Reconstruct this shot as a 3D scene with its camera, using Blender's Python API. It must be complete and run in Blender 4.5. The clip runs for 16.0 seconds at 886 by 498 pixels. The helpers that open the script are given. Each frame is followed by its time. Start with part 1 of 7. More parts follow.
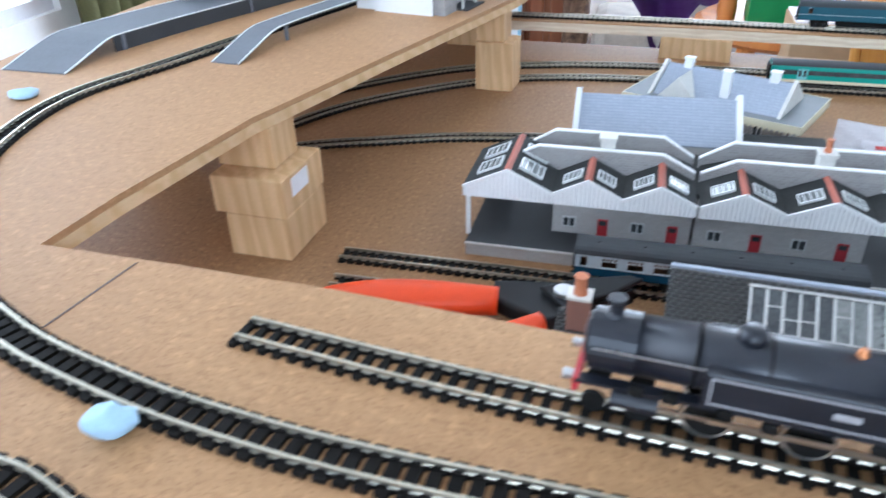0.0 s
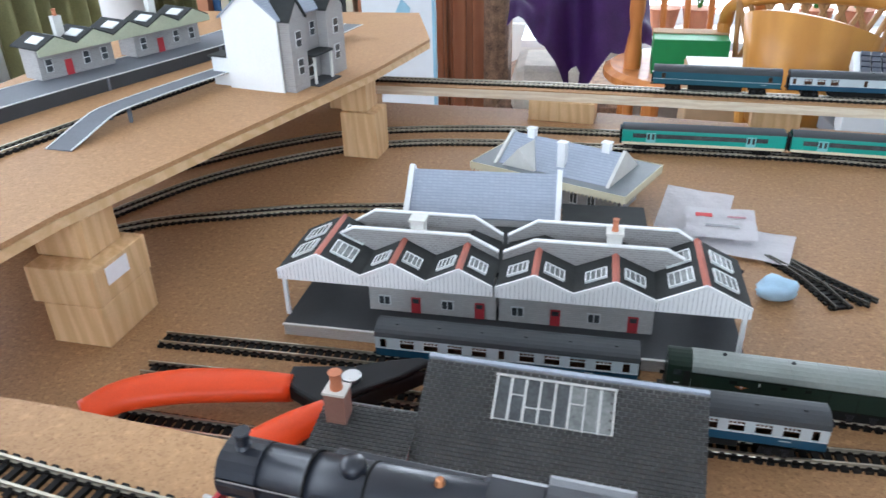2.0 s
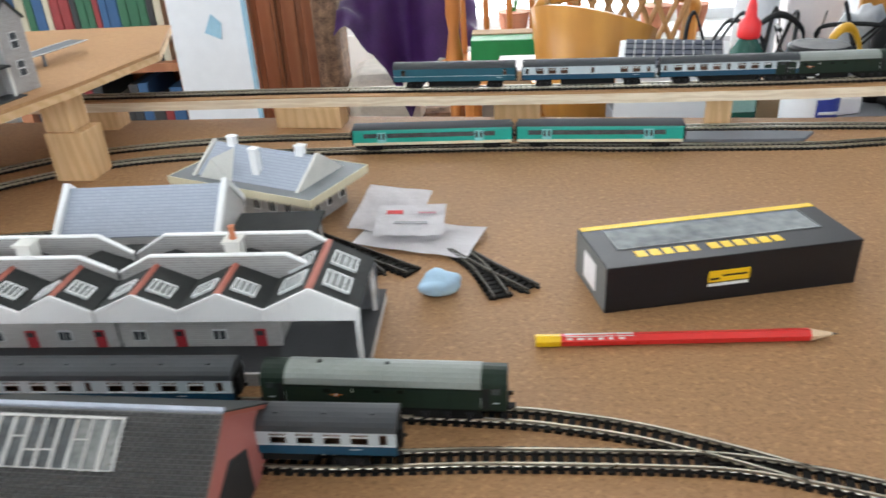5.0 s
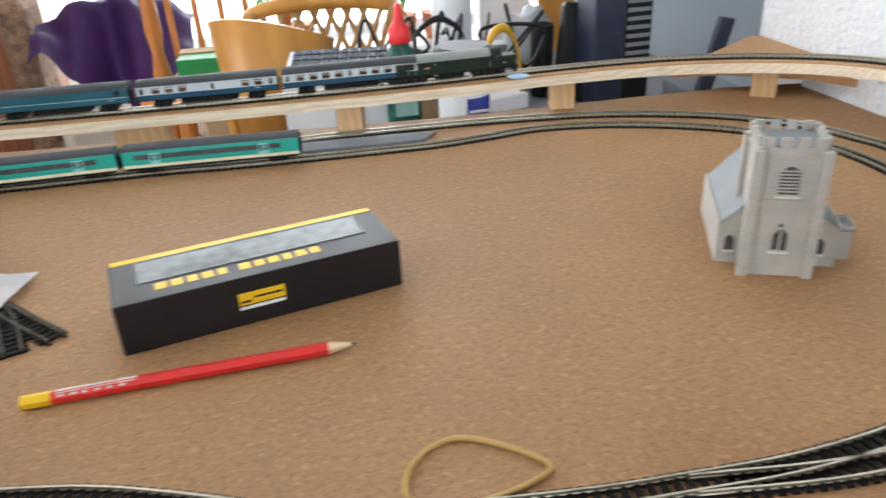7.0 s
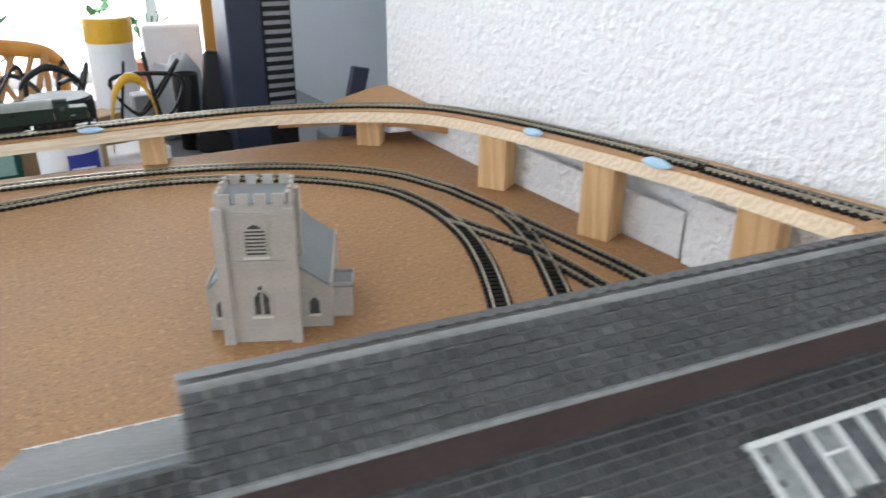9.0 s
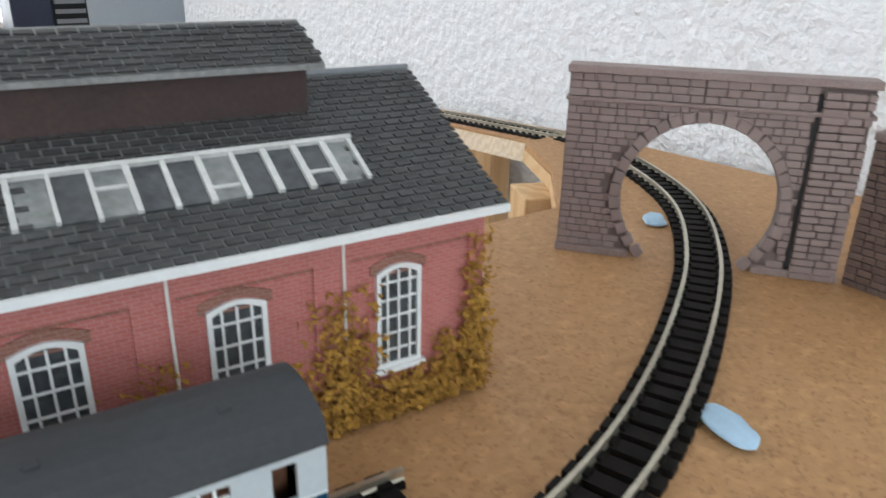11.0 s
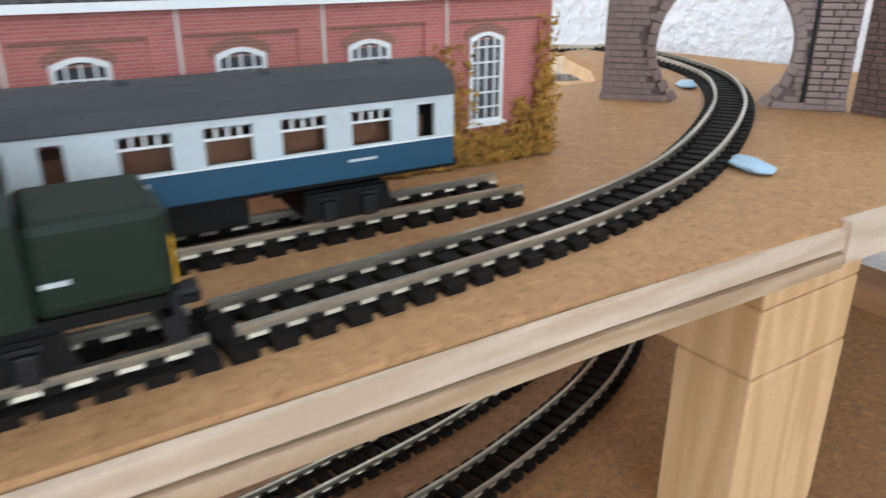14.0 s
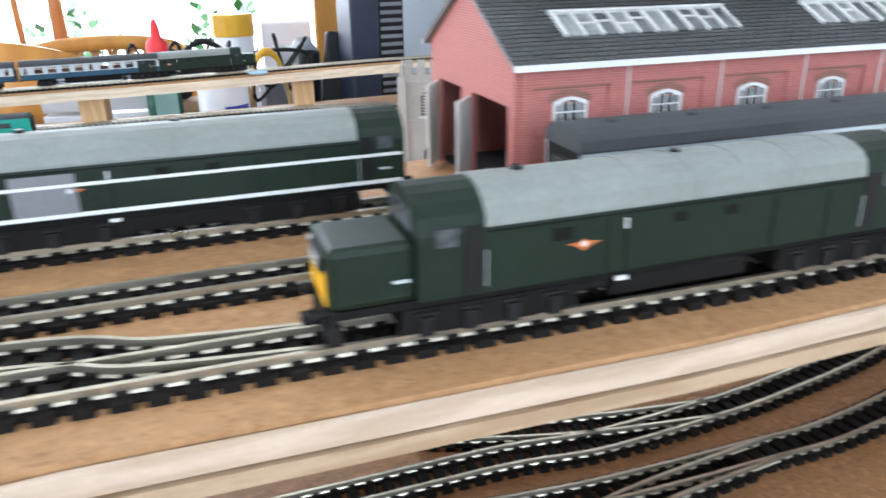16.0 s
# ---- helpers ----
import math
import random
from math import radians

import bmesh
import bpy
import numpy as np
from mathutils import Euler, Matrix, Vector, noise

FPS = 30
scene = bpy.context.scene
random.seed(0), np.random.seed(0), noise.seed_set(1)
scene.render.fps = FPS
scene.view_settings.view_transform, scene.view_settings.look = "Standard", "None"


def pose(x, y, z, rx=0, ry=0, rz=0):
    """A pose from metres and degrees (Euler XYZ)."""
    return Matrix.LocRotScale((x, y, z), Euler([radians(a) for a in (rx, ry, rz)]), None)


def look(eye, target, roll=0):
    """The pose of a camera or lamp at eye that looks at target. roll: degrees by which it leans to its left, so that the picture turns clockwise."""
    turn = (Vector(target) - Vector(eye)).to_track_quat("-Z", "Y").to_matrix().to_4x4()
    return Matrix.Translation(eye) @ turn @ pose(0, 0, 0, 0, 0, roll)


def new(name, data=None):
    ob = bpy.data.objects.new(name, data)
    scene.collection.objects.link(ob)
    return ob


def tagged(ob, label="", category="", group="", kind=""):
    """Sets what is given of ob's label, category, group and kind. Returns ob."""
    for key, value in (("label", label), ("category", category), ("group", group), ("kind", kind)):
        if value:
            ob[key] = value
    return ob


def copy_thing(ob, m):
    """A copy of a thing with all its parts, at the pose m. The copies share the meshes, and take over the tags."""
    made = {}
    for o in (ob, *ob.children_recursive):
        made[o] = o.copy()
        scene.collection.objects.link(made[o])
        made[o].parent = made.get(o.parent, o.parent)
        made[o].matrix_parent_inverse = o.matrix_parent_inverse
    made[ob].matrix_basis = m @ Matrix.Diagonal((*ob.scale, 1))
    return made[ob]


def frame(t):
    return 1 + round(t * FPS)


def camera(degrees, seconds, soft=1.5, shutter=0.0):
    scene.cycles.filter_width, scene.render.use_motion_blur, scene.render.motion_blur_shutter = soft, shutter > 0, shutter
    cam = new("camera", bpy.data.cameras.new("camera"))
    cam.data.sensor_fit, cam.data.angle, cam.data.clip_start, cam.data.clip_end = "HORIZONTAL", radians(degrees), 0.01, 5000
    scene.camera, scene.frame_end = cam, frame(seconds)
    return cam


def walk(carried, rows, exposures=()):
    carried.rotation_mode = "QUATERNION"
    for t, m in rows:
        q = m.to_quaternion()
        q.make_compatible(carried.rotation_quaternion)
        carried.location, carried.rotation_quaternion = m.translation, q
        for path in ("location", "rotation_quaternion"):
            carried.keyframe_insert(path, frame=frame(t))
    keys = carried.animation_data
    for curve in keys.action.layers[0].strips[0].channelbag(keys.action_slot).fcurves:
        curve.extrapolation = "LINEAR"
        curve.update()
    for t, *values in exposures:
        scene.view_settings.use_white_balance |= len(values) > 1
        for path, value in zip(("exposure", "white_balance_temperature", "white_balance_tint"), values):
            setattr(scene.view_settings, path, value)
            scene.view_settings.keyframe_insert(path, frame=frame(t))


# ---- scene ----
cam = camera(62.33, 16.0, 1.5, 0.5)
PATH = [
    (0, (-0.495, -0.116, 0.242), (-0.891, 1.558, -0.778), -1.4),
    (0.5, (-0.458, -0.101, 0.253), (-0.82, 1.606, -0.726), -1.3),
    (1, (-0.438, -0.094, 0.266), (-0.804, 1.62, -0.696), -1.9),
    (1.5, (-0.421, -0.091, 0.271), (-0.77, 1.637, -0.672), -2.0),
    (2, (-0.401, -0.098, 0.274), (-0.705, 1.641, -0.667), -1.4),
    (2.5, (-0.386, -0.093, 0.275), (-0.656, 1.656, -0.657), -0.9),
    (3, (-0.379, -0.093, 0.274), (-0.647, 1.656, -0.659), -1.2),
    (5.5, (-0.183, -0.048, 0.244), (-0.15, 1.729, -0.674), -3.0),
    (6, (-0.143, -0.044, 0.239), (0.016, 1.718, -0.694), -2.8),
    (6.5, (-0.097, -0.042, 0.236), (0.183, 1.702, -0.702), -3.4),
    (7, (-0.049, -0.045, 0.234), (0.367, 1.687, -0.676), -3.0),
    (7.5, (0.005, -0.052, 0.232), (0.571, 1.643, -0.665), -2.7),
    (8, (0.0515, -0.0495, 0.227), (0.7405, 1.605, -0.659), -2.4),
    (8.5, (0.100, -0.057, 0.219), (0.964, 1.5275, -0.643), -2.0),
    (9, (0.1345, -0.070, 0.221), (1.115, 1.4755, -0.5855), 0.6),
    (9.5, (0.158, -0.092, 0.212), (1.252, 1.398, -0.551), 1.8),
    (10, (0.182, -0.112, 0.2), (1.362, 1.33, -0.528), 1.7),
    (10.2, (0.192, -0.119, 0.195), (1.385, 1.307, -0.541), 1.9),
    (12.3, (0.21, -0.163, 0.165), (1.477, 1.187, -0.592), -0.1),
    (12.5, (0.208, -0.163, 0.163), (1.471, 1.195, -0.587), -0.1),
    (13, (0.197, -0.171, 0.157), (1.445, 1.195, -0.602), -0.2),
    (13.5, (0.183, -0.176, 0.147), (1.42, 1.194, -0.622), 0.2),
    (14, (0.159, -0.178, 0.142), (1.337, 1.255, -0.606), -0.1),
    (14.5, (0.129, -0.189, 0.146), (1.206, 1.313, -0.617), 0.4),
    (15, (0.097, -0.195, 0.148), (1.099, 1.37, -0.593), -0.2),
    (15.5, (0.053, -0.193, 0.156), (0.964, 1.419, -0.6), -1.2),
    (16, (0.01, -0.184, 0.16), (0.857, 1.472, -0.574), -0.9),
]
EXPOSURES = [(0.0, 0.65, 5450, 10), (3.0, 0.46, 6100, 11), (6.0, 0.55, 6500, 10), (8.5, 0.55, 6400, 11), (10.0, 0.05, 6350, 9), (12.5, 0.42, 6600, 12), (14.0, 0.45, 6250, 12), (15.2, 0.78, 6050, 12), (16.0, 0.85, 5950, 12)]
walk(cam, [(t, look(eye, target, roll)) for t, eye, target, roll in PATH], EXPOSURES)
W_WEST, W_NORTH, W_SOUTH, GLOW = 25, 37, 24, 2.8
FAR_NOSE = 0.262

# ---- world, light and exposure ----
world = bpy.data.worlds.new("sky")
scene.world = world
world.use_nodes = True
wn = world.node_tree
sky = wn.nodes.new("ShaderNodeTexSky")
sky.sky_type = "NISHITA"
sky.sun_disc = False
sky.sun_elevation, sky.sun_rotation = radians(38), radians(300)
wn.links.new(sky.outputs[0], wn.nodes["Background"].inputs[0])
wn.nodes["Background"].inputs[1].default_value = 0.12
scene.view_settings.exposure = 0.0


def window_light(name, m, w, h, watts, col=(0.86, 0.94, 1.0)):
    data = bpy.data.lights.new(name, "AREA")
    data.shape, data.size, data.size_y, data.energy, data.color = "RECTANGLE", w, h, watts, col
    ob = new(name, data)
    ob.matrix_basis = m
    return ob


window_light("window_light_west", look((-2.38, 0.8, 0.55), (0.0, 0.6, 0.0)), 3.0, 1.6, W_WEST)
window_light("window_light_north", look((-0.4, 3.40, 0.5), (-0.2, 0.2, 0.0)), 2.6, 1.7, W_NORTH)
window_light("window_light_south", look((-0.45, -2.42, 0.62), (0.0, 0.3, 0.0)), 1.4, 1.1, W_SOUTH)


# ---- materials ----
def mat(name, col, rough=0.6, metal=0.0, var=0.12, scale=40.0, fine=600.0, bump=0.15, second=None, spec=0.4, depth=0.0006, rand=0.0):
    m = bpy.data.materials.new(name)
    m.use_nodes = True
    t = m.node_tree
    N, L = t.nodes, t.links
    p = N["Principled BSDF"]
    p.inputs["Roughness"].default_value, p.inputs["Metallic"].default_value = rough, metal
    p.inputs["Specular IOR Level"].default_value = spec
    tc = N.new("ShaderNodeTexCoord")
    a, b = N.new("ShaderNodeTexNoise"), N.new("ShaderNodeTexNoise")
    for n, s in ((a, scale), (b, fine)):
        n.inputs["Scale"].default_value, n.inputs["Detail"].default_value = s, 4.0
        L.new(tc.outputs["Object"], n.inputs["Vector"])
    add = N.new("ShaderNodeMath")
    add.operation = "ADD"
    L.new(a.outputs[0], add.inputs[0])
    L.new(b.outputs[0], add.inputs[1])
    last = add.outputs[0]
    if rand:
        oi, mul, ad2 = N.new("ShaderNodeObjectInfo"), N.new("ShaderNodeMath"), N.new("ShaderNodeMath")
        ge, fr = N.new("ShaderNodeNewGeometry"), N.new("ShaderNodeMath")
        fr.operation = "PINGPONG"
        fr.inputs[1].default_value = 1.0
        sm = N.new("ShaderNodeMath")
        L.new(oi.outputs["Random"], sm.inputs[0])
        L.new(ge.outputs["Random Per Island"], sm.inputs[1])
        L.new(sm.outputs[0], fr.inputs[0])
        mul.operation, ad2.operation = "MULTIPLY_ADD", "ADD"
        L.new(fr.outputs[0], mul.inputs[0])
        mul.inputs[1].default_value, mul.inputs[2].default_value = rand, -rand / 2
        L.new(last, ad2.inputs[0])
        L.new(mul.outputs[0], ad2.inputs[1])
        last = ad2.outputs[0]
    ramp = N.new("ShaderNodeMapRange")
    ramp.inputs["From Min"].default_value, ramp.inputs["From Max"].default_value = 0.65, 1.35
    L.new(last, ramp.inputs["Value"])
    mix = N.new("ShaderNodeMix")
    mix.data_type = "RGBA"
    c2 = second or tuple(min(1, c * (1 + var)) for c in col)
    c1 = col if second else tuple(c * (1 - var) for c in col)
    mix.inputs["A"].default_value, mix.inputs["B"].default_value = (*c1, 1), (*c2, 1)
    L.new(ramp.outputs[0], mix.inputs["Factor"])
    L.new(mix.outputs["Result"], p.inputs["Base Color"])
    rr = N.new("ShaderNodeMapRange")
    rr.inputs["To Min"].default_value, rr.inputs["To Max"].default_value = max(0, rough - 0.1), min(1, rough + 0.1)
    L.new(a.outputs[0], rr.inputs["Value"])
    L.new(rr.outputs[0], p.inputs["Roughness"])
    if bump:
        bu = N.new("ShaderNodeBump")
        bu.inputs["Strength"].default_value, bu.inputs["Distance"].default_value = bump, depth
        L.new(b.outputs[0], bu.inputs["Height"])
        L.new(bu.outputs[0], p.inputs["Normal"])
    return m


def board_mat(name, col, dark, speck, grain=420.0, amt=1.0):
    """Cork-like particle board: a warm ground with dark and pale flecks."""
    m = mat(name, dark, 0.62, 0, 0.1, 9.0, grain, 0.25, second=col, spec=0.4, depth=0.0005)
    t = m.node_tree
    N, L = t.nodes, t.links
    p = N["Principled BSDF"]
    src = p.inputs["Base Color"].links[0].from_socket
    tc = N.new("ShaderNodeTexCoord")
    for s, lo, hi, c, amount in ((300.0, 0.53, 0.68, speck, 0.85 * amt), (260.0, 0.55, 0.68, tuple(min(1, v * 1.55) for v in col), 0.7 * amt), (800.0, 0.54, 0.70, speck, 0.7)):
        n = N.new("ShaderNodeTexNoise")
        n.inputs["Scale"].default_value, n.inputs["Detail"].default_value, n.inputs["Distortion"].default_value = s, 2.0, 0.4
        mp = N.new("ShaderNodeMapping")
        mp.inputs["Location"].default_value = (s, s * 0.3, 0)
        L.new(tc.outputs["Object"], mp.inputs[0])
        L.new(mp.outputs[0], n.inputs["Vector"])
        r = N.new("ShaderNodeMapRange")
        r.inputs["From Min"].default_value, r.inputs["From Max"].default_value, r.inputs["To Max"].default_value = lo, hi, amount
        L.new(n.outputs[0], r.inputs["Value"])
        x = N.new("ShaderNodeMix")
        x.data_type = "RGBA"
        L.new(r.outputs[0], x.inputs["Factor"])
        L.new(src, x.inputs["A"])
        x.inputs["B"].default_value = (*c, 1)
        src = x.outputs["Result"]
    L.new(src, p.inputs["Base Color"])
    return m


def wood_mat(name, light, dark, axis=0, rings=55.0, rough=0.55):
    m = mat(name, light, rough, 0, 0.1, 30, 900, 0.1, spec=0.3)
    t = m.node_tree
    N, L = t.nodes, t.links
    p = N["Principled BSDF"]
    tc, mp, w = N.new("ShaderNodeTexCoord"), N.new("ShaderNodeMapping"), N.new("ShaderNodeTexWave")
    mp.inputs["Scale"].default_value = tuple(0.08 if i == axis else 1.0 for i in range(3))
    w.inputs["Scale"].default_value, w.inputs["Distortion"].default_value = rings * 0.6, 7.0
    w.inputs["Detail"].default_value, w.inputs["Detail Scale"].default_value = 3.0, 2.0
    w.bands_direction = "DIAGONAL"
    L.new(tc.outputs["Object"], mp.inputs[0])
    L.new(mp.outputs[0], w.inputs[0])
    src = p.inputs["Base Color"].links[0].from_socket
    x = N.new("ShaderNodeMix")
    x.data_type = "RGBA"
    r = N.new("ShaderNodeMapRange")
    r.inputs["To Max"].default_value = 0.52
    L.new(w.outputs[1], r.inputs["Value"])
    L.new(r.outputs[0], x.inputs["Factor"])
    L.new(src, x.inputs["A"])
    x.inputs["B"].default_value = (*dark, 1)
    L.new(x.outputs["Result"], p.inputs["Base Color"])
    return m


def brick_mat(name, c1, c2, mortar, bw, bh, rough=0.7, swap=False, msize=0.12):
    """Printed brickwork of real size, in the wall's own x and z."""
    m = mat(name, c1, rough, 0, 0.1, 60, 900, 0.08, spec=0.3)
    t = m.node_tree
    N, L = t.nodes, t.links
    p = N["Principled BSDF"]
    tc, sep, com, b = N.new("ShaderNodeTexCoord"), N.new("ShaderNodeSeparateXYZ"), N.new("ShaderNodeCombineXYZ"), N.new("ShaderNodeTexBrick")
    L.new(tc.outputs["Object"], sep.inputs[0])
    s = N.new("ShaderNodeMath")
    s.operation = "ADD"
    L.new(sep.outputs[0], s.inputs[0])
    L.new(sep.outputs[1], s.inputs[1])
    L.new(s.outputs[0], com.inputs[0])
    L.new(sep.outputs[2], com.inputs[1])
    L.new(com.outputs[0], b.inputs["Vector"])
    b.inputs["Scale"].default_value = 1.0
    b.inputs["Brick Width"].default_value, b.inputs["Row Height"].default_value = bw, bh
    b.inputs["Mortar Size"].default_value = bh * msize
    b.inputs["Color1"].default_value, b.inputs["Color2"].default_value, b.inputs["Mortar"].default_value = (*c1, 1), (*c2, 1), (*mortar, 1)
    src = p.inputs["Base Color"].links[0].from_socket
    x = N.new("ShaderNodeMix")
    x.data_type = "RGBA"
    x.inputs["Factor"].default_value = 0.75
    L.new(src, x.inputs["A"])
    L.new(b.outputs[0], x.inputs["B"])
    L.new(x.outputs["Result"], p.inputs["Base Color"])
    return m


def glass_mat(name, col=(0.9, 0.95, 1.0), rough=0.05):
    m = bpy.data.materials.new(name)
    m.use_nodes = True
    p = m.node_tree.nodes["Principled BSDF"]
    p.inputs["Base Color"].default_value = (*col, 1)
    p.inputs["Roughness"].default_value = rough
    p.inputs["Transmission Weight"].default_value = 1.0
    p.inputs["IOR"].default_value = 1.1
    return m


M = {}
M["board"] = board_mat("hardboard", (0.385, 0.215, 0.098), (0.29, 0.152, 0.064), (0.17, 0.082, 0.033), amt=0.55)
M["deck"] = board_mat("deck_board", (0.49, 0.285, 0.135), (0.40, 0.215, 0.092), (0.29, 0.14, 0.056), amt=0.35)
M["pine"] = wood_mat("pine", (0.72, 0.50, 0.28), (0.55, 0.33, 0.14), 0)
M["pine_up"] = wood_mat("pine_upright", (0.70, 0.47, 0.25), (0.50, 0.28, 0.11), 2, 90)
M["strip"] = wood_mat("pale_pine", (0.62, 0.50, 0.38), (0.42, 0.29, 0.18), 0, 150)
M["edge_low"] = wood_mat("brown_ply_edge", (0.50, 0.37, 0.245), (0.32, 0.20, 0.105), 0, 150)
M["sleeper"] = mat("sleeper_plastic", (0.009, 0.0075, 0.0065), 0.7, 0, 0.3, 200, 2500, 0.1, rand=0.5, spec=0.15)
M["dullrail"] = mat("tarnished_rail", (0.085, 0.075, 0.058), 0.5, 0.6, 0.2, 60, 900, 0.05)
M["rail"] = mat("nickel_rail", (0.52, 0.48, 0.38), 0.32, 0.85, 0.18, 60, 900, 0.05)
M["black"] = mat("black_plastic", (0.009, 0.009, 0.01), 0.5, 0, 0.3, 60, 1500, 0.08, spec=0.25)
M["chassis"] = mat("sooty_chassis", (0.009, 0.0085, 0.008), 0.75, 0, 0.35, 150, 2500, 0.2, spec=0.15)
M["steel"] = mat("bare_steel", (0.55, 0.55, 0.55), 0.3, 1.0, 0.1, 100, 2000, 0.05)
M["bluetack"] = mat("blue_tack", (0.42, 0.60, 0.75), 0.65, 0, 0.08, 90, 900, 0.3)
M["wall"] = mat("woodchip_wall", (0.80, 0.81, 0.83), 0.85, 0, 0.03, 4, 130, 1.0, depth=0.006, spec=0.2)
M["white"] = mat("white_card", (0.88, 0.88, 0.87), 0.75, 0, 0.04, 40, 500, 0.08)
M["offwhite"] = mat("offwhite_card", (0.68, 0.67, 0.62), 0.75, 0, 0.08, 60, 700, 0.1)
M["cream"] = mat("cream_card", (0.72, 0.66, 0.47), 0.7, 0, 0.06, 60, 700, 0.08)
M["redbrick"] = brick_mat("red_brick_card", (0.41, 0.118, 0.102), (0.48, 0.155, 0.135), (0.46, 0.28, 0.25), 0.0022, 0.00075)
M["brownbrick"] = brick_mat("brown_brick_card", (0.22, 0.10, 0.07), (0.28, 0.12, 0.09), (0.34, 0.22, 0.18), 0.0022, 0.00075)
M["greystone"] = brick_mat("grey_stone_card", (0.30, 0.29, 0.28), (0.40, 0.38, 0.36), (0.5, 0.48, 0.46), 0.0034, 0.0016)
M["palestone"] = brick_mat("pale_stone_card", (0.55, 0.54, 0.52), (0.65, 0.64, 0.62), (0.45, 0.44, 0.43), 0.003, 0.0014)
M["slate"] = mat("slate_card", (0.036, 0.037, 0.037), 0.55, 0, 0.3, 60, 900, 0.12, rand=0.35, second=(0.085, 0.086, 0.086), spec=0.3)
M["slate_pale"] = mat("grey_slate_card", (0.030, 0.029, 0.028), 0.65, 0, 0.3, 60, 900, 0.12, rand=0.3, second=(0.075, 0.073, 0.070), spec=0.2)
M["mahogany_pale"] = wood_mat("brown_batten", (0.42, 0.24, 0.12), (0.28, 0.14, 0.06), 1, 60)
M["strip_white"] = wood_mat("whitewood", (0.80, 0.68, 0.52), (0.60, 0.44, 0.28), 0, 150)
# near-black for the portal joint and for painted shade in the goods doorway
M["joint_and_shade"] = mat("joint_and_shade", (0.022, 0.023, 0.024), 0.8)
M["slate_edge"] = mat("pale_slate_joint", (0.23, 0.23, 0.225), 0.75, 0, 0.3, 90, 900, 0.1, spec=0.2)
M["slate_print"] = brick_mat("slate_print", (0.075, 0.078, 0.082), (0.11, 0.113, 0.118), (0.035, 0.035, 0.038), 0.0034, 0.0015, swap=True, msize=0.16)
M["blueslate"] = brick_mat("blue_grey_slate", (0.36, 0.40, 0.47), (0.42, 0.46, 0.53), (0.30, 0.33, 0.40), 0.004, 0.0016)
M["darkslate"] = mat("dark_roof_card", (0.04, 0.042, 0.041), 0.85, 0, 0.25, 90, 900, 0.1, spec=0.2)
M["asphalt"] = mat("asphalt_card", (0.05, 0.052, 0.055), 0.8, 0, 0.2, 60, 1200, 0.15)
M["framegrey"] = mat("weathered_white_frame", (0.60, 0.60, 0.58), 0.6, 0, 0.15, 90, 900, 0.1)
M["ventbrown"] = mat("dark_brown_boards", (0.045, 0.027, 0.024), 0.7, 0, 0.3, 90, 900, 0.15)
M["crestred"] = mat("crest_print", (0.55, 0.16, 0.04), 0.5)
M["ridge"] = mat("red_ridge", (0.42, 0.13, 0.09), 0.65, 0, 0.15, 90, 900, 0.1)
M["reddoor"] = mat("red_door", (0.50, 0.04, 0.05), 0.5, 0, 0.1)
M["pane"] = mat("dark_pane", (0.03, 0.035, 0.04), 0.12, 0, 0.5, 120, 600, 0.0, second=(0.10, 0.11, 0.115), spec=0.6)
M["palepane"] = mat("grey_pane", (0.10, 0.11, 0.11), 0.12, 0, 0.4, 100, 500, 0.0, second=(0.30, 0.31, 0.30), spec=0.6)
M["stone"] = brick_mat("brown_stone", (0.23, 0.175, 0.15), (0.29, 0.22, 0.19), (0.12, 0.09, 0.08), 0.0042, 0.0021)
M["block"] = mat("portal_block", (0.185, 0.135, 0.122), 0.5, 0, 0.25, 150, 1200, 0.25, rand=0.4, second=(0.275, 0.210, 0.195))
M["block_dark"] = mat("wing_block", (0.085, 0.055, 0.045), 0.5, 0, 0.3, 150, 1200, 0.25, rand=0.6, second=(0.15, 0.10, 0.085))
M["portal_joint"] = mat("portal_joint", (0.135, 0.100, 0.092), 0.6, 0, 0.2, 150, 900, 0.2)
M["joint"] = mat("stone_joint", (0.12, 0.09, 0.08), 0.7)
M["church"] = mat("church_card", (0.38, 0.36, 0.33), 0.8, 0, 0.1, 70, 600, 0.15, second=(0.50, 0.475, 0.43))
M["lead"] = mat("lead_roof", (0.20, 0.215, 0.225), 0.6, 0, 0.15, 60, 600, 0.1)
M["ivy"] = mat("ivy_flock", (0.18, 0.082, 0.014), 0.9, 0, 0.4, 400, 1500, 0.4, second=(0.47, 0.255, 0.045), rand=0.6)
M["brblue"] = mat("rail_blue", (0.006, 0.058, 0.11), 0.38, 0, 0.1, 60, 900, 0.03)
M["brgrey"] = mat("rail_grey", (0.50, 0.56, 0.58), 0.4, 0, 0.06, 60, 900, 0.03)
M["coachroof"] = mat("coach_roof", (0.042, 0.046, 0.050), 0.65, 0, 0.15, 60, 900, 0.08)
M["green"] = mat("loco_green", (0.010, 0.021, 0.013), 0.5, 0, 0.12, 60, 900, 0.04, spec=0.22)
M["locoroof"] = mat("loco_roof", (0.23, 0.25, 0.23), 0.55, 0, 0.12, 50, 700, 0.1)
M["yellow"] = mat("warning_yellow", (0.80, 0.42, 0.01), 0.45, 0, 0.06)
M["lining"] = mat("white_lining", (0.75, 0.77, 0.76), 0.45, 0, 0.05)
M["interior"] = mat("brown_interior", (0.16, 0.065, 0.03), 0.7, 0, 0.3, 150, 700, 0.1)
M["teal"] = mat("teal_livery", (0.012, 0.34, 0.27), 0.4, 0, 0.1)
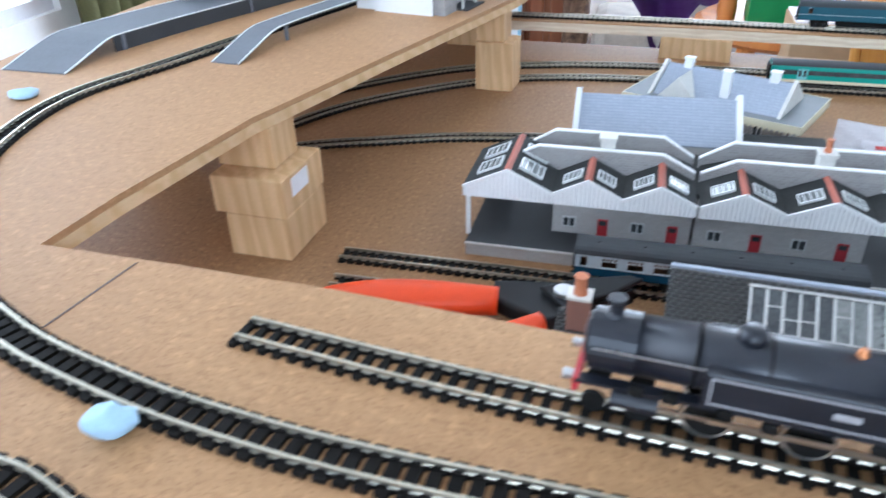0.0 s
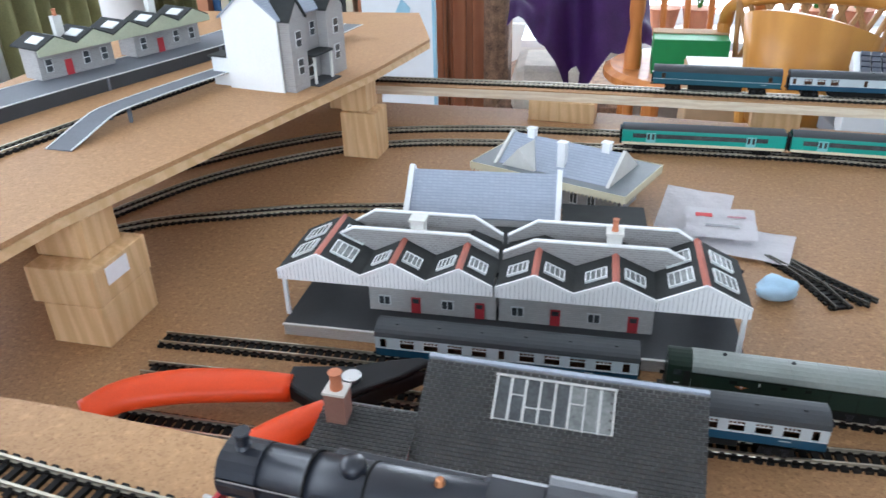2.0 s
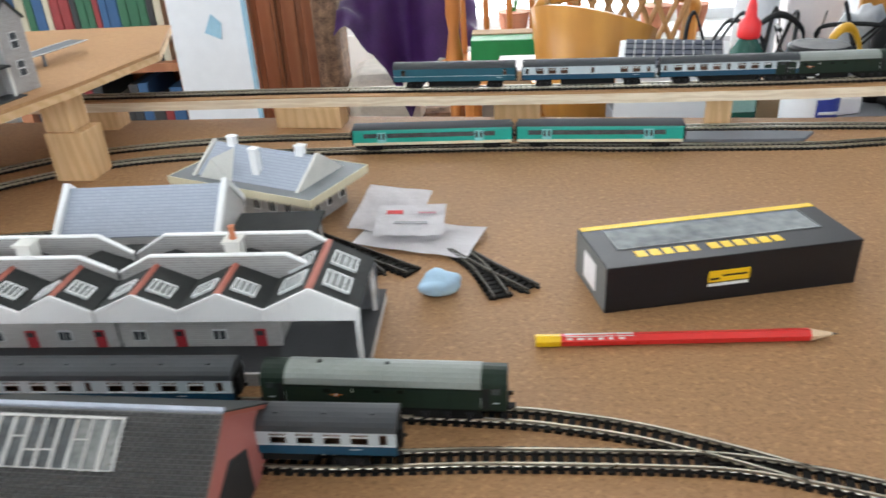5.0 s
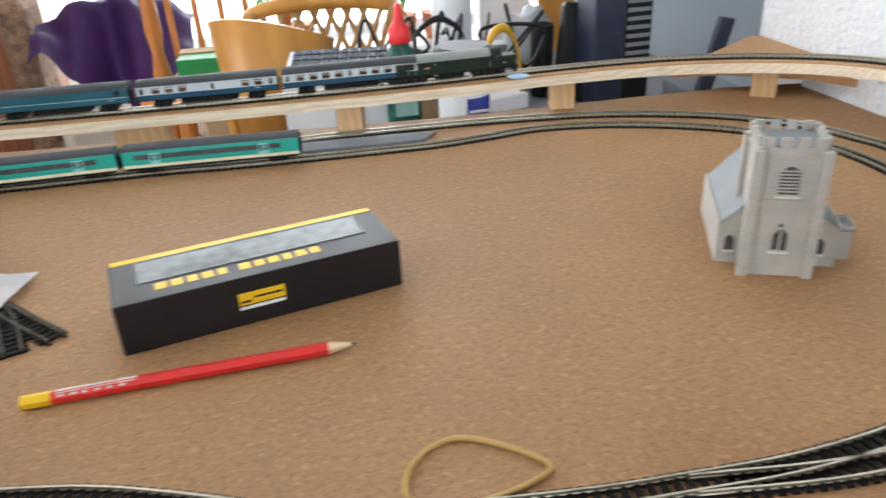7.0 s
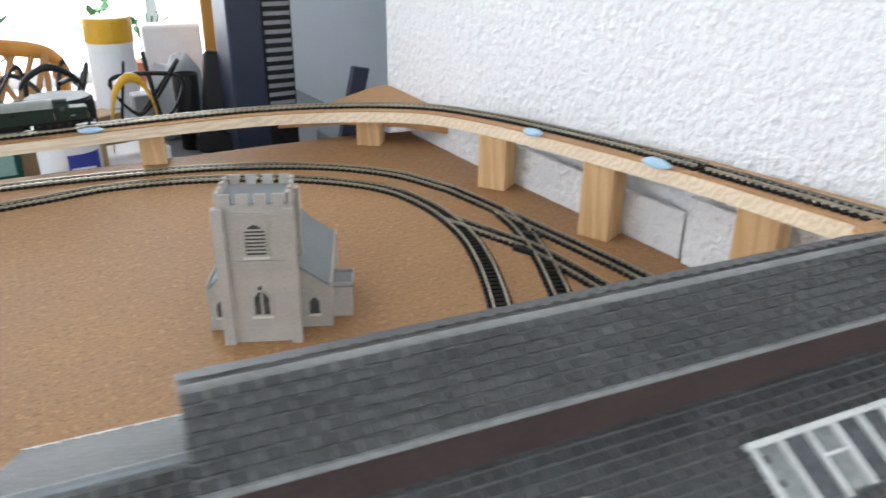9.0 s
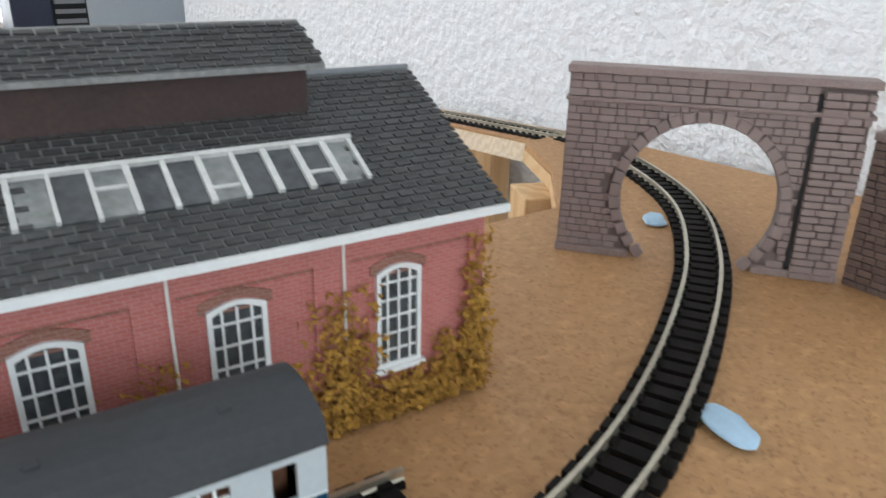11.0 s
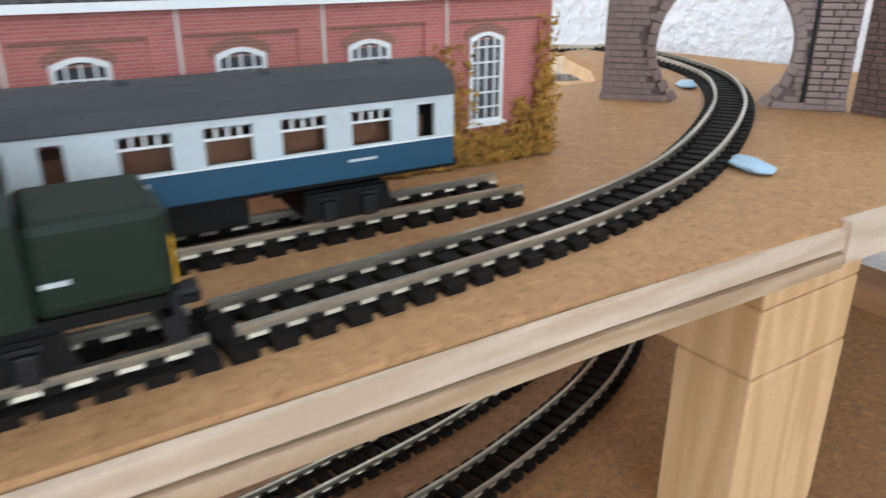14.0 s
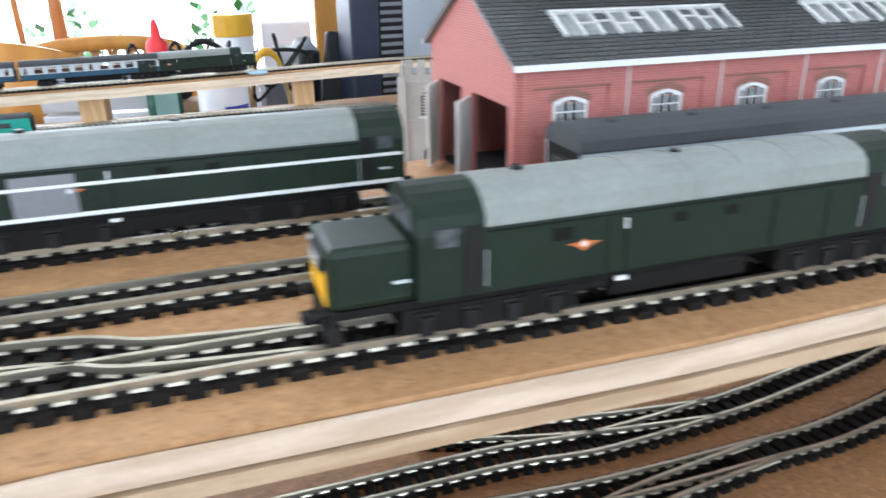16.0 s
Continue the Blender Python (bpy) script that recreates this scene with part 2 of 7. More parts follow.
M["steam"] = mat("steam_black", (0.010, 0.012, 0.019), 0.36, 0, 0.25, 90, 1500, 0.08, spec=0.6)
M["copper"] = mat("copper", (0.55, 0.23, 0.1), 0.35, 0.8, 0.1)
M["orange"] = mat("orange_grip", (0.80, 0.075, 0.012), 0.42, 0, 0.06, 60, 900, 0.08)
M["terracotta"] = mat("chimney_pot", (0.55, 0.20, 0.10), 0.7)
M["boxblack"] = mat("black_carton", (0.008, 0.0075, 0.009), 0.45, 0, 0.25, 40, 600, 0.03)
M["boxgrey"] = mat("grey_carton", (0.17, 0.18, 0.18), 0.5, 0, 0.1)
M["boxyellow"] = mat("yellow_print", (0.80, 0.50, 0.01), 0.45, 0, 0.05)
M["pencilred"] = mat("pencil_red", (0.66, 0.03, 0.025), 0.3, 0, 0.06)
M["pencilwood"] = mat("pencil_wood", (0.70, 0.52, 0.34), 0.7, 0, 0.1)
M["graphite"] = mat("graphite", (0.05, 0.05, 0.055), 0.4, 0.3)
M["paper"] = mat("packet_paper", (0.86, 0.83, 0.84), 0.6, 0, 0.05, 40, 300, 0.25, depth=0.002)
M["print_red"] = mat("red_print", (0.6, 0.06, 0.06), 0.5)
M["print_grey"] = mat("grey_print", (0.38, 0.37, 0.38), 0.6)
M["cord"] = mat("rubber_cord", (0.45, 0.28, 0.09), 0.6, 0, 0.1)
M["cardboard"] = mat("cardboard", (0.42, 0.28, 0.16), 0.8, 0, 0.1)
M["carpet"] = mat("floor_carpet", (0.22, 0.17, 0.13), 0.95, 0, 0.2, 8, 300, 0.4)
M["plaster"] = mat("ceiling_plaster", (0.82, 0.82, 0.80), 0.9, 0, 0.03)
# wall grey with the shade beyond the corner mixed into its colour
M["shadewall"] = mat("shaded_wall_grey", (0.62, 0.65, 0.68), 0.85, 0, 0.04, 5, 200, 0.2)
M["oak"] = wood_mat("honey_oak", (0.54, 0.255, 0.055), (0.38, 0.155, 0.03), 2, 14, 0.35)
M["mahogany"] = wood_mat("cabinet_wood", (0.40, 0.17, 0.085), (0.26, 0.095, 0.045), 2, 14, 0.4)
M["purple"] = mat("purple_cloth", (0.075, 0.022, 0.13), 0.55, 0, 0.35, 14, 300, 0.3)
M["patterned"] = mat("patterned_cloth", (0.05, 0.03, 0.025), 0.9, 0, 0.4, 45, 300, 0.3, second=(0.42, 0.26, 0.16))
M["gboxgreen"] = mat("green_box", (0.015, 0.22, 0.06), 0.5)
M["bottlegreen"] = mat("bottle_green", (0.015, 0.085, 0.06), 0.25, 0, 0.1)
M["capred"] = mat("red_cap", (0.75, 0.03, 0.035), 0.35, 0, 0.06)
M["tubwhite"] = mat("tub_white", (0.75, 0.76, 0.78), 0.35, 0, 0.04)
M["labelblue"] = mat("label_blue", (0.03, 0.05, 0.30), 0.4)
M["greyplastic"] = mat("grey_plastic", (0.20, 0.205, 0.22), 0.5, 0, 0.1)
M["navy"] = mat("navy_plastic", (0.02, 0.026, 0.05), 0.4, 0, 0.2)
M["leaf"] = mat("plant_leaf", (0.05, 0.20, 0.035), 0.5, 0, 0.3, 30, 200, 0.1)
M["curtain"] = mat("olive_curtain", (0.23, 0.22, 0.10), 0.85, 0, 0.2, 6, 200, 0.2)
M["pot"] = mat("plant_pot", (0.45, 0.17, 0.09), 0.7)


# ---- builders ----
def part(name, bm, material, parent=None, label="", smooth=False, m=None):
    """Links a bmesh as one mesh object under a thing or a part."""
    me = bpy.data.meshes.new(name)
    bmesh.ops.recalc_face_normals(bm, faces=bm.faces)
    if smooth:
        for f in bm.faces:
            f.smooth = True
    bm.to_mesh(me)
    bm.free()
    me.materials.append(M[material] if isinstance(material, str) else material)
    ob = new(name, me)
    if parent:
        ob.parent = parent
    if m is not None:
        ob.matrix_basis = m
    if label:
        ob["label"] = label
    return ob


def shared(name, me, parent, m):
    ob = new(name, me)
    ob.parent = parent
    ob.matrix_basis = m
    return ob


def thing(name, m, label, category, group="", kind=""):
    ob = new(name)
    ob.empty_display_size = 0.01
    ob.matrix_basis = m
    return tagged(ob, label, category, group, kind)


def box(x0, x1, y0, y1, z0, z1, bm=None, bevel=0.0):
    bm = bm or bmesh.new()
    vs = [bm.verts.new((x, y, z)) for z in (z0, z1) for x, y in ((x0, y0), (x1, y0), (x1, y1), (x0, y1))]
    fs = [bm.faces.new([vs[i] for i in q]) for q in ((3, 2, 1, 0), (4, 5, 6, 7), (0, 1, 5, 4), (1, 2, 6, 5), (2, 3, 7, 6), (3, 0, 4, 7))]
    if bevel:
        es = list({e for f in fs for e in f.edges})
        bmesh.ops.bevel(bm, geom=es, offset=bevel, segments=2, affect="EDGES", profile=0.5)
    return bm


def prism(poly, a0, a1, axis="z", bm=None, bevel=0.0):
    """A polygon drawn out along an axis. axis z: (x, y); y: (x, z); x: (y, z)."""
    bm = bm or bmesh.new()

    def at(p, a):
        return {"z": (p[0], p[1], a), "y": (p[0], a, p[1]), "x": (a, p[0], p[1])}[axis]
    lo, hi = [bm.verts.new(at(p, a0)) for p in poly], [bm.verts.new(at(p, a1)) for p in poly]
    fs = [bm.faces.new(lo[::-1]), bm.faces.new(hi)]
    n = len(poly)
    for i in range(n):
        fs.append(bm.faces.new((lo[i], lo[(i + 1) % n], hi[(i + 1) % n], hi[i])))
    if bevel:
        bmesh.ops.bevel(bm, geom=list({e for f in fs[:2] for e in f.edges}), offset=bevel, segments=2, affect="EDGES", profile=0.5)
    return bm


def ring(outer, inner, a0, a1, axis="y", bm=None):
    """A frame between two loops with the same number of points, drawn out along an axis."""
    bm = bm or bmesh.new()

    def at(p, a):
        return {"z": (p[0], p[1], a), "y": (p[0], a, p[1]), "x": (a, p[0], p[1])}[axis]
    o0, o1 = [bm.verts.new(at(p, a0)) for p in outer], [bm.verts.new(at(p, a1)) for p in outer]
    i0, i1 = [bm.verts.new(at(p, a0)) for p in inner], [bm.verts.new(at(p, a1)) for p in inner]
    n = len(outer)
    for k in range(n):
        j = (k + 1) % n
        for a, b, c, d in ((o0, i0, i0, o0), (o1, i1, i1, o1)):
            bm.faces.new((a[k], a[j], b[j], b[k]))
        bm.faces.new((o0[k], o0[j], o1[j], o1[k]))
        bm.faces.new((i0[k], i0[j], i1[j], i1[k]))
    return bm


def lathe(profile, n=20, bm=None, centre=(0, 0, 0)):
    bm = bm or bmesh.new()
    rows = []
    for r, z in profile:
        rows.append([bm.verts.new((centre[0] + r * math.cos(6.28318 * k / n), centre[1] + r * math.sin(6.28318 * k / n), centre[2] + z)) for k in range(n)])
    for a, b in zip(rows, rows[1:]):
        for k in range(n):
            bm.faces.new((a[k], a[(k + 1) % n], b[(k + 1) % n], b[k]))
    bm.faces.new(rows[0][::-1])
    bm.faces.new(rows[-1])
    return bm


def rod(p0, p1, r0, r1=None, n=10, bm=None):
    bm = bm or bmesh.new()
    p0, p1 = Vector(p0), Vector(p1)
    r1 = r0 if r1 is None else r1
    d = (p1 - p0).normalized()
    u = d.orthogonal().normalized()
    v = d.cross(u)
    a = [bm.verts.new(p0 + (u * math.cos(6.28318 * k / n) + v * math.sin(6.28318 * k / n)) * r0) for k in range(n)]
    b = [bm.verts.new(p1 + (u * math.cos(6.28318 * k / n) + v * math.sin(6.28318 * k / n)) * r1) for k in range(n)]
    for k in range(n):
        bm.faces.new((a[k], a[(k + 1) % n], b[(k + 1) % n], b[k]))
    bm.faces.new(a[::-1])
    bm.faces.new(b)
    return bm


def spline(pts, step=0.003):
    """A smooth line through points (x, y, z), evenly resampled."""
    P = [Vector(p) for p in pts]
    P = [P[0] * 2 - P[1]] + P + [P[-1] * 2 - P[-2]]
    fine = []
    for i in range(1, len(P) - 2):
        a, b, c, d = P[i - 1:i + 3]
        for k in range(24):
            t = k / 24
            fine.append(0.5 * ((2 * b) + (c - a) * t + (2 * a - 5 * b + 4 * c - d) * t * t + (3 * b - a - 3 * c + d) * t ** 3))
    fine.append(P[-2])
    out, acc = [fine[0]], 0.0
    for a, b in zip(fine, fine[1:]):
        seg = (b - a).length
        while acc + seg >= step and seg > 0:
            a = a + (b - a) * ((step - acc) / seg)
            seg = (b - a).length
            out.append(a)
            acc = 0.0
        acc += seg
    return out


def frames(line):
    out = []
    for i, p in enumerate(line):
        d = (line[min(i + 1, len(line) - 1)] - line[max(i - 1, 0)]).normalized()
        s = Vector((-d.y, d.x, 0)).normalized()
        out.append((p, d, s))
    return out


def sweep(line, prof, bm=None, close=False, cap=True):
    """A profile (sideways, up) drawn along a line."""
    bm = bm or bmesh.new()
    fr = frames(line)
    rows = [[bm.verts.new(p + s * u + Vector((0, 0, v))) for u, v in prof] for p, d, s in fr]
    n = len(prof)
    pairs = list(zip(rows, rows[1:])) + ([(rows[-1], rows[0])] if close else [])
    for a, b in pairs:
        for k in range(n):
            bm.faces.new((a[k], a[(k + 1) % n], b[(k + 1) % n], b[k]))
    if cap and not close:
        bm.faces.new(rows[0][::-1])
        bm.faces.new(rows[-1])
    return bm


def tube(line, r, n=8, bm=None, close=False):
    return sweep(line, [(r * math.cos(6.28318 * k / n), r * math.sin(6.28318 * k / n)) for k in range(n)], bm, close)


SLEEPER = bpy.data.meshes.new("sleeper")
_b = box(-0.00150, 0.00150, -0.0082, 0.0082, 0, 0.0017)
for _y in (-0.0047, 0.0047):
    box(-0.0010, 0.0010, _y - 0.0013, _y + 0.0013, 0.0017, 0.0024, _b)
_b.to_mesh(SLEEPER)
_b.free()
SLEEPER.materials.append(M["sleeper"])
RAIL = [(-0.0006, 0.0017), (0.0006, 0.0017), (0.0003, 0.0022), (0.0003, 0.0030), (0.00055, 0.0032), (0.00055, 0.0038), (-0.00055, 0.0038), (-0.00055, 0.0032), (-0.0003, 0.0030), (-0.0003, 0.0022)]


def track(pts, label, pitch=0.0058, group="model railway tracks", name="railway_track", dead=0, rail="rail", wide=1.28):
    line = spline(pts, 0.003)
    base = line[0]
    t = thing(name, Matrix.Translation(base), label, "track", group)
    line = [p - base for p in line]
    fr = frames(line)
    for side in (-0.0049, 0.0049):
        part("rail", sweep([p + s * side for p, d, s in fr], RAIL), rail, t)
        part("sleeper_web", sweep([p + s * side for p, d, s in fr], [(-.0011, 0), (.0011, 0), (.0011, .0011), (-.0011, .0011)]), "sleeper", t)
    for p, d, s in frames(spline([tuple(p) for p in line[::4]] + [tuple(line[-1])], pitch))[dead:]:
        a = math.atan2(d.y, d.x) + random.uniform(-0.01, 0.01)
        pitch_up = -math.asin(max(-1, min(1, d.z)))
        shared("sleeper", SLEEPER, t, Matrix.LocRotScale(p, Euler((0, pitch_up, a)), Vector((wide, 1, 1))))
    return t


def blob(name, x, y, z, rx, ry, h, label, rz=0, category="putty"):
    bm = bmesh.new()
    bmesh.ops.create_icosphere(bm, subdivisions=3, radius=1)
    for v in bm.verts:
        k = 1 + 0.28 * noise.noise(v.co * 1.3 + Vector((x * 90, y * 90, 0))) + 0.08 * noise.noise(v.co * 4)
        v.co = Vector((v.co.x * rx * k, v.co.y * ry * k, max(0, (v.co.z * 0.5 + 0.42) * h * k)))
    ob = part(name, bm, "bluetack", None, "", True, pose(x, y, z, 0, 0, rz))
    return tagged(ob, label, category, "lumps of blue putty" if category == "putty" else "")


# ---- the room ----
def setting(ob, label, category):
    return tagged(ob, label, category, "", "structure")


FLOOR_Z = -0.78
setting(part("floor", box(-2.6, 2.2, -2.6, 3.6, FLOOR_Z - 0.1, FLOOR_Z), "carpet"), "brown carpeted floor of the room", "floor")
setting(part("ceiling", box(-2.7, 2.3, -2.7, 3.7, 1.62, 1.72), "plaster"), "plain white plaster ceiling", "ceiling")
# the papered wall beside the layout, ending in a free corner
bm = prism([(0.525, -0.1), (0.60, 0.806), (1.0, 0.806), (1.0, -2.6), (0.32, -2.6)], FLOOR_Z, 1.62)
setting(part("wall_east", bm, "wall"), "white woodchip papered wall beside the layout", "wall")
setting(part("wall_alcove", box(0.60, 2.2, 1.45, 1.6, FLOOR_Z, 1.62), "shadewall"), "wall beyond the corner, its shade put into the grey", "wall")
setting(part("wall_east_far", box(2.2, 2.3, 1.6, 3.6, FLOOR_Z, 1.62), "shadewall"), "plain painted wall", "wall")


def wall_with_window(name, at, length, x0, x1, z0, z1, label, m):
    """A wall in its own x, 0.1 thick, with one window opening through it."""
    bm = ring([(0, FLOOR_Z), (length, FLOOR_Z), (length, 1.62), (0, 1.62)], [(x0, z0), (x1, z0), (x1, z1), (x0, z1)], 0, 0.1)
    w = setting(part(name, bm, "plaster", None, "", False, m), label, "wall")
    f = part("window_frame", ring([(x0, z0), (x1, z0), (x1, z1), (x0, z1)], [(x0 + .05, z0 + .05), (x1 - .05, z0 + .05), (x1 - .05, z1 - .05), (x0 + .05, z1 - .05)], 0.03, 0.08), "tubwhite", w, "white window frame")
    n = max(2, round((x1 - x0) / 0.8))
    for k in range(1, n):
        xm = x0 + (x1 - x0) * k / n
        part("mullion", box(xm - .025, xm + .025, .03, .08, z0 + .05, z1 - .05), "tubwhite", w)
    return w


wall_with_window("wall_north", None, 5.0, 0.5, 4.2, -0.43, 1.3, "white wall with wide garden windows", pose(-2.6, 3.5, 0))
wall_with_window("wall_west", None, 6.3, 1.5, 4.9, -0.35, 1.4, "white wall with a wide window", pose(-2.5, -2.6, 0, 0, 0, 90))
wall_with_window("wall_south", None, 5.0, 0.5, 2.9, 0.0, 1.25, "white wall with a window", pose(-2.6, -2.55, 0))

# bright overcast garden outside the windows
glow = bpy.data.materials.new("overcast_outdoors")
glow.use_nodes = True
glow.node_tree.nodes["Principled BSDF"].inputs["Base Color"].default_value = (0.8, 0.8, 0.8, 1)
glow.node_tree.nodes["Principled BSDF"].inputs["Emission Color"].default_value = (0.95, 0.98, 1.0, 1)
glow.node_tree.nodes["Principled BSDF"].inputs["Emission Strength"].default_value = GLOW
setting(part("backdrop_north", box(-4.5, 3.5, 4.6, 4.65, -2.0, 3.5), glow), "pale overcast brightness outside the window", "backdrop")
glow_west = glow.copy()
glow_west.name = "overcast_side"
glow_west.node_tree.nodes["Principled BSDF"].inputs["Emission Strength"].default_value = 1.1
setting(part("backdrop_west", box(-4.05, -4.0, -3.5, 4.6, -2.0, 3.5), glow_west), "pale overcast brightness outside the window", "backdrop")

# ---- baseboard and decks ----
bm = prism([(-1.12, -0.36), (0.50, -0.36), (0.529, -0.05), (0.543, 0.2), (0.565, 0.45), (0.578, 0.66), (0.47, 0.684), (0.13, 0.702), (-0.36, 0.775), (-1.12, 0.83)], -0.018, 0, bevel=0.0008)
tagged(part("baseboard", bm, "board"), "brown cork-textured baseboard of the model railway", "baseboard")
tbl = thing("trestle_table", pose(-0.3, 0.2, FLOOR_Z), "pine trestle table under the baseboard", "table")
part("table_top", box(-0.78, 0.78, -0.52, 0.48, 0.74, 0.762), "pine", tbl)
for sx in (-0.72, 0.72):
    for sy in (-0.46, 0.42):
        part("leg", box(sx - .03, sx + .03, sy - .03, sy + .03, 0, 0.74, bevel=.003), "pine_up", tbl)

DZ = 0.092
near = [(0.47, -0.146), (0.362, -0.1305), (0.245, -0.1125), (0.108, -0.0965), (0.0, -0.079), (-0.25, -0.058), (-0.55, -0.05), (-0.80, -0.05), (-0.90, 0.02),
        (-0.93, 0.20), (-0.94, 0.42), (-0.93, 0.9), (-0.60, 0.9), (-0.557, 0.742), (-0.586, 0.605), (-0.655, 0.387), (-0.696, 0.256), (-0.714, 0.15), (-0.719, 0.103),
        (-0.65, 0.099), (-0.584, 0.094), (-0.50, 0.084), (-0.20, 0.066), (0.13, 0.052), (0.33, 0.03), (0.41, 0.022), (0.45, 0.06), (0.475, 0.10), (0.515, 0.10), (0.52, -0.14)]
deck = thing("upper_deck", pose(0, 0, 0), "raised hardboard deck on pine blocks", "deck")
part("deck_top", prism(near, DZ - 0.0035, DZ, bevel=0.0004), "deck", deck)
part("deck_plywood", prism([(x * 0.999 - 0.0003, y * 0.997 + 0.0004) for x, y in near], DZ - 0.0102, DZ - 0.0036), "pine", deck, "pale plywood underside")
part("edge_strip", sweep([Vector((x, y, 0)) for x, y in ((-0.55, -0.0505), (-0.25, -0.0585), (0.0, -0.0796), (0.108, -0.097), (0.245, -0.113), (0.309, -0.122))], [(0, DZ - .0098), (0, DZ - .0062), (-.0019, DZ - .0064), (-.0018, DZ - .0096)]), "edge_low", deck, "pale sawn pine edge")
part("edge_strip", sweep([Vector((x, y, 0)) for x, y in ((-0.55, -0.0505), (-0.25, -0.0585), (0.0, -0.0796), (0.108, -0.097), (0.245, -0.113), (0.309, -0.122))], [(0, DZ - .0057), (0, DZ - .0010), (-.0013, DZ - .0013), (-.0015, DZ - .0055)]), "strip", deck, "pale sawn pine edge")
part("edge_strip", sweep([Vector((x, y, 0)) for x, y in ((0.309, -0.1215), (0.362, -0.130), (0.45, -0.143))], [(0, DZ - .0098), (0, DZ + .0006), (-.0026, DZ + .0004), (-.0028, DZ - .0085)]), "strip", deck, "pale sawn pine edge")
part("board_seam", box(-0.0004, 0.0004, -0.023, 0.023, 0, 0.0004), "joint", deck, "dark seam between boards", m=pose(-0.674, 0.075, DZ - .0002, 0, 0, -10))


def support(m, parts, label):
    t = thing("support_block", m, label, "block", "pine support blocks")
    for b in parts:
        part("block", box(*b, bevel=0.0008), "pine_up", t)
    return t


s1 = support(pose(-0.703, 0.262, 0, 0, 0, -4), [(-0.018, 0.024, -0.012, 0.042, 0, 0.0295), (-0.025, 0.024, -0.0118, 0.044, 0.0297, 0.0550), (-0.027, 0.012, 0.004, 0.036, 0.0552, DZ - .0103)], "stacked pine blocks holding the raised deck")
part("paper_label", box(0.0241, 0.0246, 0.0, 0.022, 0.040, 0.052), "paper", s1, "torn white paper label")
support(pose(-0.607, 0.612, 0, 0, 0, -6), [(-0.018, 0.02, -0.014, 0.022, 0, 0.048), (-0.018, 0.010, -0.010, 0.020, 0.0482, DZ - .0103)], "stacked pine blocks holding the raised deck")
support(pose(0.327, -0.098, 0, 0, 0, -6), [(-0.021, 0.018, -0.0160, 0.0055, 0, 0.0508), (-0.021, 0.018, -0.0158, 0.019, 0.051, 0.0688), (-0.021, 0.018, -0.0159, 0.019, 0.069, 0.0817)], "tall pine block under the deck's front edge")
support(pose(0.447, 0.062, 0, 0, 0, -30), [(-0.012, 0.012, -0.012, 0.012, 0, 0.0817)], "pine block under the deck")
tagged(part("batten", box(-.0035, .0035, -.062, .026, 0, .010, bevel=.0003), "mahogany_pale", None, "", False, pose(.484, -.042, 0, 0, 0, -6)), "brown wooden batten lying on the baseboard under the deck", "batten")
support(pose(-0.15, 0.02, 0, 0, 0, -8), [(-0.021, 0.02, -0.018, 0.018, 0, 0.0817)], "pine block under the deck")
support(pose(-0.83, 0.05, 0, 0, 0, -8), [(-0.021, 0.02, -0.018, 0.018, 0, 0.0817)], "pine block under the deck")
support(pose(-0.86, 0.70, 0, 0, 0, -8), [(-0.021, 0.02, -0.018, 0.018, 0, 0.0817)], "pine block under the deck")
support(pose(-0.86, 0.38, 0, 0, 0, -8), [(-0.021, 0.02, -0.018, 0.018, 0, 0.0817)], "pine block under the deck")

# the narrow ramped shelf along the far side and the wall
SHELF = [(-0.86, 0.79, 0.033), (-0.60, 0.772, 0.034), (-0.40, 0.757, 0.035), (-0.18, 0.731, 0.036), (0.04, 0.708, 0.0375), (0.16, 0.698, 0.039), (0.27, 0.688, 0.0415), (0.37, 0.662, 0.0455), (0.45, 0.615, 0.050), (0.505, 0.545, 0.056),
         (0.526, 0.46, 0.0615), (0.529, 0.38, 0.067), (0.527, 0.30, 0.073), (0.523, 0.22, 0.079), (0.512, 0.15, 0.085), (0.503, 0.10, 0.0895), (0.498, 0.085, 0.0905)]
sh = thing("track_shelf", pose(0, 0, 0), "narrow pine shelf carrying a track up the wall", "shelf")
sl = spline(SHELF, 0.012)
part("shelf_board", sweep(sl, [(-.019, -.0115), (.019, -.0115), (.019, -.0015), (-.019, -.0015)]), "strip_white", sh)
part("shelf_top", sweep(sl, [(-.0185, -.0014), (.0185, -.0014), (.0185, 0), (-.0185, 0)]), "deck", sh)
part("corner_fill", prism([(0.40, 0.685), (0.585, 0.806), (0.597, 0.80), (0.575, 0.56), (0.55, 0.565), (0.52, 0.62), (0.46, 0.67)], 0.0185, 0.0265), "deck", sh, "triangular hardboard corner piece")
for x, y, rz, w, d, label in ((-0.402, 0.750, -9, 0.076, 0.03, "wide"), (0.040, 0.707, -18, 0.026, 0.026, "small"), (0.270, 0.690, -12, 0.024, 0.026, "small"), (0.49, 0.642, -40, 0.026, 0.024, "small"),
                       (0.5235, 0.452, -60, 0.027, 0.024, "small"), (0.524, 0.315, -70, 0.026, 0.024, "small"), (0.520, 0.175, -75, 0.026, 0.024, "small"), (-0.66, 0.775, -4, 0.06, 0.03, "wide"), (-0.17, 0.735, -8, 0.05, 0.028, "wide")):
    i = min(range(len(sl)), key=lambda k: (sl[k].x - x) ** 2 + (sl[k].y - y) ** 2)
    support(pose(x, y, 0, 0, 0, rz), [(-w / 2, w / 2, -d / 2, d / 2, 0, sl[i].z - 0.0116)], f"{label} pine block under the track shelf")
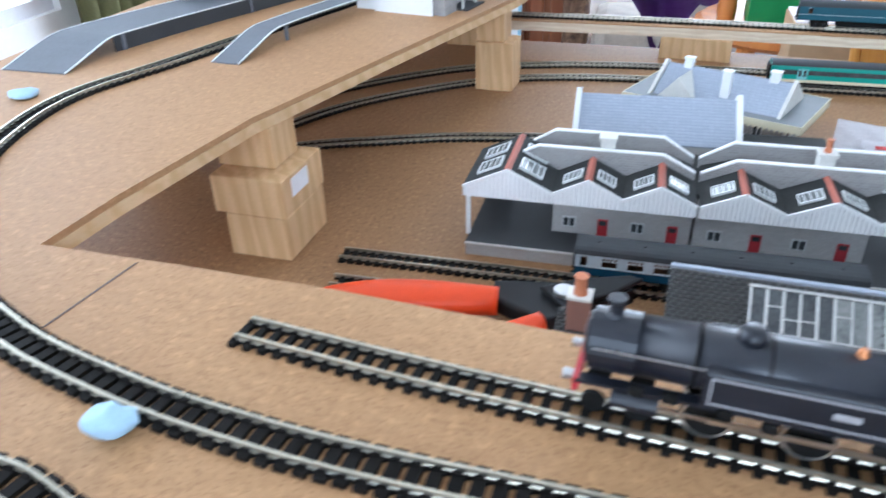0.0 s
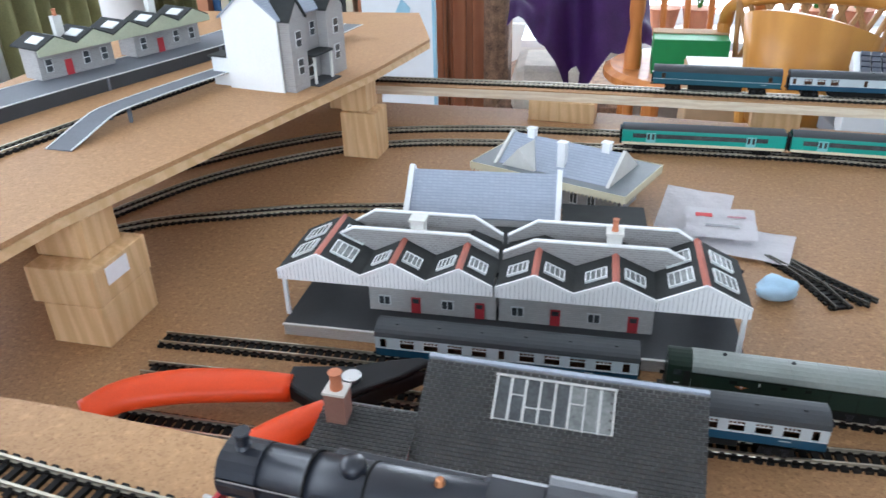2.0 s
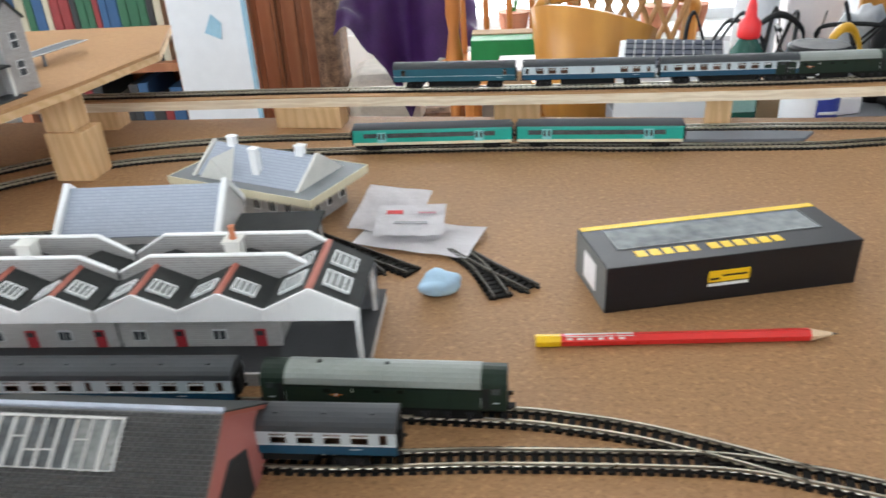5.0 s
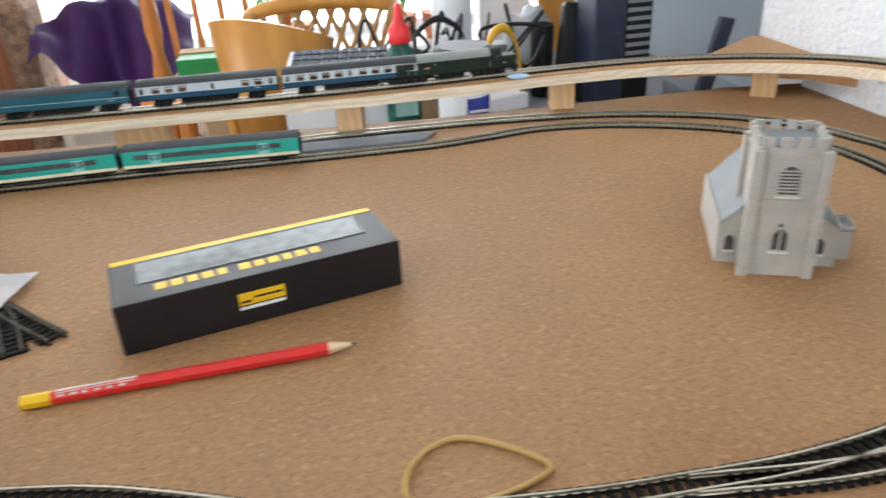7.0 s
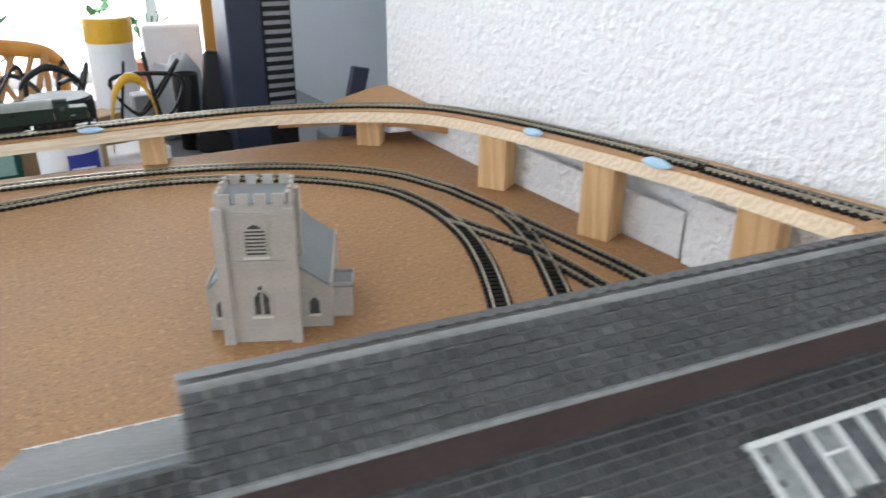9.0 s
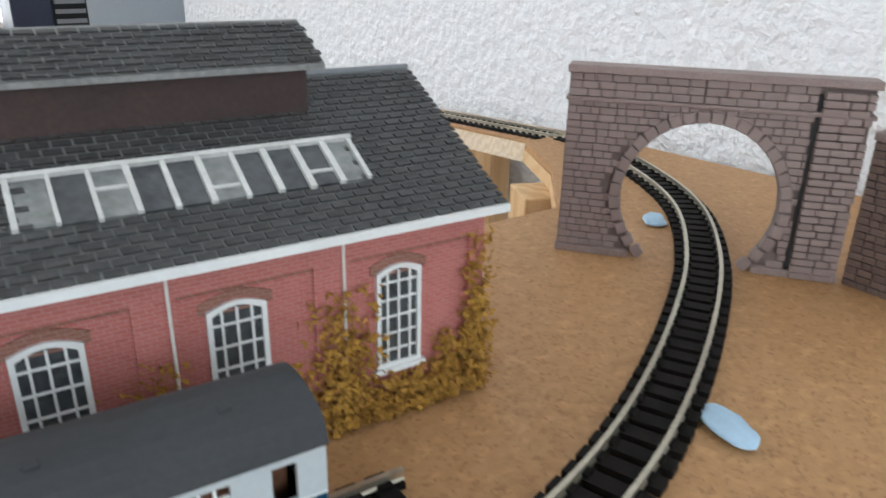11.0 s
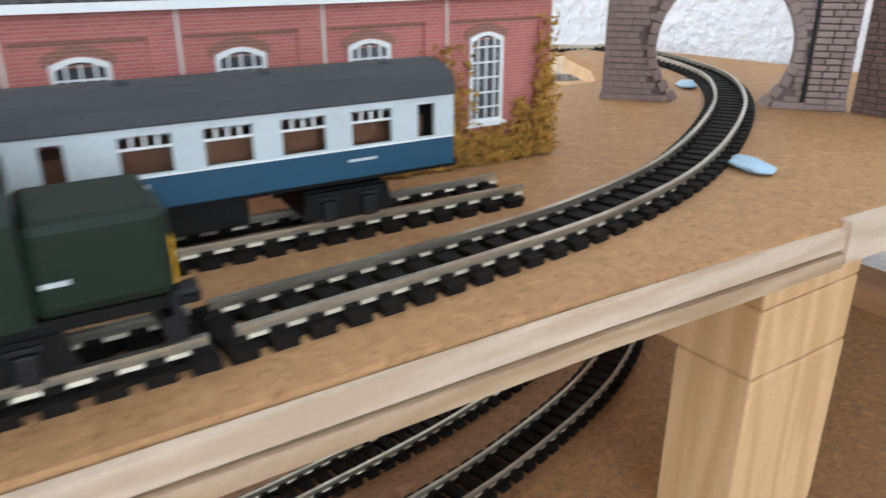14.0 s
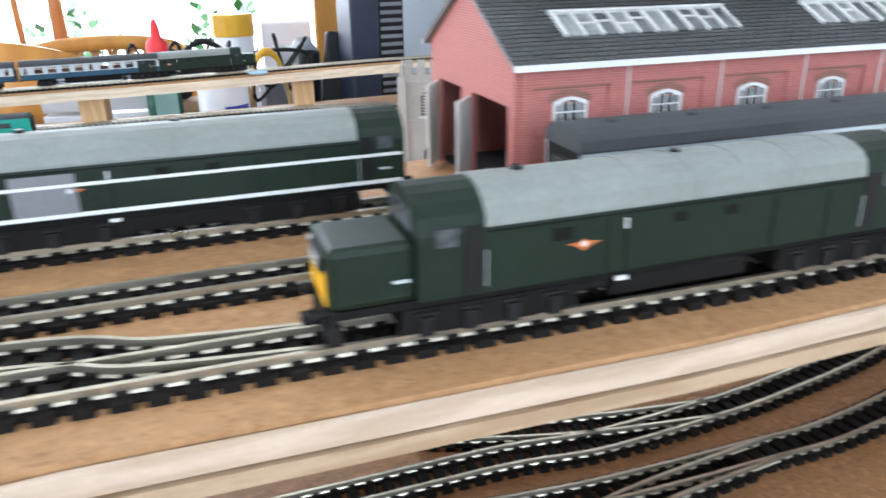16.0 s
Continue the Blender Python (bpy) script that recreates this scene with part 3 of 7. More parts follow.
panel = part("hardboard_panel", box(-0.0015, 0.0015, -0.03, 0.03, 0, 0.05), "wall", None, "", False, pose(0.538, 0.215, 0.0, 0, 0, -3))
tagged(panel, "pale board panel leaning on the wall under the shelf", "panel")

low = part("hardboard_panel", sweep([Vector((x, y, 0)) for x, y in ((.551, .655), (.546, .54), (.5435, .43), (.5425, .33), (.542, .25))], [(-.001, 0), (.001, 0), (.001, .036), (-.001, .036)]), "wall")
tagged(low, "pale strip of board standing against the wall under the shelf", "panel")

# ---- tracks ----
ZD = DZ
track([(-0.72, 0.60, ZD), (-0.766, 0.459, ZD), (-0.80, 0.35, ZD), (-0.826, 0.27, ZD), (-0.818, 0.20, ZD), (-0.79, 0.135, ZD), (-0.745, 0.082, ZD), (-0.688, 0.047, ZD), (-0.632, 0.028, ZD), (-0.583, 0.018, ZD), (-0.54, 0.013, ZD), (-0.45, 0.006, ZD),
       (-0.30, -0.014, ZD), (-0.10, -0.044, ZD), (0.043, -0.0665, ZD), (0.13, -0.0805, ZD), (0.19, -0.088, ZD)], "curved main line track on the raised deck")
track([(0.193, -0.0883, ZD), (0.239, -0.0905, ZD), (0.273, -0.0895, ZD), (0.312, -0.082, ZD), (0.359, -0.064, ZD), (0.405, -0.040, ZD), (0.446, -0.008, ZD), (0.476, 0.035, ZD), (0.497, 0.085, ZD)] + [(x - .004, y, z + .0001) for x, y, z in SHELF[-4:-1][::-1]] , "curved track running through the tunnel portal")
track([(x, y, z + .0001) for x, y, z in SHELF[:-4]] + [(.519, .222, .0790)], "single track climbing on the narrow shelf")
track([(-0.70, -0.03, ZD), (-0.65, -0.010, ZD), (-0.60, -0.024, ZD), (-0.52, -0.036, ZD)], "short track at the deck's edge", pitch=0.0062)
track([(-0.607, 0.063, ZD), (-0.55, 0.0535, ZD), (-0.498, 0.046, ZD), (-0.40, 0.033, ZD), (-0.30, 0.020, ZD)], "bright siding track on the raised deck", wide=0.85)
track([(-0.28, 0.045, ZD), (-0.10, 0.027, ZD), (0.0, 0.0145, ZD), (0.064, 0.005, ZD), (0.15, -0.006, ZD), (0.28, -0.025, ZD)], "track leading into the engine shed")
track([(-0.28, 0.010, ZD), (-0.10, -0.010, ZD), (-0.009, -0.024, ZD), (0.05, -0.032, ZD), (0.135, -0.046, ZD), (0.20, -0.056, ZD), (0.270, -0.0665, ZD)], "siding track ending in front of the shed")
track([(0.047, -0.0665, ZD), (0.015, -0.057, ZD), (-0.009, -0.046, ZD), (-0.10, -0.030, ZD)], "turnout track on the raised deck", dead=3)
z = 0.0
L1 = [(-0.80, 0.42), (-0.748, 0.514), (-0.683, 0.58), (-0.60, 0.632), (-0.50, 0.652), (-0.337, 0.650), (-0.17, 0.641), (-0.076, 0.629), (0.022, 0.620), (0.105, 0.614), (0.156, 0.617), (0.221, 0.622), (0.298, 0.602), (0.372, 0.559), (0.425, 0.50), (0.440, 0.438), (0.434, 0.374), (0.416, 0.319), (0.389, 0.263), (0.365, 0.223), (0.342, 0.2), (0.313, 0.183), (0.274, 0.168), (0.214, 0.152), (0.153, 0.148), (0.097, 0.152), (0.052, 0.157), (-0.018, 0.170), (-0.073, 0.189), (-0.108, 0.199), (-0.147, 0.203), (-0.222, 0.207), (-0.31, 0.208), (-0.414, 0.219), (-0.558, 0.227), (-0.649, 0.230)]
half = 19
track([(x, y, z) for x, y in L1[:half + 1]], "inner loop track on the baseboard")
track([(x, y, z) for x, y in L1[half:]], "front loop track on the baseboard")
L2 = [(-0.80, 0.53), (-0.75, 0.585), (-0.699, 0.630), (-0.639, 0.668), (-0.56, 0.69), (-0.47, 0.700), (-0.373, 0.698), (-0.2, 0.690), (0, 0.681), (0.116, 0.672), (0.197, 0.662), (0.303, 0.638), (0.398, 0.590), (0.455, 0.53), (0.480, 0.462), (0.486, 0.40), (0.488, 0.356), (0.492, 0.294), (0.493, 0.227), (0.482, 0.14), (0.45, 0.055), (0.40, -0.008), (0.351, -0.037), (0.29, -0.0505), (0.235, -0.053), (0.2, -0.049), (0.136, -0.039), (0.05, -0.02), (-0.1, 0.0)]
track([(x, y, z) for x, y in L2[:15]], "outer loop track on the baseboard")
track([(x, y, z) for x, y in L2[14:]], "outer loop track passing under the raised deck")
track([(x, y, z) for x, y in ((0.439, 0.40), (0.452, 0.35), (0.46, 0.314), (0.459, 0.23), (0.445, 0.13), (0.40, 0.05), (0.342, -0.008), (0.294, -0.0205), (0.236, -0.0235), (0.2, -0.0225), (0.155, -0.0185), (0.12, -0.010), (0.065, -0.002), (-0.05, 0.015))], "crossover track dipping under the raised deck", dead=2)
track([(x, y, z) for x, y in ((0.486, 0.395), (0.477, 0.356), (0.457, 0.303), (0.424, 0.24), (0.385, 0.17), (0.33, 0.10))], "diverging turnout track on the baseboard", dead=2)
track([(x, y, z) for x, y in ((-0.078, 0.190), (-0.108, 0.205), (-0.145, 0.221), (-0.18, 0.231), (-0.22, 0.238), (-0.35, 0.250), (-0.483, 0.2555), (-0.572, 0.259), (-0.653, 0.261))], "track beside the low station platform", dead=2)
track([(x, y, z) for x, y in ((-0.636, 0.186), (-0.545, 0.181), (-0.44, 0.180), (-0.36, 0.184))], "siding track beside the goods shed")
track([(x, y, z) for x, y in ((-0.78, 0.40), (-0.738, 0.427), (-0.682, 0.447), (-0.619, 0.466), (-0.538, 0.478), (-0.52, 0.4785))], "loose curved track behind the station")
track([(x, y, z) for x, y in ((0.10, 0.1505), (0.17, 0.139), (0.24, 0.138), (0.32, 0.15), (0.37, 0.17))], "turnout branch on the baseboard", dead=3)
track([(x, y, z) for x, y in ((0.205, -0.050), (0.15, -0.048), (0.10, -0.05), (0.0, -0.045))], "turnout branch under the raised deck", dead=3)
track([(x, y, z) for x, y in ((0.204, -0.023), (0.16, -0.010), (0.126, 0.004), (0.10, 0.018))], "short turnout branch under the raised deck", dead=3)
track([(x, y, 0.0) for x, y in ((-0.240, 0.425), (-0.222, 0.395), (-0.208, 0.353))], "loose turnout lying on the board", rail="dullrail")
track([(x, y, 0.0002) for x, y in ((-0.238, 0.425), (-0.213, 0.393), (-0.186, 0.362))], "loose turnout lying on the board", rail="dullrail", dead=2)
track([(x, y, 0.0) for x, y in ((-0.352, 0.458), (-0.31, 0.425), (-0.268, 0.392))], "loose dark track piece lying on the board", rail="dullrail")
track([(x, y, 0.0002) for x, y in ((-0.352, 0.440), (-0.31, 0.409), (-0.290, 0.385))], "loose dark track piece lying on the board", rail="dullrail", dead=1)
for x, y, rz in ((0.449, 0.358, -70), (0.474, 0.338, -70), (0.452, 0.318, -70)):
    t = thing("point_motor", pose(x, y, 0.0, 0, 0, rz), "black plastic turnout lever housing", "turnout part", "turnout housings")
    part("housing", box(-.008, .008, -.0035, .0035, 0, .0036, bevel=.0006), "black", t)
    part("lever", rod((0, 0, .0036), (0.001, 0, .0062), .0006), "black", t)

# lumps of putty that hold the tracks
for x, y, zz, rx, ry, h, rz, lab in ((-0.624, 0.0135, DZ, .0075, .0065, .009, 20, "pale blue putty lump pressed against the deck track"), (-0.858, 0.267, DZ, .009, .008, .006, 0, "pale blue putty lump beside the deck track"),
                         (0.424, -0.010, DZ, .0065, .004, .003, 40, "pale blue putty lump inside the tunnel portal"), (0.3300, -0.0905, DZ, .0078, .0042, .0032, -115, "flattened pale blue putty beside the curve"),
                         (-0.249, 0.366, 0, .0145, .0115, .016, 10, "large ball of pale blue putty on the baseboard"), (0.508, 0.384, 0.0662, .007, .010, .005, 0, "pale blue putty on the shelf edge"),
                         (0.504, 0.249, 0.0767, .007, .011, .005, 0, "pale blue putty on the shelf edge"), (0.215, 0.676, 0.0402, .011, .006, .005, -8, "pale blue putty on the shelf edge")):
    blob("putty_lump", x, y, zz, rx, ry, h, lab, rz)


# ---- rolling stock ----
def arc_profile(w, z0, zs, zt, n=9):
    """Half-round roof section over straight sides: (y, z) points."""
    pts = [(-w, z0), (-w, zs)]
    for k in range(1, n):
        a = math.pi * (1 - k / n)
        pts.append((w * math.cos(a) * 0.985, zs + (zt - zs) * math.sin(a) ** 0.75))
    return pts + [(w, zs), (w, z0)]


def bogie(t, x, L=0.016, wheels=2, n=0.0):
    b = part("bogie", box(x - L / 2, x + L / 2, -.0068, .0068, n + .0012, n + .0066, bevel=.0004), "chassis", t)
    for s in (-1, 1):
        part("side_frame", prism([(x - L / 2 - .001, n + .0018), (x - L / 2, n + .0064), (x + L / 2, n + .0064), (x + L / 2 + .001, n + .0018), (x + L / 4, n + .0012), (x - L / 4, n + .0012)], s * .0078 - .0006, s * .0078 + .0006, "y"), "chassis", b)
        for k in range(wheels):
            xx = x - L / 2 + L * (k + .5) / wheels
            part("axle_box", box(xx - .0014, xx + .0014, s * .0085 - .0007, s * .0085 + .0007, n + .0010, n + .0048, bevel=.0003), "black", b)
            part("spring", box(xx - .0022, xx + .0022, s * .0084 - .0005, s * .0084 + .0005, n + .0050, n + .0057, bevel=.0001), "black", b)
    for k in range(wheels):
        xx = x - L / 2 + L * (k + .5) / wheels
        for s in (-.0047, .0047):
            part("wheel", rod((xx, s - .0007, n + .0030), (xx, s + .0007, n + .0030), .0030, n=14), "steel", b)


def coach(m, label, windows, L=0.136, low="brblue", up="brgrey", roof="coachroof", group="coaches", name="passenger_coach", sill=.0144, head=.0205):
    t = thing(name, m, label, "coach", group)
    w, z0, zs, zt, h = .0092, .0085, .0218, .0276, L / 2
    part("floor_pan", box(-h, h, -w + .0008, w - .0008, z0 - .0008, z0 + .0004), "chassis", t)
    part("interior", box(-h + .004, h - .004, -.004, .004, z0 + .0006, .0172), "interior", t, "brown moulded seats")
    for s in (-1, 1):
        y0, y1 = sorted((s * w, s * (w - .0007)))
        part("lower_side", box(-h, h, y0, y1, z0, sill - .0004, bevel=.0002), low, t)
        bm = box(-h, h, y0, y1, sill - .00038, sill)
        box(-h, h, y0, y1, head, zs, bm)
        xs = -h
        for c, ww, kind in windows:
            box(xs, c - ww / 2, y0, y1, sill, head, bm)
            xs = c + ww / 2
        box(xs, h, y0, y1, sill, head, bm)
        part("upper_side", bm, up, t)
        yl0, yl1 = sorted((s * (w + .0001), s * (w - .0002)))
        part("lining", box(-h, h, yl0, yl1, sill - .0006, sill - .0003), "lining", t)
        for c, ww, kind in windows:
            p = part("window_pane", box(c - ww / 2, c + ww / 2, s * (w - .0009) - .0001, s * (w - .0009) + .0001, sill, head), "glass", t)
            p.visible_shadow = False
            if kind:
                zb = head - (head - sill) * .36
                part("window_bar", box(c - ww / 2, c + ww / 2, s * (w - .0005) - .0002, s * (w - .0005) + .0002, zb, zb + .0004), "lining", p)
                for k in (1, 2, 3):
                    xx = c - ww / 2 + ww * k / 4
                    part("vent_bar", box(xx - .00022, xx + .00022, s * (w - .0005) - .0002, s * (w - .0005) + .0002, zb, head), "lining", p)
    for s in (-1, 1):
        x0, x1 = sorted((s * h, s * (h - .0007)))
        part("coach_end", prism(arc_profile(w - .0002, z0, zs, zt - .0003), x0, x1, "x"), "chassis", t)
        part("gangway", box(min(s * h, s * (h + .0016)), max(s * h, s * (h + .0016)), -.0035, .0035, z0, .0195, bevel=.0003), "black", t)
        for y in (-.006, .006):
            part("buffer", rod((s * h, y, .0078), (s * (h + .0022), y, .0078), .0009), "black", t)
    prof = arc_profile(w + .0003, zs, zs + .0004, zt)
    part("roof", prism(prof, -h - .0003, h + .0003, "x"), roof, t)
    for k in range(6):
        xx = -h + L * (k + .5) / 6
        part("roof_vent", box(xx - .001, xx + .001, -.0032, -.0018, zt - .0006, zt + .0004, bevel=.0002), roof, t)
    part("underframe", box(-.028, .028, -.0072, .0072, .0024, z0 - .0008, bevel=.0005), "chassis", t)
    for x in (-h + .022, h - .022):
        bogie(t, x)
    for s in (-1, 1):
        yb = s * (w + .00005)
        part("number_bar", box(.046, .0515, min(yb, yb + s * .0001), max(yb, yb + s * .0001), .0116, .0121), "brgrey", t, "small pale number marking")
    return t


def diesel(m, label, L=0.143, nose=True, stripes=False, name="diesel_locomotive", code=True, group="locomotives", roof="locoroof"):
    """Green diesel locomotive, nose towards -x at one end and the same at the other."""
    t = thing(name, m, label, "locomotive", group)
    w, z0, zs, zt, h = .0092, .0080, .0200, .0276, L / 2
    n = .0155 if nose else .0
    c = .013
    prof = arc_profile(w, z0, zs, zt - .0004)
    part("body_side", prism(prof, -h + n + c, h - n - c, "x"), "green", t)
    part("roof", prism(arc_profile(w + .0002, zs + .0006, zs + .0012, zt), -h + n + c - .0002, h - n - c + .0002, "x"), roof, t, "pale grey roof panel")
    for s in (-1, 1):
        def X(a):
            return s * (h - a)
        xa, xb = sorted((X(n), X(n + c)))
        cab = part("cab", prism(arc_profile(w, z0, zs, zt - .0002), xa, xb, "x"), "green", t)
        front = X(n) + s * .0001
        for y0, y1 in ((-.0068, -.0025), (-.0021, .0021), (.0025, .0068)):
            part("windscreen", prism([(y0, .0205), (y1, .0205), (y1 * .94, .0247 if abs(y1) < .004 and abs(y0) < .004 else .0240), (y0 * .94, .0247 if abs(y0) < .004 and abs(y1) < .004 else .0240)], min(front, front + s * .0002), max(front, front + s * .0002), "x"), "pane", cab, "dark cab windscreen")
        for sy in (-1, 1):
            ys = sorted((sy * w, sy * (w + .0002)))
            xw = sorted((X(n + .0035), X(n + .0075)))
            part("cab_window", box(*xw, *ys, .0178, .0212), "pane", cab, "dark side window")
            xd = sorted((X(n + .0088), X(n + .0122)))
            # door drawn as a thin black panel on the body side
            part("cab_door", box(xd[0], xd[1], ys[0], ys[1], .0085, .0212), "black", cab, "flat black cab door panel")
            xr = X(n + .0128)
            part("handrail", rod((xr, sy * (w + .0005), .0095), (xr, sy * (w + .0005), .0165), .00009, n=6), "brgrey", cab)
            part("number_bar", box(*sorted((X(n - .0042 if nose else .004), X(n - .0012 if nose else .007))), *sorted((sy * (w - (.0006 if nose else 0)), sy * (w + .0002 - (.0006 if nose else 0)))), .0121, .0127), "brgrey", cab, "pale number marking")
        if nose:
            bm = box(*sorted((X(0), X(n))), -w + .0007, w - .0007, z0, .0195, bevel=.0014)
            part("nose", bm, "green", t, smooth=False)
            f0 = X(0) + s * .0001
            part("warning_panel", box(*sorted((f0, f0 + s * .0003)), -.0068, .0068, .0088, .0150, bevel=.0001), "yellow", t, "yellow warning panel")
            hb = part("headcode_box", box(*sorted((f0, f0 + s * .0006)), -.0050, .0050, .0142, .0174), "black", t, "black headcode panel")
            for y in (-.0062, .0062):
                part("marker_lamp", rod((f0, y, .0172), (f0 + s * .0004, y, .0172), .0007), "lining" if y > 0 else "chassis", t)
            if code and s < 0:
                cu = bpy.data.curves.new("headcode", "FONT")
                cu.body, cu.size, cu.align_x, cu.align_y, cu.extrude = "1A37", .0036, "CENTER", "CENTER", .00005
                tmp = bpy.data.objects.new("headcode", cu)
                me = bpy.data.meshes.new_from_object(tmp)
                bpy.data.objects.remove(tmp)
                me.materials.clear()
                me.materials.append(M["lining"])
                shared("headcode", me, hb, Matrix.Translation((f0 - .00068, 0, .0158)) @ pose(0, 0, 0, 90, 0, -90))
        for y in (-.0058, .0058):
            part("buffer", rod((X(0), y, .0074), (X(0) + s * .0026, y, .0074), .0010, .0013), "black", t)
        part("coupling", box(*sorted((X(-.004), X(.004))), -.0016, .0016, .0032, .0050, bevel=.0003), "black", t)
        part("buffer_beam", box(*sorted((X(0), X(.001))), -.0086, .0086, .0050, .0086), "black", t)
        part("snow_plough", box(*sorted((X(-.0005), X(.002))), -.0078, .0078, .0014, .0050), "black", t)
        bogie(t, X(.030), .034, 4 if nose else 3)
    part("solebar", box(-h + .001, h - .001, -w + .0012, w - .0012, z0 - .0016, z0), "chassis", t)
    part("fuel_tank", box(-.016, .016, -.0082, .0082, .0022, z0 - .0016, bevel=.0006), "chassis", t)
    for sy in (-1, 1):
        ya = sorted((sy * w, sy * (w + .00018)))
        part("body_grille", box(-.004, -.001, *ya, .0165, .0185), "chassis", t)
        part("body_grille", box(.008, .011, *ya, .0165, .0185), "chassis", t)
        part("body_grille", box(-.030, -.026, *ya, .0160, .0185), "chassis", t)
        part("grab_rail", rod((-.0148, sy * (w + .0004), .0168), (-.0148, sy * (w + .0004), .0188), .0003, n=6), "lining", t)
        part("panel_line", box(-.0145, -.0142, *ya, .0082, .0190), "chassis", t)
        part("panel_line", box(.020, .0203, *ya, .0082, .0190), "chassis", t)
        part("panel_line", box(.034, .0342, *ya, .0082, .0190), "chassis", t)
        part("panel_line", box(-.0185, -.0183, *ya, .0082, .0190), "chassis", t)
        part("cantrail", box(-h + n + c, h - n - c, *ya, .0196, .0199), "chassis", t)
        part("access_step", box(-.016, -.0135, sy * (w - .0002) - .0004, sy * (w - .0002) + .0004, .0060, .0068), "lining", t)
        part("air_tank", rod((-.024, sy * .0066, .0052), (-.017, sy * .0066, .0052), .0014, n=12), "chassis", t)
        ex = -.0235
        part("crest", prism([(ex - .0034, .0150), (ex - .0012, .0142), (ex, .0133), (ex + .0012, .0142), (ex + .0034, .0150), (ex + .001, .0152), (ex, .0158), (ex - .001, .0152)], ya[0], ya[1] + .00002, "y"), "crestred", t, "small red and gold crest")
        part("crest_centre", rod((ex, sy * (w + .0001), .0148), (ex, sy * (w + .0003), .0148), .0006), "lining", t)
        if stripes:
            part("stripe", box(-h + .001, h - .001, *sorted((sy * w, sy * (w + .0003))), z0 + .0004, z0 + .0014), "lining", t, "white body stripe")
            part("stripe", box(-h + .001, h - .001, *sorted((sy * w, sy * (w + .0003))), .0158, .0166), "lining", t, "white body stripe")
            part("side_grille", box(-.036, -.022, *sorted((sy * w, sy * (w + .00025))), .0088, .0190), "greyplastic", t, "grey louvred grille")
    for k in range(7):
        xx = -h + n + c + .006 + k * (L - 2 * n - 2 * c - .012) / 6
        part("roof_rib", prism([(y, zz + .0002) for y, zz in arc_profile(w + .0002, zs + .0009, zs + .0012, zt)], xx - .00015, xx + .00015, "x"), roof, t)
    part("exhaust", rod((-.033, .001, zt - .0004), (-.033, .001, zt + .0007), .0011), "black", t)
    part("exhaust", rod((.002, .001, zt - .0004), (.002, .001, zt + .0004), .0011), "black", t)
    return t


def railpose(p, q, lift=0.0):
    """Pose on a track, from one end at p towards q, centred."""
    a, b = Vector(p), Vector(q)
    c = (a + b) / 2
    return pose(c.x, c.y, c.z + lift + .0038, 0, -math.degrees(math.asin((b - a).z / (b - a).length)), math.degrees(math.atan2(b.y - a.y, b.x - a.x)))


WIN = [(-.0635, .0035, 0)] + [(-.0505 + .0128 * k, .0078, 1) for k in range(4)] + [(-.0005, .0032, 0)] + [(.0125 + .0128 * k, .0078, 1) for k in range(4)] + [(.0620, .0035, 0)]
M["glass"] = glass_mat("window_glass", (0.75, 0.78, 0.8))
c1 = coach(railpose((.1155, -.0425, DZ), (.2500, -.0633, DZ)), "blue and grey coach with dark grey roof before the shed", WIN)

# the green locomotive on the raised deck
diesel(railpose((.045, -.0669, DZ), (.1865, -.0874, DZ)), "dark green diesel locomotive with yellow nose panel and grey roof")
# the green locomotive by the shed doors
diesel(railpose((-.028, .018, DZ), (.092, .0015, DZ)), "dark green diesel locomotive with white stripes, by the shed doors", .118, False, True)

# the train on the far shelf
sl2 = spline(SHELF, 0.004)


def on_shelf(x0, x1):
    a = min(sl2[:260], key=lambda p: abs(p.x - x0))
    b = min(sl2[:260], key=lambda p: abs(p.x - x1))
    return railpose(a, b, .0001)


FX = FAR_NOSE
diesel(on_shelf(FX - .143, FX), "dark green diesel locomotive hauling coaches on the far shelf", code=False, group="train on the far shelf")
copy_thing(c1, on_shelf(FX - .285, FX - .149))["label"] = "blue and grey coach behind the locomotive on the far shelf"
WIN_BRAKE = [(-.0635, .0035, 0)] + [(-.0500 + .0128 * k, .0078, 1) for k in range(3)] + [(.0050, .0034, 0)] + [(.0370 + .0128 * k, .0078, 1) for k in range(2)] + [(.0620, .0035, 0)]
coach(on_shelf(FX - .427, FX - .291), "blue and grey brake coach with few windows on the far shelf", WIN_BRAKE)
M["bluevan"] = mat("plain_blue", (0.01, 0.085, 0.12), 0.45, 0, 0.15)
coach(on_shelf(FX - .147 - .284 - .138, FX - .147 - .284 - .002), "plain dark blue parcels coach on the far shelf", [(-.055, .004, 0), (.055, .004, 0)], .132, "bluevan", "bluevan", "coachroof", "train on the far shelf")

# trains at the low-level station
coach(railpose((-.5035, .2572, 0), (-.3515, .2505, 0)), "blue and grey coach standing at the station platform", [(c * 1.12, w * 1.08, k) for c, w, k in WIN], .152)
copy_thing(c1, railpose((-.399, .2168, 0), (-.2645, .2078, 0)))["label"] = "blue and grey coach beside the brick goods shed"
d3 = diesel(railpose((-.337, .2495, 0), (-.2105, .238, 0)), "dark green diesel locomotive with grey roof at the platform", .125, False, False)


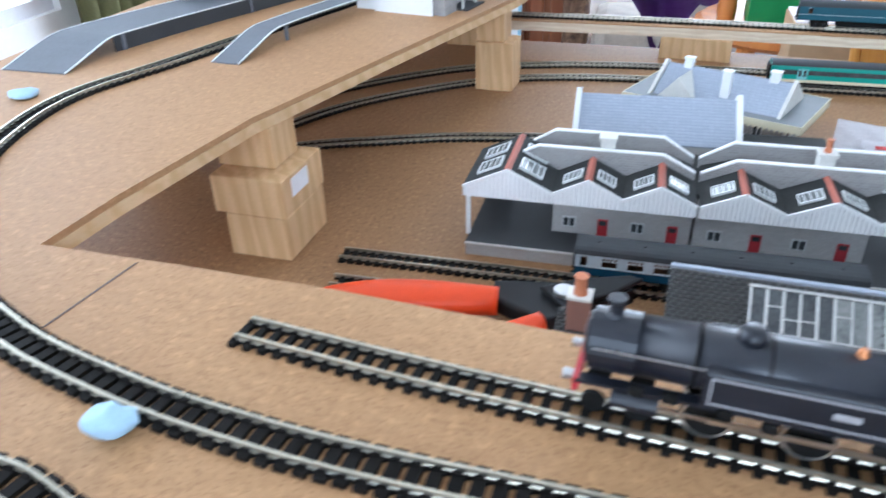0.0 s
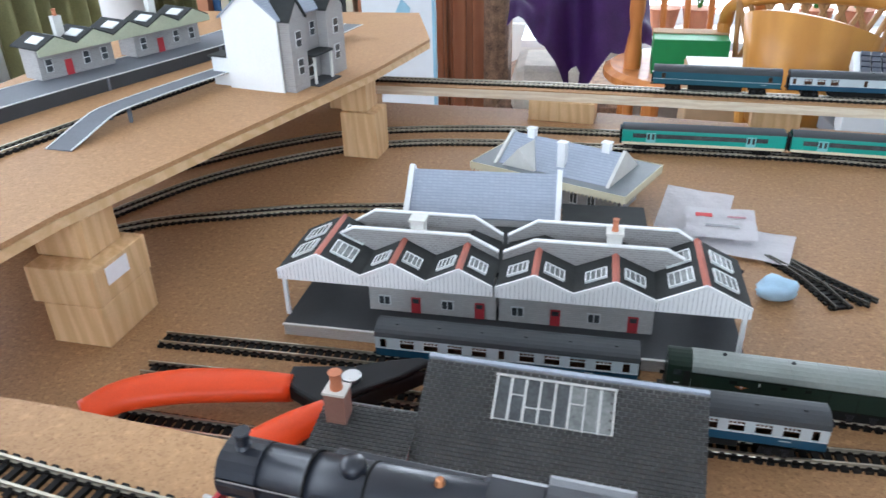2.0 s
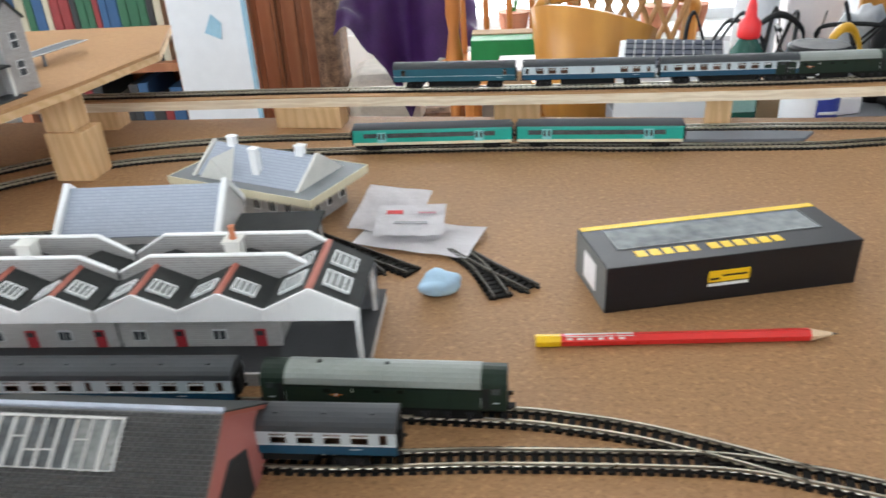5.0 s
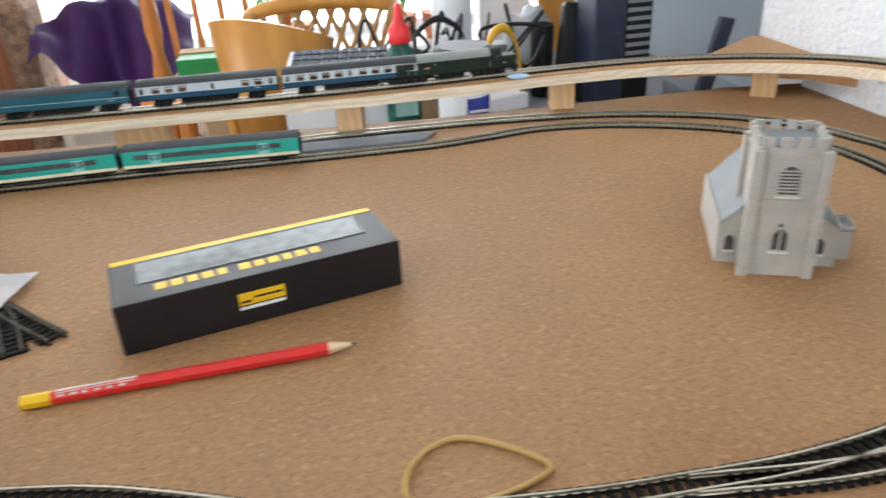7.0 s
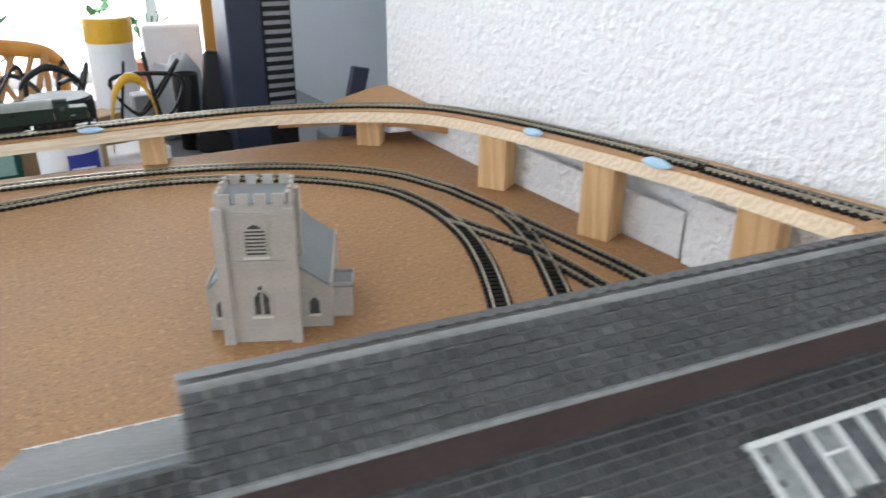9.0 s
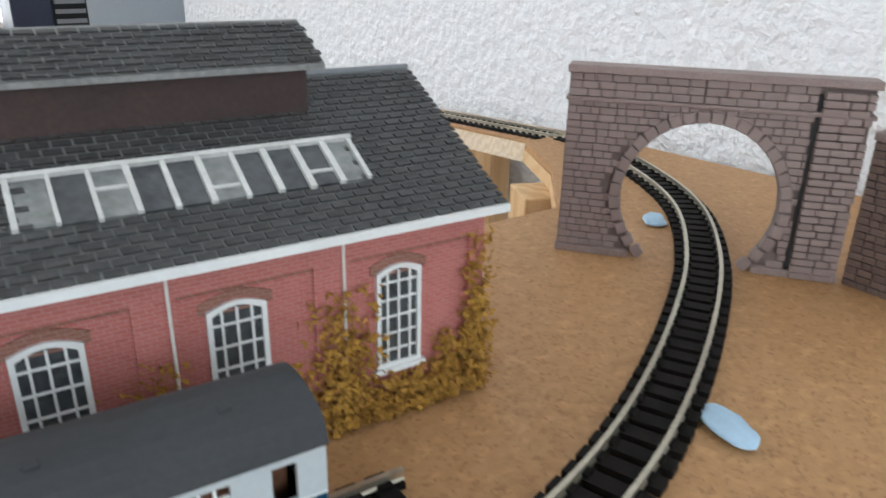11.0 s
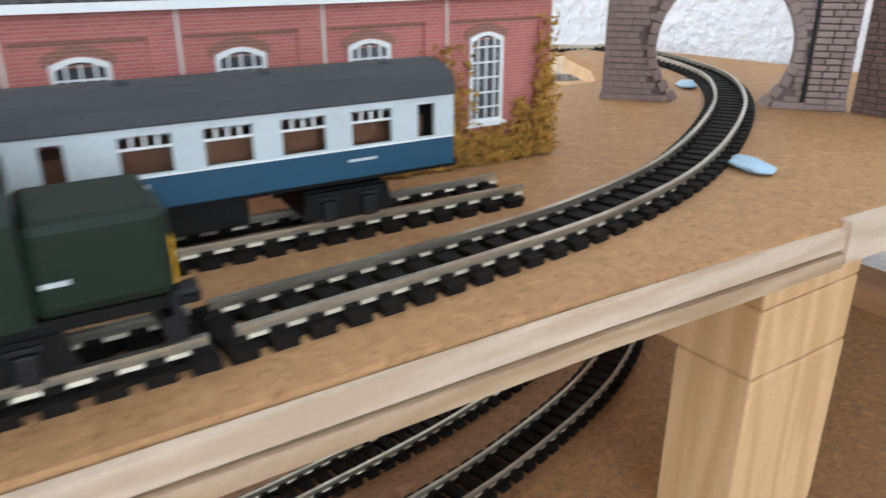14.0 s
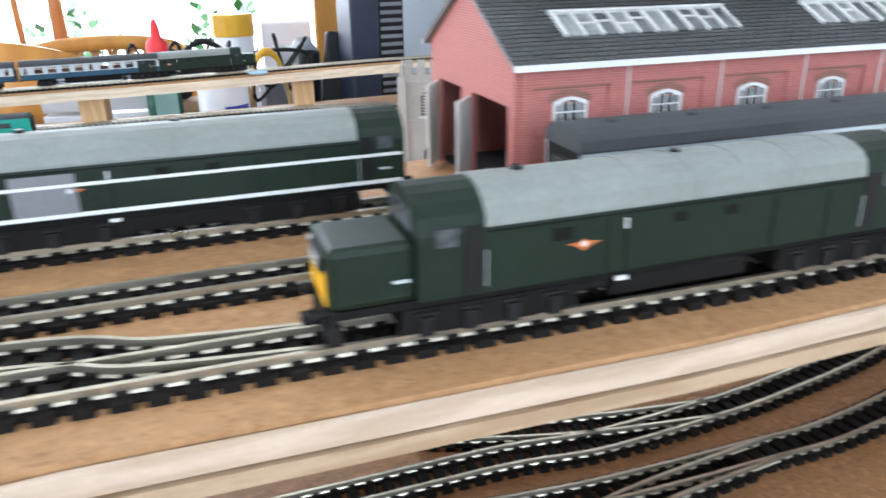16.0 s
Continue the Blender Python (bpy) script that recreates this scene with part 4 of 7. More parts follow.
def railcar(m, label):
    t = thing("railcar", m, label, "train", "teal railcars")
    L, w, z0 = .157, .0092, .0066
    h = L / 2
    part("body", prism(arc_profile(w, z0, .0205, .0255), -h, h, "x"), "teal", t)
    part("roof", prism(arc_profile(w + .0002, .0222, .0224, .0258), -h, h, "x"), "coachroof", t)
    part("skirt", box(-h + .002, h - .002, -w + .0004, w - .0004, .0045, z0), "chassis", t)
    for s in (-1, 1):
        ys = sorted((s * w, s * (w + .0002)))
        part("cream_band", box(-h, h, ys[0], ys[1], z0, z0 + .0028), "cream", t, "cream lower band")
        part("window_band", box(-.045, .042, ys[0], ys[1], .0140, .0185), "pane", t, "dark window band")
        for x in (-.058, .054):
            part("window_band", box(x - .010, x + .008, ys[0], ys[1], .0140, .0185), "pane", t, "dark window band")
        for x in (-.050, .0465):
            d = part("door", box(x - .0045, x + .0045, s * w - .0004, s * w + .0004, .0092, .0195), "tealpale", t, "pale teal sliding door")
            for dx in (-.0022, .0022):
                part("door_window", box(x + dx - .0013, x + dx + .0013, s * (w + .0005) - .0001, s * (w + .0005) + .0001, .0125, .0185), "pane", d)
    for x in (-h + .02, h - .02):
        bogie(t, x)
    for s in (-1, 1):
        x = sorted((s * h, s * (h + .0022)))
        part("cab_front", box(x[0], x[1], -w + .0012, w - .0012, z0, .0222, bevel=.001), "black", t, "dark cab end")
    return t


M["tealpale"] = mat("pale_teal", (0.22, 0.58, 0.58), 0.4)
railcar(railpose((-.340, .6485, 0), (-.183, .6415, 0)), "teal and cream railcar on the far loop track")
railcar(railpose((-.177, .6412, 0), (-.021, .6235, 0)), "teal and cream railcar on the far loop track")


def steam_loco(m):
    t = thing("steam_locomotive", m, "dark weathered steam locomotive with tender on the siding", "locomotive", "locomotives")
    zb = .0168
    part("boiler", rod((-.046, 0, zb), (.006, 0, zb + .0006), .0068, .0074, 22), "steam", t, smooth=True)
    part("smokebox", rod((-.056, 0, zb), (-.046, 0, zb), .0071, n=22), "steam", t)
    part("smokebox_door", lathe([(.0060, 0), (.0058, .0008), (.003, .0016), (.0005, .0018)], 20), "steam", t, m=pose(-.056, 0, zb, 0, -90, 0))
    for x in (-.034, -.020, -.006):
        part("boiler_band", rod((x - .0003, 0, zb + .0003), (x + .0003, 0, zb + .0003), .0073, n=22), "chassis", t)
    part("chimney", lathe([(.0022, .0), (.0016, .001), (.0016, .0035), (.0022, .0045), (.0020, .0048)], 14), "steam", t, m=pose(-.0515, 0, zb + .0066))
    part("dome", lathe([(.0032, 0), (.0030, .0018), (.0022, .0030), (.0004, .0034)], 14), "steam", t, m=pose(-.024, 0, zb + .0066), smooth=True)
    part("safety_valve", lathe([(.0014, 0), (.001, .0016), (.0008, .0020)], 10), "copper", t, m=pose(-.004, 0, zb + .0072))
    part("firebox", box(.004, .020, -.0074, .0074, .008, zb + .0072, bevel=.002), "steam", t)
    cab = part("cab", box(.020, .034, -.0086, .0086, .008, .0235), "steam", t)
    part("cab_roof", prism(arc_profile(.0092, .0232, .0236, .0262), .0185, .0365, "x"), "steam", t)
    for s in (-1, 1):
        part("cab_window", box(.0225, .0285, s * .0086 - .0001, s * .0086 + .0002, .0175, .0215), "pane", cab)
        part("running_plate", box(-.058, .022, s * .0073 - .0015, s * .0073 + .0015, .0102, .0110), "steam", t)
        part("cylinder", rod((-.050, s * .0072, .0072), (-.040, s * .0072, .0072), .0024, n=14), "steam", t)
        part("connecting_rod", box(-.040, -.006, s * .0082 - .0002, s * .0082 + .0002, .0066, .0074), "steel", t, "bright connecting rod")
        part("coupling_rod", box(-.030, .010, s * .0078 - .0002, s * .0078 + .0002, .0058, .0066), "steel", t, "bright coupling rod")
        for x in (-.030, -.010, .010):
            wh = part("driving_wheel", rod((x, s * .0052 - .0008, .0054), (x, s * .0052 + .0008, .0054), .0054, n=20), "chassis", t)
            part("wheel_rim", lathe([(.0054, -.0009), (.0054, .0009), (.0047, .0009), (.0047, -.0009)], 20), "steel", wh, m=Matrix.Translation((x, s * .0052, .0054)) @ pose(0, 0, 0, 90, 0, 0))
        for x in (-.054, -.044):
            part("leading_wheel", rod((x, s * .0050 - .0007, .0028), (x, s * .0050 + .0007, .0028), .0027, n=14), "chassis", t)
        part("handrail", rod((-.055, s * .0072, zb + .0022), (.016, s * .0076, zb + .0024), .0002, n=6), "steel", t)
        part("buffer", rod((-.058, s * .0058, .0098), (-.061, s * .0058, .0098), .0010, .0013), "steel", t)
    for s in (-1, 1):
        tank = part("side_tank", box(-.032, .019, s * .0076 - .0016, s * .0076 + .0016, .0112, .0200, bevel=.0005), "steam", t, "black side tank with grey lining")
        yl = s * .0093
        part("lining_frame", ring([(-.0308, .0122), (.0178, .0122), (.0178, .0190), (-.0308, .0190)], [(-.0304, .0126), (.0174, .0126), (.0174, .0186), (-.0304, .0186)], yl - .0001, yl + .0001), "print_grey", tank, "thin grey lining")
        part("crest", box(-.008, -.003, yl - .0001, yl + .0001, .0148, .0164, bevel=.00005), "print_grey", tank)
        part("cab_lining", ring([(.0206, .0092), (.0334, .0092), (.0334, .0226), (.0206, .0226)], [(.0210, .0096), (.0330, .0096), (.0330, .0222), (.0210, .0222)], s * .0087 - .0001, s * .0087 + .0001), "print_grey", cab)
        for x, zz in ((-.045, .0112), (-.038, .0112), (-.027, .0100), (-.018, .0088), (.002, .0092), (.012, .0092)):
            part("pipe_fitting", box(x - .0016, x + .0016, s * .0084 - .0007, s * .0084 + .0007, zz - .0016, zz + .0010, bevel=.0003), "chassis", t)
    part("buffer_beam", box(-.0585, -.0572, -.0086, .0086, .0078, .0112), "reddoor", t, "red buffer beam")
    td = part("tender_body", box(.040, .080, -.0084, .0084, .0085, .0205, bevel=.0008), "steam", t)
    part("coal", box(.046, .076, -.0064, .0064, .0205, .0222, bevel=.0009), "chassis", td)
    part("tender_frame", box(.038, .081, -.0068, .0068, .0058, .0085), "chassis", t)
    for x in (.046, .060, .074):
        for s in (-.005, .005):
            part("tender_wheel", rod((x, s - .0007, .0033), (x, s + .0007, .0033), .0032, n=14), "chassis", t)
    return t


steam_loco(railpose((-.488, .0505, DZ), (-.358, .034, DZ)) @ Matrix.Scale(1.25, 4))


# ---- buildings ----
def slates(parent, poly_len, run, m, w, h, keep, mats, limit=300, lift=0.0002, skip=None):
    """Lapped slates over a roof slope: local x along the eave, y up the slope. The first `limit` that keep() picks are parts, the rest one mesh."""
    me = bpy.data.meshes.new("slate")
    b = box(-w * .43, w * .43, -h * .39, h * .39, 0, .00035)
    for v in b.verts:
        if v.co.y < 0:
            v.co.z += .0003
    b.to_mesh(me)
    b.free()
    me.materials.append(M[mats])
    rest, made = bmesh.new(), 0
    rows = int(run / h)
    for r in range(rows):
        y = (r + .5) * h
        off = (r % 2) * w * .5
        n = int(poly_len / w) + 2
        for k in range(-1, n):
            x = off + (k + .5) * w
            e0, e1 = max(0.0, x - w * .43), min(poly_len, x + w * .43)
            if e1 - e0 < w * .15:
                continue
            full = e1 - e0 > w * .85
            if skip and skip(x, y):
                continue
            mm = m @ Matrix.Translation((x, y, lift + random.uniform(0, .00012))) @ Matrix.Rotation(random.uniform(-.012, .012), 4, "Z")
            if full and made < limit and keep(x, y):
                shared("slate", me, parent, mm)
                made += 1
            else:
                vs = [rest.verts.new(mm @ Vector(c)) for c in ((e0 - x, -h * .39, .0003), (e1 - x, -h * .39, .0003), (e1 - x, h * .39, 0), (e0 - x, h * .39, 0), (e0 - x, -h * .39, .00065), (e1 - x, -h * .39, .00065), (e1 - x, h * .39, .00035), (e0 - x, h * .39, .00035))]
                for f in ((4, 5, 6, 7), (0, 1, 5, 4), (1, 2, 6, 5), (3, 0, 4, 7)):
                    rest.faces.new([vs[i] for i in f])
    o = part("slating", rest, mats, parent)
    o["kind"] = "stuff"
    return o


def slope(y0, z0, y1, z1, x=0.0):
    """Frame of a roof slope whose foot runs along x at (y0, z0) and which climbs to (y1, z1)."""
    d = Vector((0, y1 - y0, z1 - z0))
    run = d.length
    d.normalize()
    n = Vector((1, 0, 0)).cross(d)
    mm = Matrix(((1, 0, 0, x), (0, d.y, n.y, y0), (0, d.z, n.z, z0), (0, 0, 0, 1)))
    return mm, run


def skylight(parent, m, x0, x1, y0, y1, bars, mat_frame="lining", pane="palepane", th=.0006, lab="white glazed roof light"):
    """A framed roof light lying on a slope."""
    s = part("roof_light", ring([(x0, y0), (x1, y0), (x1, y1), (x0, y1)], [(x0 + th, y0 + th), (x1 - th, y0 + th), (x1 - th, y1 - th), (x0 + th, y1 - th)], .0003, .0017, "z"), mat_frame, parent, lab, m=m)
    for k in range(bars + 1):
        xa, xb = x0 + (x1 - x0) * k / (bars + 1), x0 + (x1 - x0) * (k + 1) / (bars + 1)
        part("pane", box(xa + .0002, xb - .0002, y0 + .0003, y1 - .0003, .0010, .0013), pane, s)
        if k:
            part("glazing_bar", box(xa - th * .35, xa + th * .35, y0 + .0003, y1 - .0003, .0009, .0016), mat_frame, s)
    return s


def shed_light(parent, m, x0, x1, y0, y1, seed, bars=9, th=.0010, foot=False):
    """A long roof light of hand-cut strips: a head rail, uneven uprights, stray cross bars and a thin foot rail."""
    r = random.Random(seed)
    s = part("roof_light", box(x0 - .001, x1 + .0004, y1 - th, y1, .0004, .0017), "framegrey", parent, "weathered white glazed roof light", m=m)
    if foot:
        part("foot_rail", box(x0, x1, y0, y0 + th * .35, .0004, .0011), "framegrey", s)
    for k in range(bars + 1):
        xa, xb = x0 + (x1 - x0) * k / (bars + 1), x0 + (x1 - x0) * (k + 1) / (bars + 1)
        part("pane", box(xa, xb, y0 + .0002, y1 - th, .0001, .0007), "palepane" if r.random() < .3 else "pane", s)
        w = th * r.uniform(.30, .62)
        part("glazing_bar", box(xa - w, xa + w, y0 - r.uniform(0, .0006), y1 - th, .0006, .0015), "framegrey", s)
        if r.random() < .6:
            zc = y0 + (y1 - y0) * r.uniform(.25, .6)
            part("cross_bar", box(xa + w, xb - w, zc - th * .25, zc + th * .25, .0007, .0012), "framegrey", s)
    part("glazing_bar", box(x1 - th * .9, x1, y0, y1 - th, .0006, .0015), "framegrey", s)
    return s


def arched(x0, x1, z0, z1, rise, n=6):
    c, pts = (x0 + x1) / 2, [(x0, z0), (x1, z0), (x1, z1 - rise)]
    for k in range(1, n):
        a = k / n
        x = x1 + (x0 - x1) * a
        pts.append((x, z1 - rise + rise * math.sin(math.pi * a)))
    return pts + [(x0, z1 - rise)]


def arch_window(parent, x0, x1, z0, z1, rise, cols, rows, y=0.0, sill=True, pane="pane"):
    o = arched(x0, x1, z0, z1, rise)
    k = .0009
    i = arched(x0 + k, x1 - k, z0 + k, z1 - k, rise)
    w = part("window", ring(o, i, y - .0007, y + .0005, "y"), "lining", parent, "white arched window frame")
    part("pane", prism(i, y - .00012, y + .0002, "y"), pane, w)
    for c in range(1, cols):
        x = x0 + (x1 - x0) * c / cols
        part("glazing_bar", box(x - .00022, x + .00022, y - .0005, y - .0001, z0 + k, z1 - k - rise * .35), "lining", w)
    for r in range(1, rows):
        z = z0 + (z1 - z0) * r / rows
        part("glazing_bar", box(x0 + k, x1 - k, y - .00048, y - .0001, z - .0002, z + .0002), "lining", w)
    if sill:
        part("window_sill", box(x0 - .0008, x1 + .0008, y - .0014, y, z0 - .0010, z0), "lining", w)
    return w


def engine_shed():
    L, W, H, R, X0 = .196, .072, .043, .0628, .006
    t = thing("engine_shed", pose(.1100, -.0155, DZ, 0, 0, -8.6), "red brick engine shed with slate roof and glazed roof lights", "shed")
    part("front_wall", box(X0 + .0036, L, 0, .0015, 0, H), "redbrick", t)
    part("back_wall", box(X0 + .0036, L, W - .0015, W, 0, H), "redbrick", t)
    gable = [(0, 0), (W, 0), (W, H - .001), (W / 2, R - .0014), (0, H - .001)]
    part("gable_wall", prism([(y, z) for y, z in gable], L - .0015, L, "x"), "redbrick", t)
    # open end with two engine doorways
    g = part("gable_front", prism([(0, .030), (W, .030), (W, H - .001), (W / 2, R - .0014), (0, H - .001)], X0 + .002, X0 + .0035, "x"), "redbrick", t)
    for y0, y1 in ((0, .0045), (W / 2 - .004, W / 2 + .006), (W - .008, W)):
        part("door_pier", box(X0 + .002, X0 + .0035, y0, y1, 0, .030), "redbrick", t)
    for y0, y1, a in ((.0045, W / 2 - .004, 38), (W / 2 + .006, W - .008, 38)):
        for e, s in ((y1, -1),):
            part("door_leaf", box(-.0004, .0004, 0, s * (y1 - y0) / 2, .001, .029) if s > 0 else box(-.0004, .0004, s * (y1 - y0) / 2, 0, .001, .029), "offwhite", t, "pale open door leaf", m=pose(X0 + .0015, e, 0, 0, 0, s * a))
    part("shed_floor", box(.0105, L - .002, .002, W - .002, 0, .0006), "asphalt", t)
    # pilasters, panel recesses and downpipes on the front wall
    centres = [.0247, .0557, .0860, .116, .1450, .1765]
    edges = [.0096, .040, .0712, .1018, .1318, .1625, L]
    for k, e in enumerate(edges):
        x0, x1 = max(.0096, e - .0035), min(L, e + .0035)
        part("pilaster", box(x0, x1, -.0008, 0, 0, H - .0008), "redbrick", t)
        if .02 < e < L:
            part("downpipe", rod((e + .0022, -.0012, .001), (e + .0022, -.0012, H - .001), .0003, n=6), "offwhite", t)
    part("corbel", box(.0098, L - .0002, -.0011, -.0001, H - .0075, H - .0011), "redbrick", t)
    # darker brick strips stand in for the shade under the corbel
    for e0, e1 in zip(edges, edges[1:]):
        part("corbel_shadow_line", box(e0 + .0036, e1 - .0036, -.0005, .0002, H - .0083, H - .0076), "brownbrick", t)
    for c in centres:
        tall = c > .17
        w = .0049 if tall else .0052
        arch_window(t, c - w, c + w, .0105 if tall else .0155, .0325, .0014, 4, 6 if tall else 4)
        part("window_arch", ring(arched(c - w - .0012, c + w + .0012, .031, .0345, .0018), arched(c - w, c + w, .0305, .0328, .0015), -.0003, .0004, "y"), "brownbrick", t)
    # roof
    ov = .004
    for s in (0, 1):
        y0, y1 = (-ov, W / 2) if s == 0 else (W + ov, W / 2)
        z0 = H - .0015
        mm, run = slope(y0, z0, y1, R, X0)
        d = 1 if s == 0 else -1
        part("roof_board", prism([(y0, z0 - .001), (y1, R - .001), (y1, R), (y0, z0)], X0, L + .003, "x"), "slate_edge", t)
        if s == 0:
            def hole(x, y):
                return .0130 < y < .0232 and (.0220 < x < .0770 or .1105 < x < .1675)
            slates(t, L + .003 - X0, run, mm, .0034, .0020, lambda x, y: x > .119 and y < .026, "slate", skip=hole)
            shed_light(t, mm, .1095, .1685, .0122, .0240, 3)
            shed_light(t, mm, .0200, .0785, .0122, .0240, 8)
        else:
            mm = Matrix(((-1, 0, 0, L + .003), (0, -abs(mm[1][1]), mm[1][2] * -1, y0), (0, mm[2][1], abs(mm[2][2]), z0), (0, 0, 0, 1)))
            slates(t, L + .003 - X0, run, mm, .0034, .0020, lambda x, y: False, "slate")
        part("gutter", box(X0, L + .003, min(y0, y0 - d * .001), max(y0, y0 - d * .001), z0 - .0010, z0 + .0006), "lining", t, "white gutter board")
    # clerestory along the ridge
    for y in (W / 2 - .0112, W / 2 + .0104):
        part("vent_side", box(.036, .1700, y, y + .0008, .0565, .0668), "ventbrown", t, "brown boarded ventilator side")
    for x in (.036, .1692):
        part("vent_end", prism([(W / 2 - .0104, .0565), (W / 2 + .0104, .0565), (W / 2 + .0104, .0668), (W / 2, .0722), (W / 2 - .0104, .0668)], x, x + .0008, "x"), "ventbrown", t)
    for s in (-1, 1):
        part("vent_roof", prism([(W / 2 + s * .0136, .0660), (W / 2, .0732), (W / 2, .0742), (W / 2 + s * .0136, .0670)], .033, .1730, "x"), "slate_edge", t, "slated ventilator roof")
        vm, vr = slope(W / 2 - .0136, .0670, W / 2, .0742, .033)
        if s > 0:
            vm = Matrix(((-1, 0, 0, .1730), (0, -vm[1][1], -vm[1][2], W / 2 + .0136), (0, vm[2][1], vm[2][2], .0670), (0, 0, 0, 1)))
        slates(t, .1400, vr, vm, .0034, .0020, lambda x, y: False, "slate")
    part("ridge", rod((X0, W / 2, R + .0002), (L + .003, W / 2, R + .0002), .0008, n=8), "lead", t)
    # creeper on the wall
    rnd = random.Random(4)
    leaf = bpy.data.meshes.new("creeper_leaf")
    b = bmesh.new()
    bmesh.ops.create_icosphere(b, subdivisions=1, radius=.0008)
    for v in b.verts:
        v.co *= rnd.uniform(.55, 1.3)
    b.to_mesh(leaf)
    b.free()
    for cx, ww, hh, n in ((.164, .0085, .030, 240), (.1870, .005, .016, 90), (.194, .0046, .036, 190), (.152, .011, .016, 170), (.178, .013, .0085, 190), (.131, .008, .024, 110), (.017, .005, .016, 40), (.10, .006, .020, 35)):
        cr = bmesh.new()
        for k in range(n * 5):
            x = cx + rnd.gauss(0, ww * .42)
            z = abs(rnd.gauss(0, 1)) * hh * .48
            if z > hh or x > L + .004:
                continue
            r = rnd.uniform(.00035, .00095)
            o = Vector((x, -.0010 - rnd.random() * .0022 * (1.2 - z / hh), z + r))
            q = [cr.verts.new(o + Vector((rnd.uniform(-1, 1), rnd.uniform(-1, .6), rnd.uniform(-1, 1))) * r * 1.3) for _ in range(4)]
            for f in ((0, 1, 2), (0, 2, 3), (0, 3, 1), (1, 3, 2)):
                cr.faces.new([q[i] for i in f])
        part("creeper", cr, "ivy", t, "dry golden-green creeper on the brick wall")
    return t


engine_shed()


def portal():
    t = thing("tunnel_portal", pose(.378, -.004, DZ, 0, 0, -57.4) @ Matrix.Diagonal((.955, 1, 1.035, 1)), "brown moulded stone tunnel portal over the track", "tunnel portal")
    W, H, dp = .0854, .056, .007
    # horseshoe opening
    n = 22
    cx, cz, r = .0425, .0185, .0238
    arc = []
    for k in range(n + 1):
        a = radians(-52 + 284 * k / n)
        arc.append((cx + r * math.cos(a), cz + r * math.sin(a)))
    arc[0], arc[-1] = (cx + .0188, 0.0), (cx - .0188, 0.0)
    # face in two halves, each from the opening's edge to the outer edge
    bm = bmesh.new()
    top = [p for p in arc]
    half = len(top) // 2
    prism([(top[0][0], 0), (W, 0), (W, H), (cx, H)] + [top[half]] + top[half - 1:0:-1], .0008, dp, "y", bm)
    prism([(cx, H), (0, H), (0, 0), (top[-1][0], 0)] + top[-2:half - 1:-1], .0008, dp, "y", bm)
    part("portal_body", bm, "portal_joint", t)
    me = bpy.data.meshes.new("stone_block")
    b = box(-.5, .5, -.5, .5, -.5, .5)
    bmesh.ops.bevel(b, geom=list(b.edges), offset=.09, segments=1, affect="EDGES")
    b.to_mesh(me)
    b.free()
    me.materials.append(M["block"])
    rnd = random.Random(2)
    h = .00212

    def inside(x, z):
        if z < cz:
            a = (cz - z) / cz
            return abs(x - cx) < r * (1 - .21 * a ** 2) + .0016
        return (x - cx) ** 2 + (z - cz) ** 2 < (r + .0022) ** 2
    made = 0
    for row in range(22):
        z = (row + .5) * h
        x = 0.0
        while x < W - .0145 - .0002:
            w = rnd.choice((.0028, .0036, .0044, .0052))
            w = min(w, W - .0145 - x)
            c = x + w / 2
            if w > .0012 and not (inside(c - w * .35, z) or inside(c + w * .35, z)):
                shared("stone_block", me, t, Matrix.Translation((c, .0006 + rnd.uniform(-.0001, .0001), z)) @ Matrix.Diagonal((w - .00028, .0012, h - .00025, 1)))
                made += 1
            x += w
    for row in range(26):  # the pilaster
        z = (row + .5) * h
        if z > H - .002:
            break
        x = W - .0135
        while x < W - .0003:
            w = min(rnd.choice((.0042, .0055, .0068)), W - x)
            if w > .0012:
                shared("stone_block", me, t, Matrix.Translation((x + w / 2, -.0002, z)) @ Matrix.Diagonal((w - .00028, .0030, h - .00025, 1)))
            x += w
    part("pilaster_gap", box(W - .0146, W - .0137, -.0002, .0010, 0, H - .004), "joint_and_shade", t, "dark joint beside the pilaster")
    for k in range(30):  # ring of wedge stones
        a = radians(-44 + 268 * (k + .5) / 30)
        rr = r + .0016
        z = cz + rr * math.sin(a)
        x = cx + rr * math.cos(a) * (1 if z > cz else 1 - .21 * ((cz - z) / cz) ** 2)
        if z > .0012:
            shared("stone_block", me, t, Matrix.Translation((x, .0002, z)) @ Matrix.Rotation(-a, 4, "Y") @ Matrix.Diagonal((.0033, .0018, .0036, 1)))
    for z0, z1, y0 in ((.0462, .0474, -.0012), (.0540, .0562, -.0016)):
        part("string_course", box(-.0006, W + .001, y0, dp, z0, z1, bevel=.0003), "block", t)
    for row in range(3):
        z = .0474 + (row + .5) * .0022
        x = 0
        while x < W - .0148:
            w = min(rnd.choice((.004, .005, .006)), W - .0146 - x)
            if w > .001:
                shared("stone_block", me, t, Matrix.Translation((x + w / 2, .0004, z)) @ Matrix.Diagonal((w - .00028, .0014, .0020, 1)))
            x += w
    for x0, x1 in ((-.0004, .0236), (.0612, W + .0004)):
        part("plinth", box(x0, x1, -.0012, dp, 0, .0022, bevel=.0003), "block", t)
    # wing wall
    wing = thing("wing_wall", pose(.4225, -.0745, DZ, 0, 0, -97), "dark brown moulded stone wing wall beside the portal", "wall")
    Lw, h0, h1 = .075, .043, .008
    part("wall_body", prism([(0, 0), (Lw, 0), (Lw, h1), (.004, h0), (0, h0)], .0008, .005, "y"), "joint", wing)
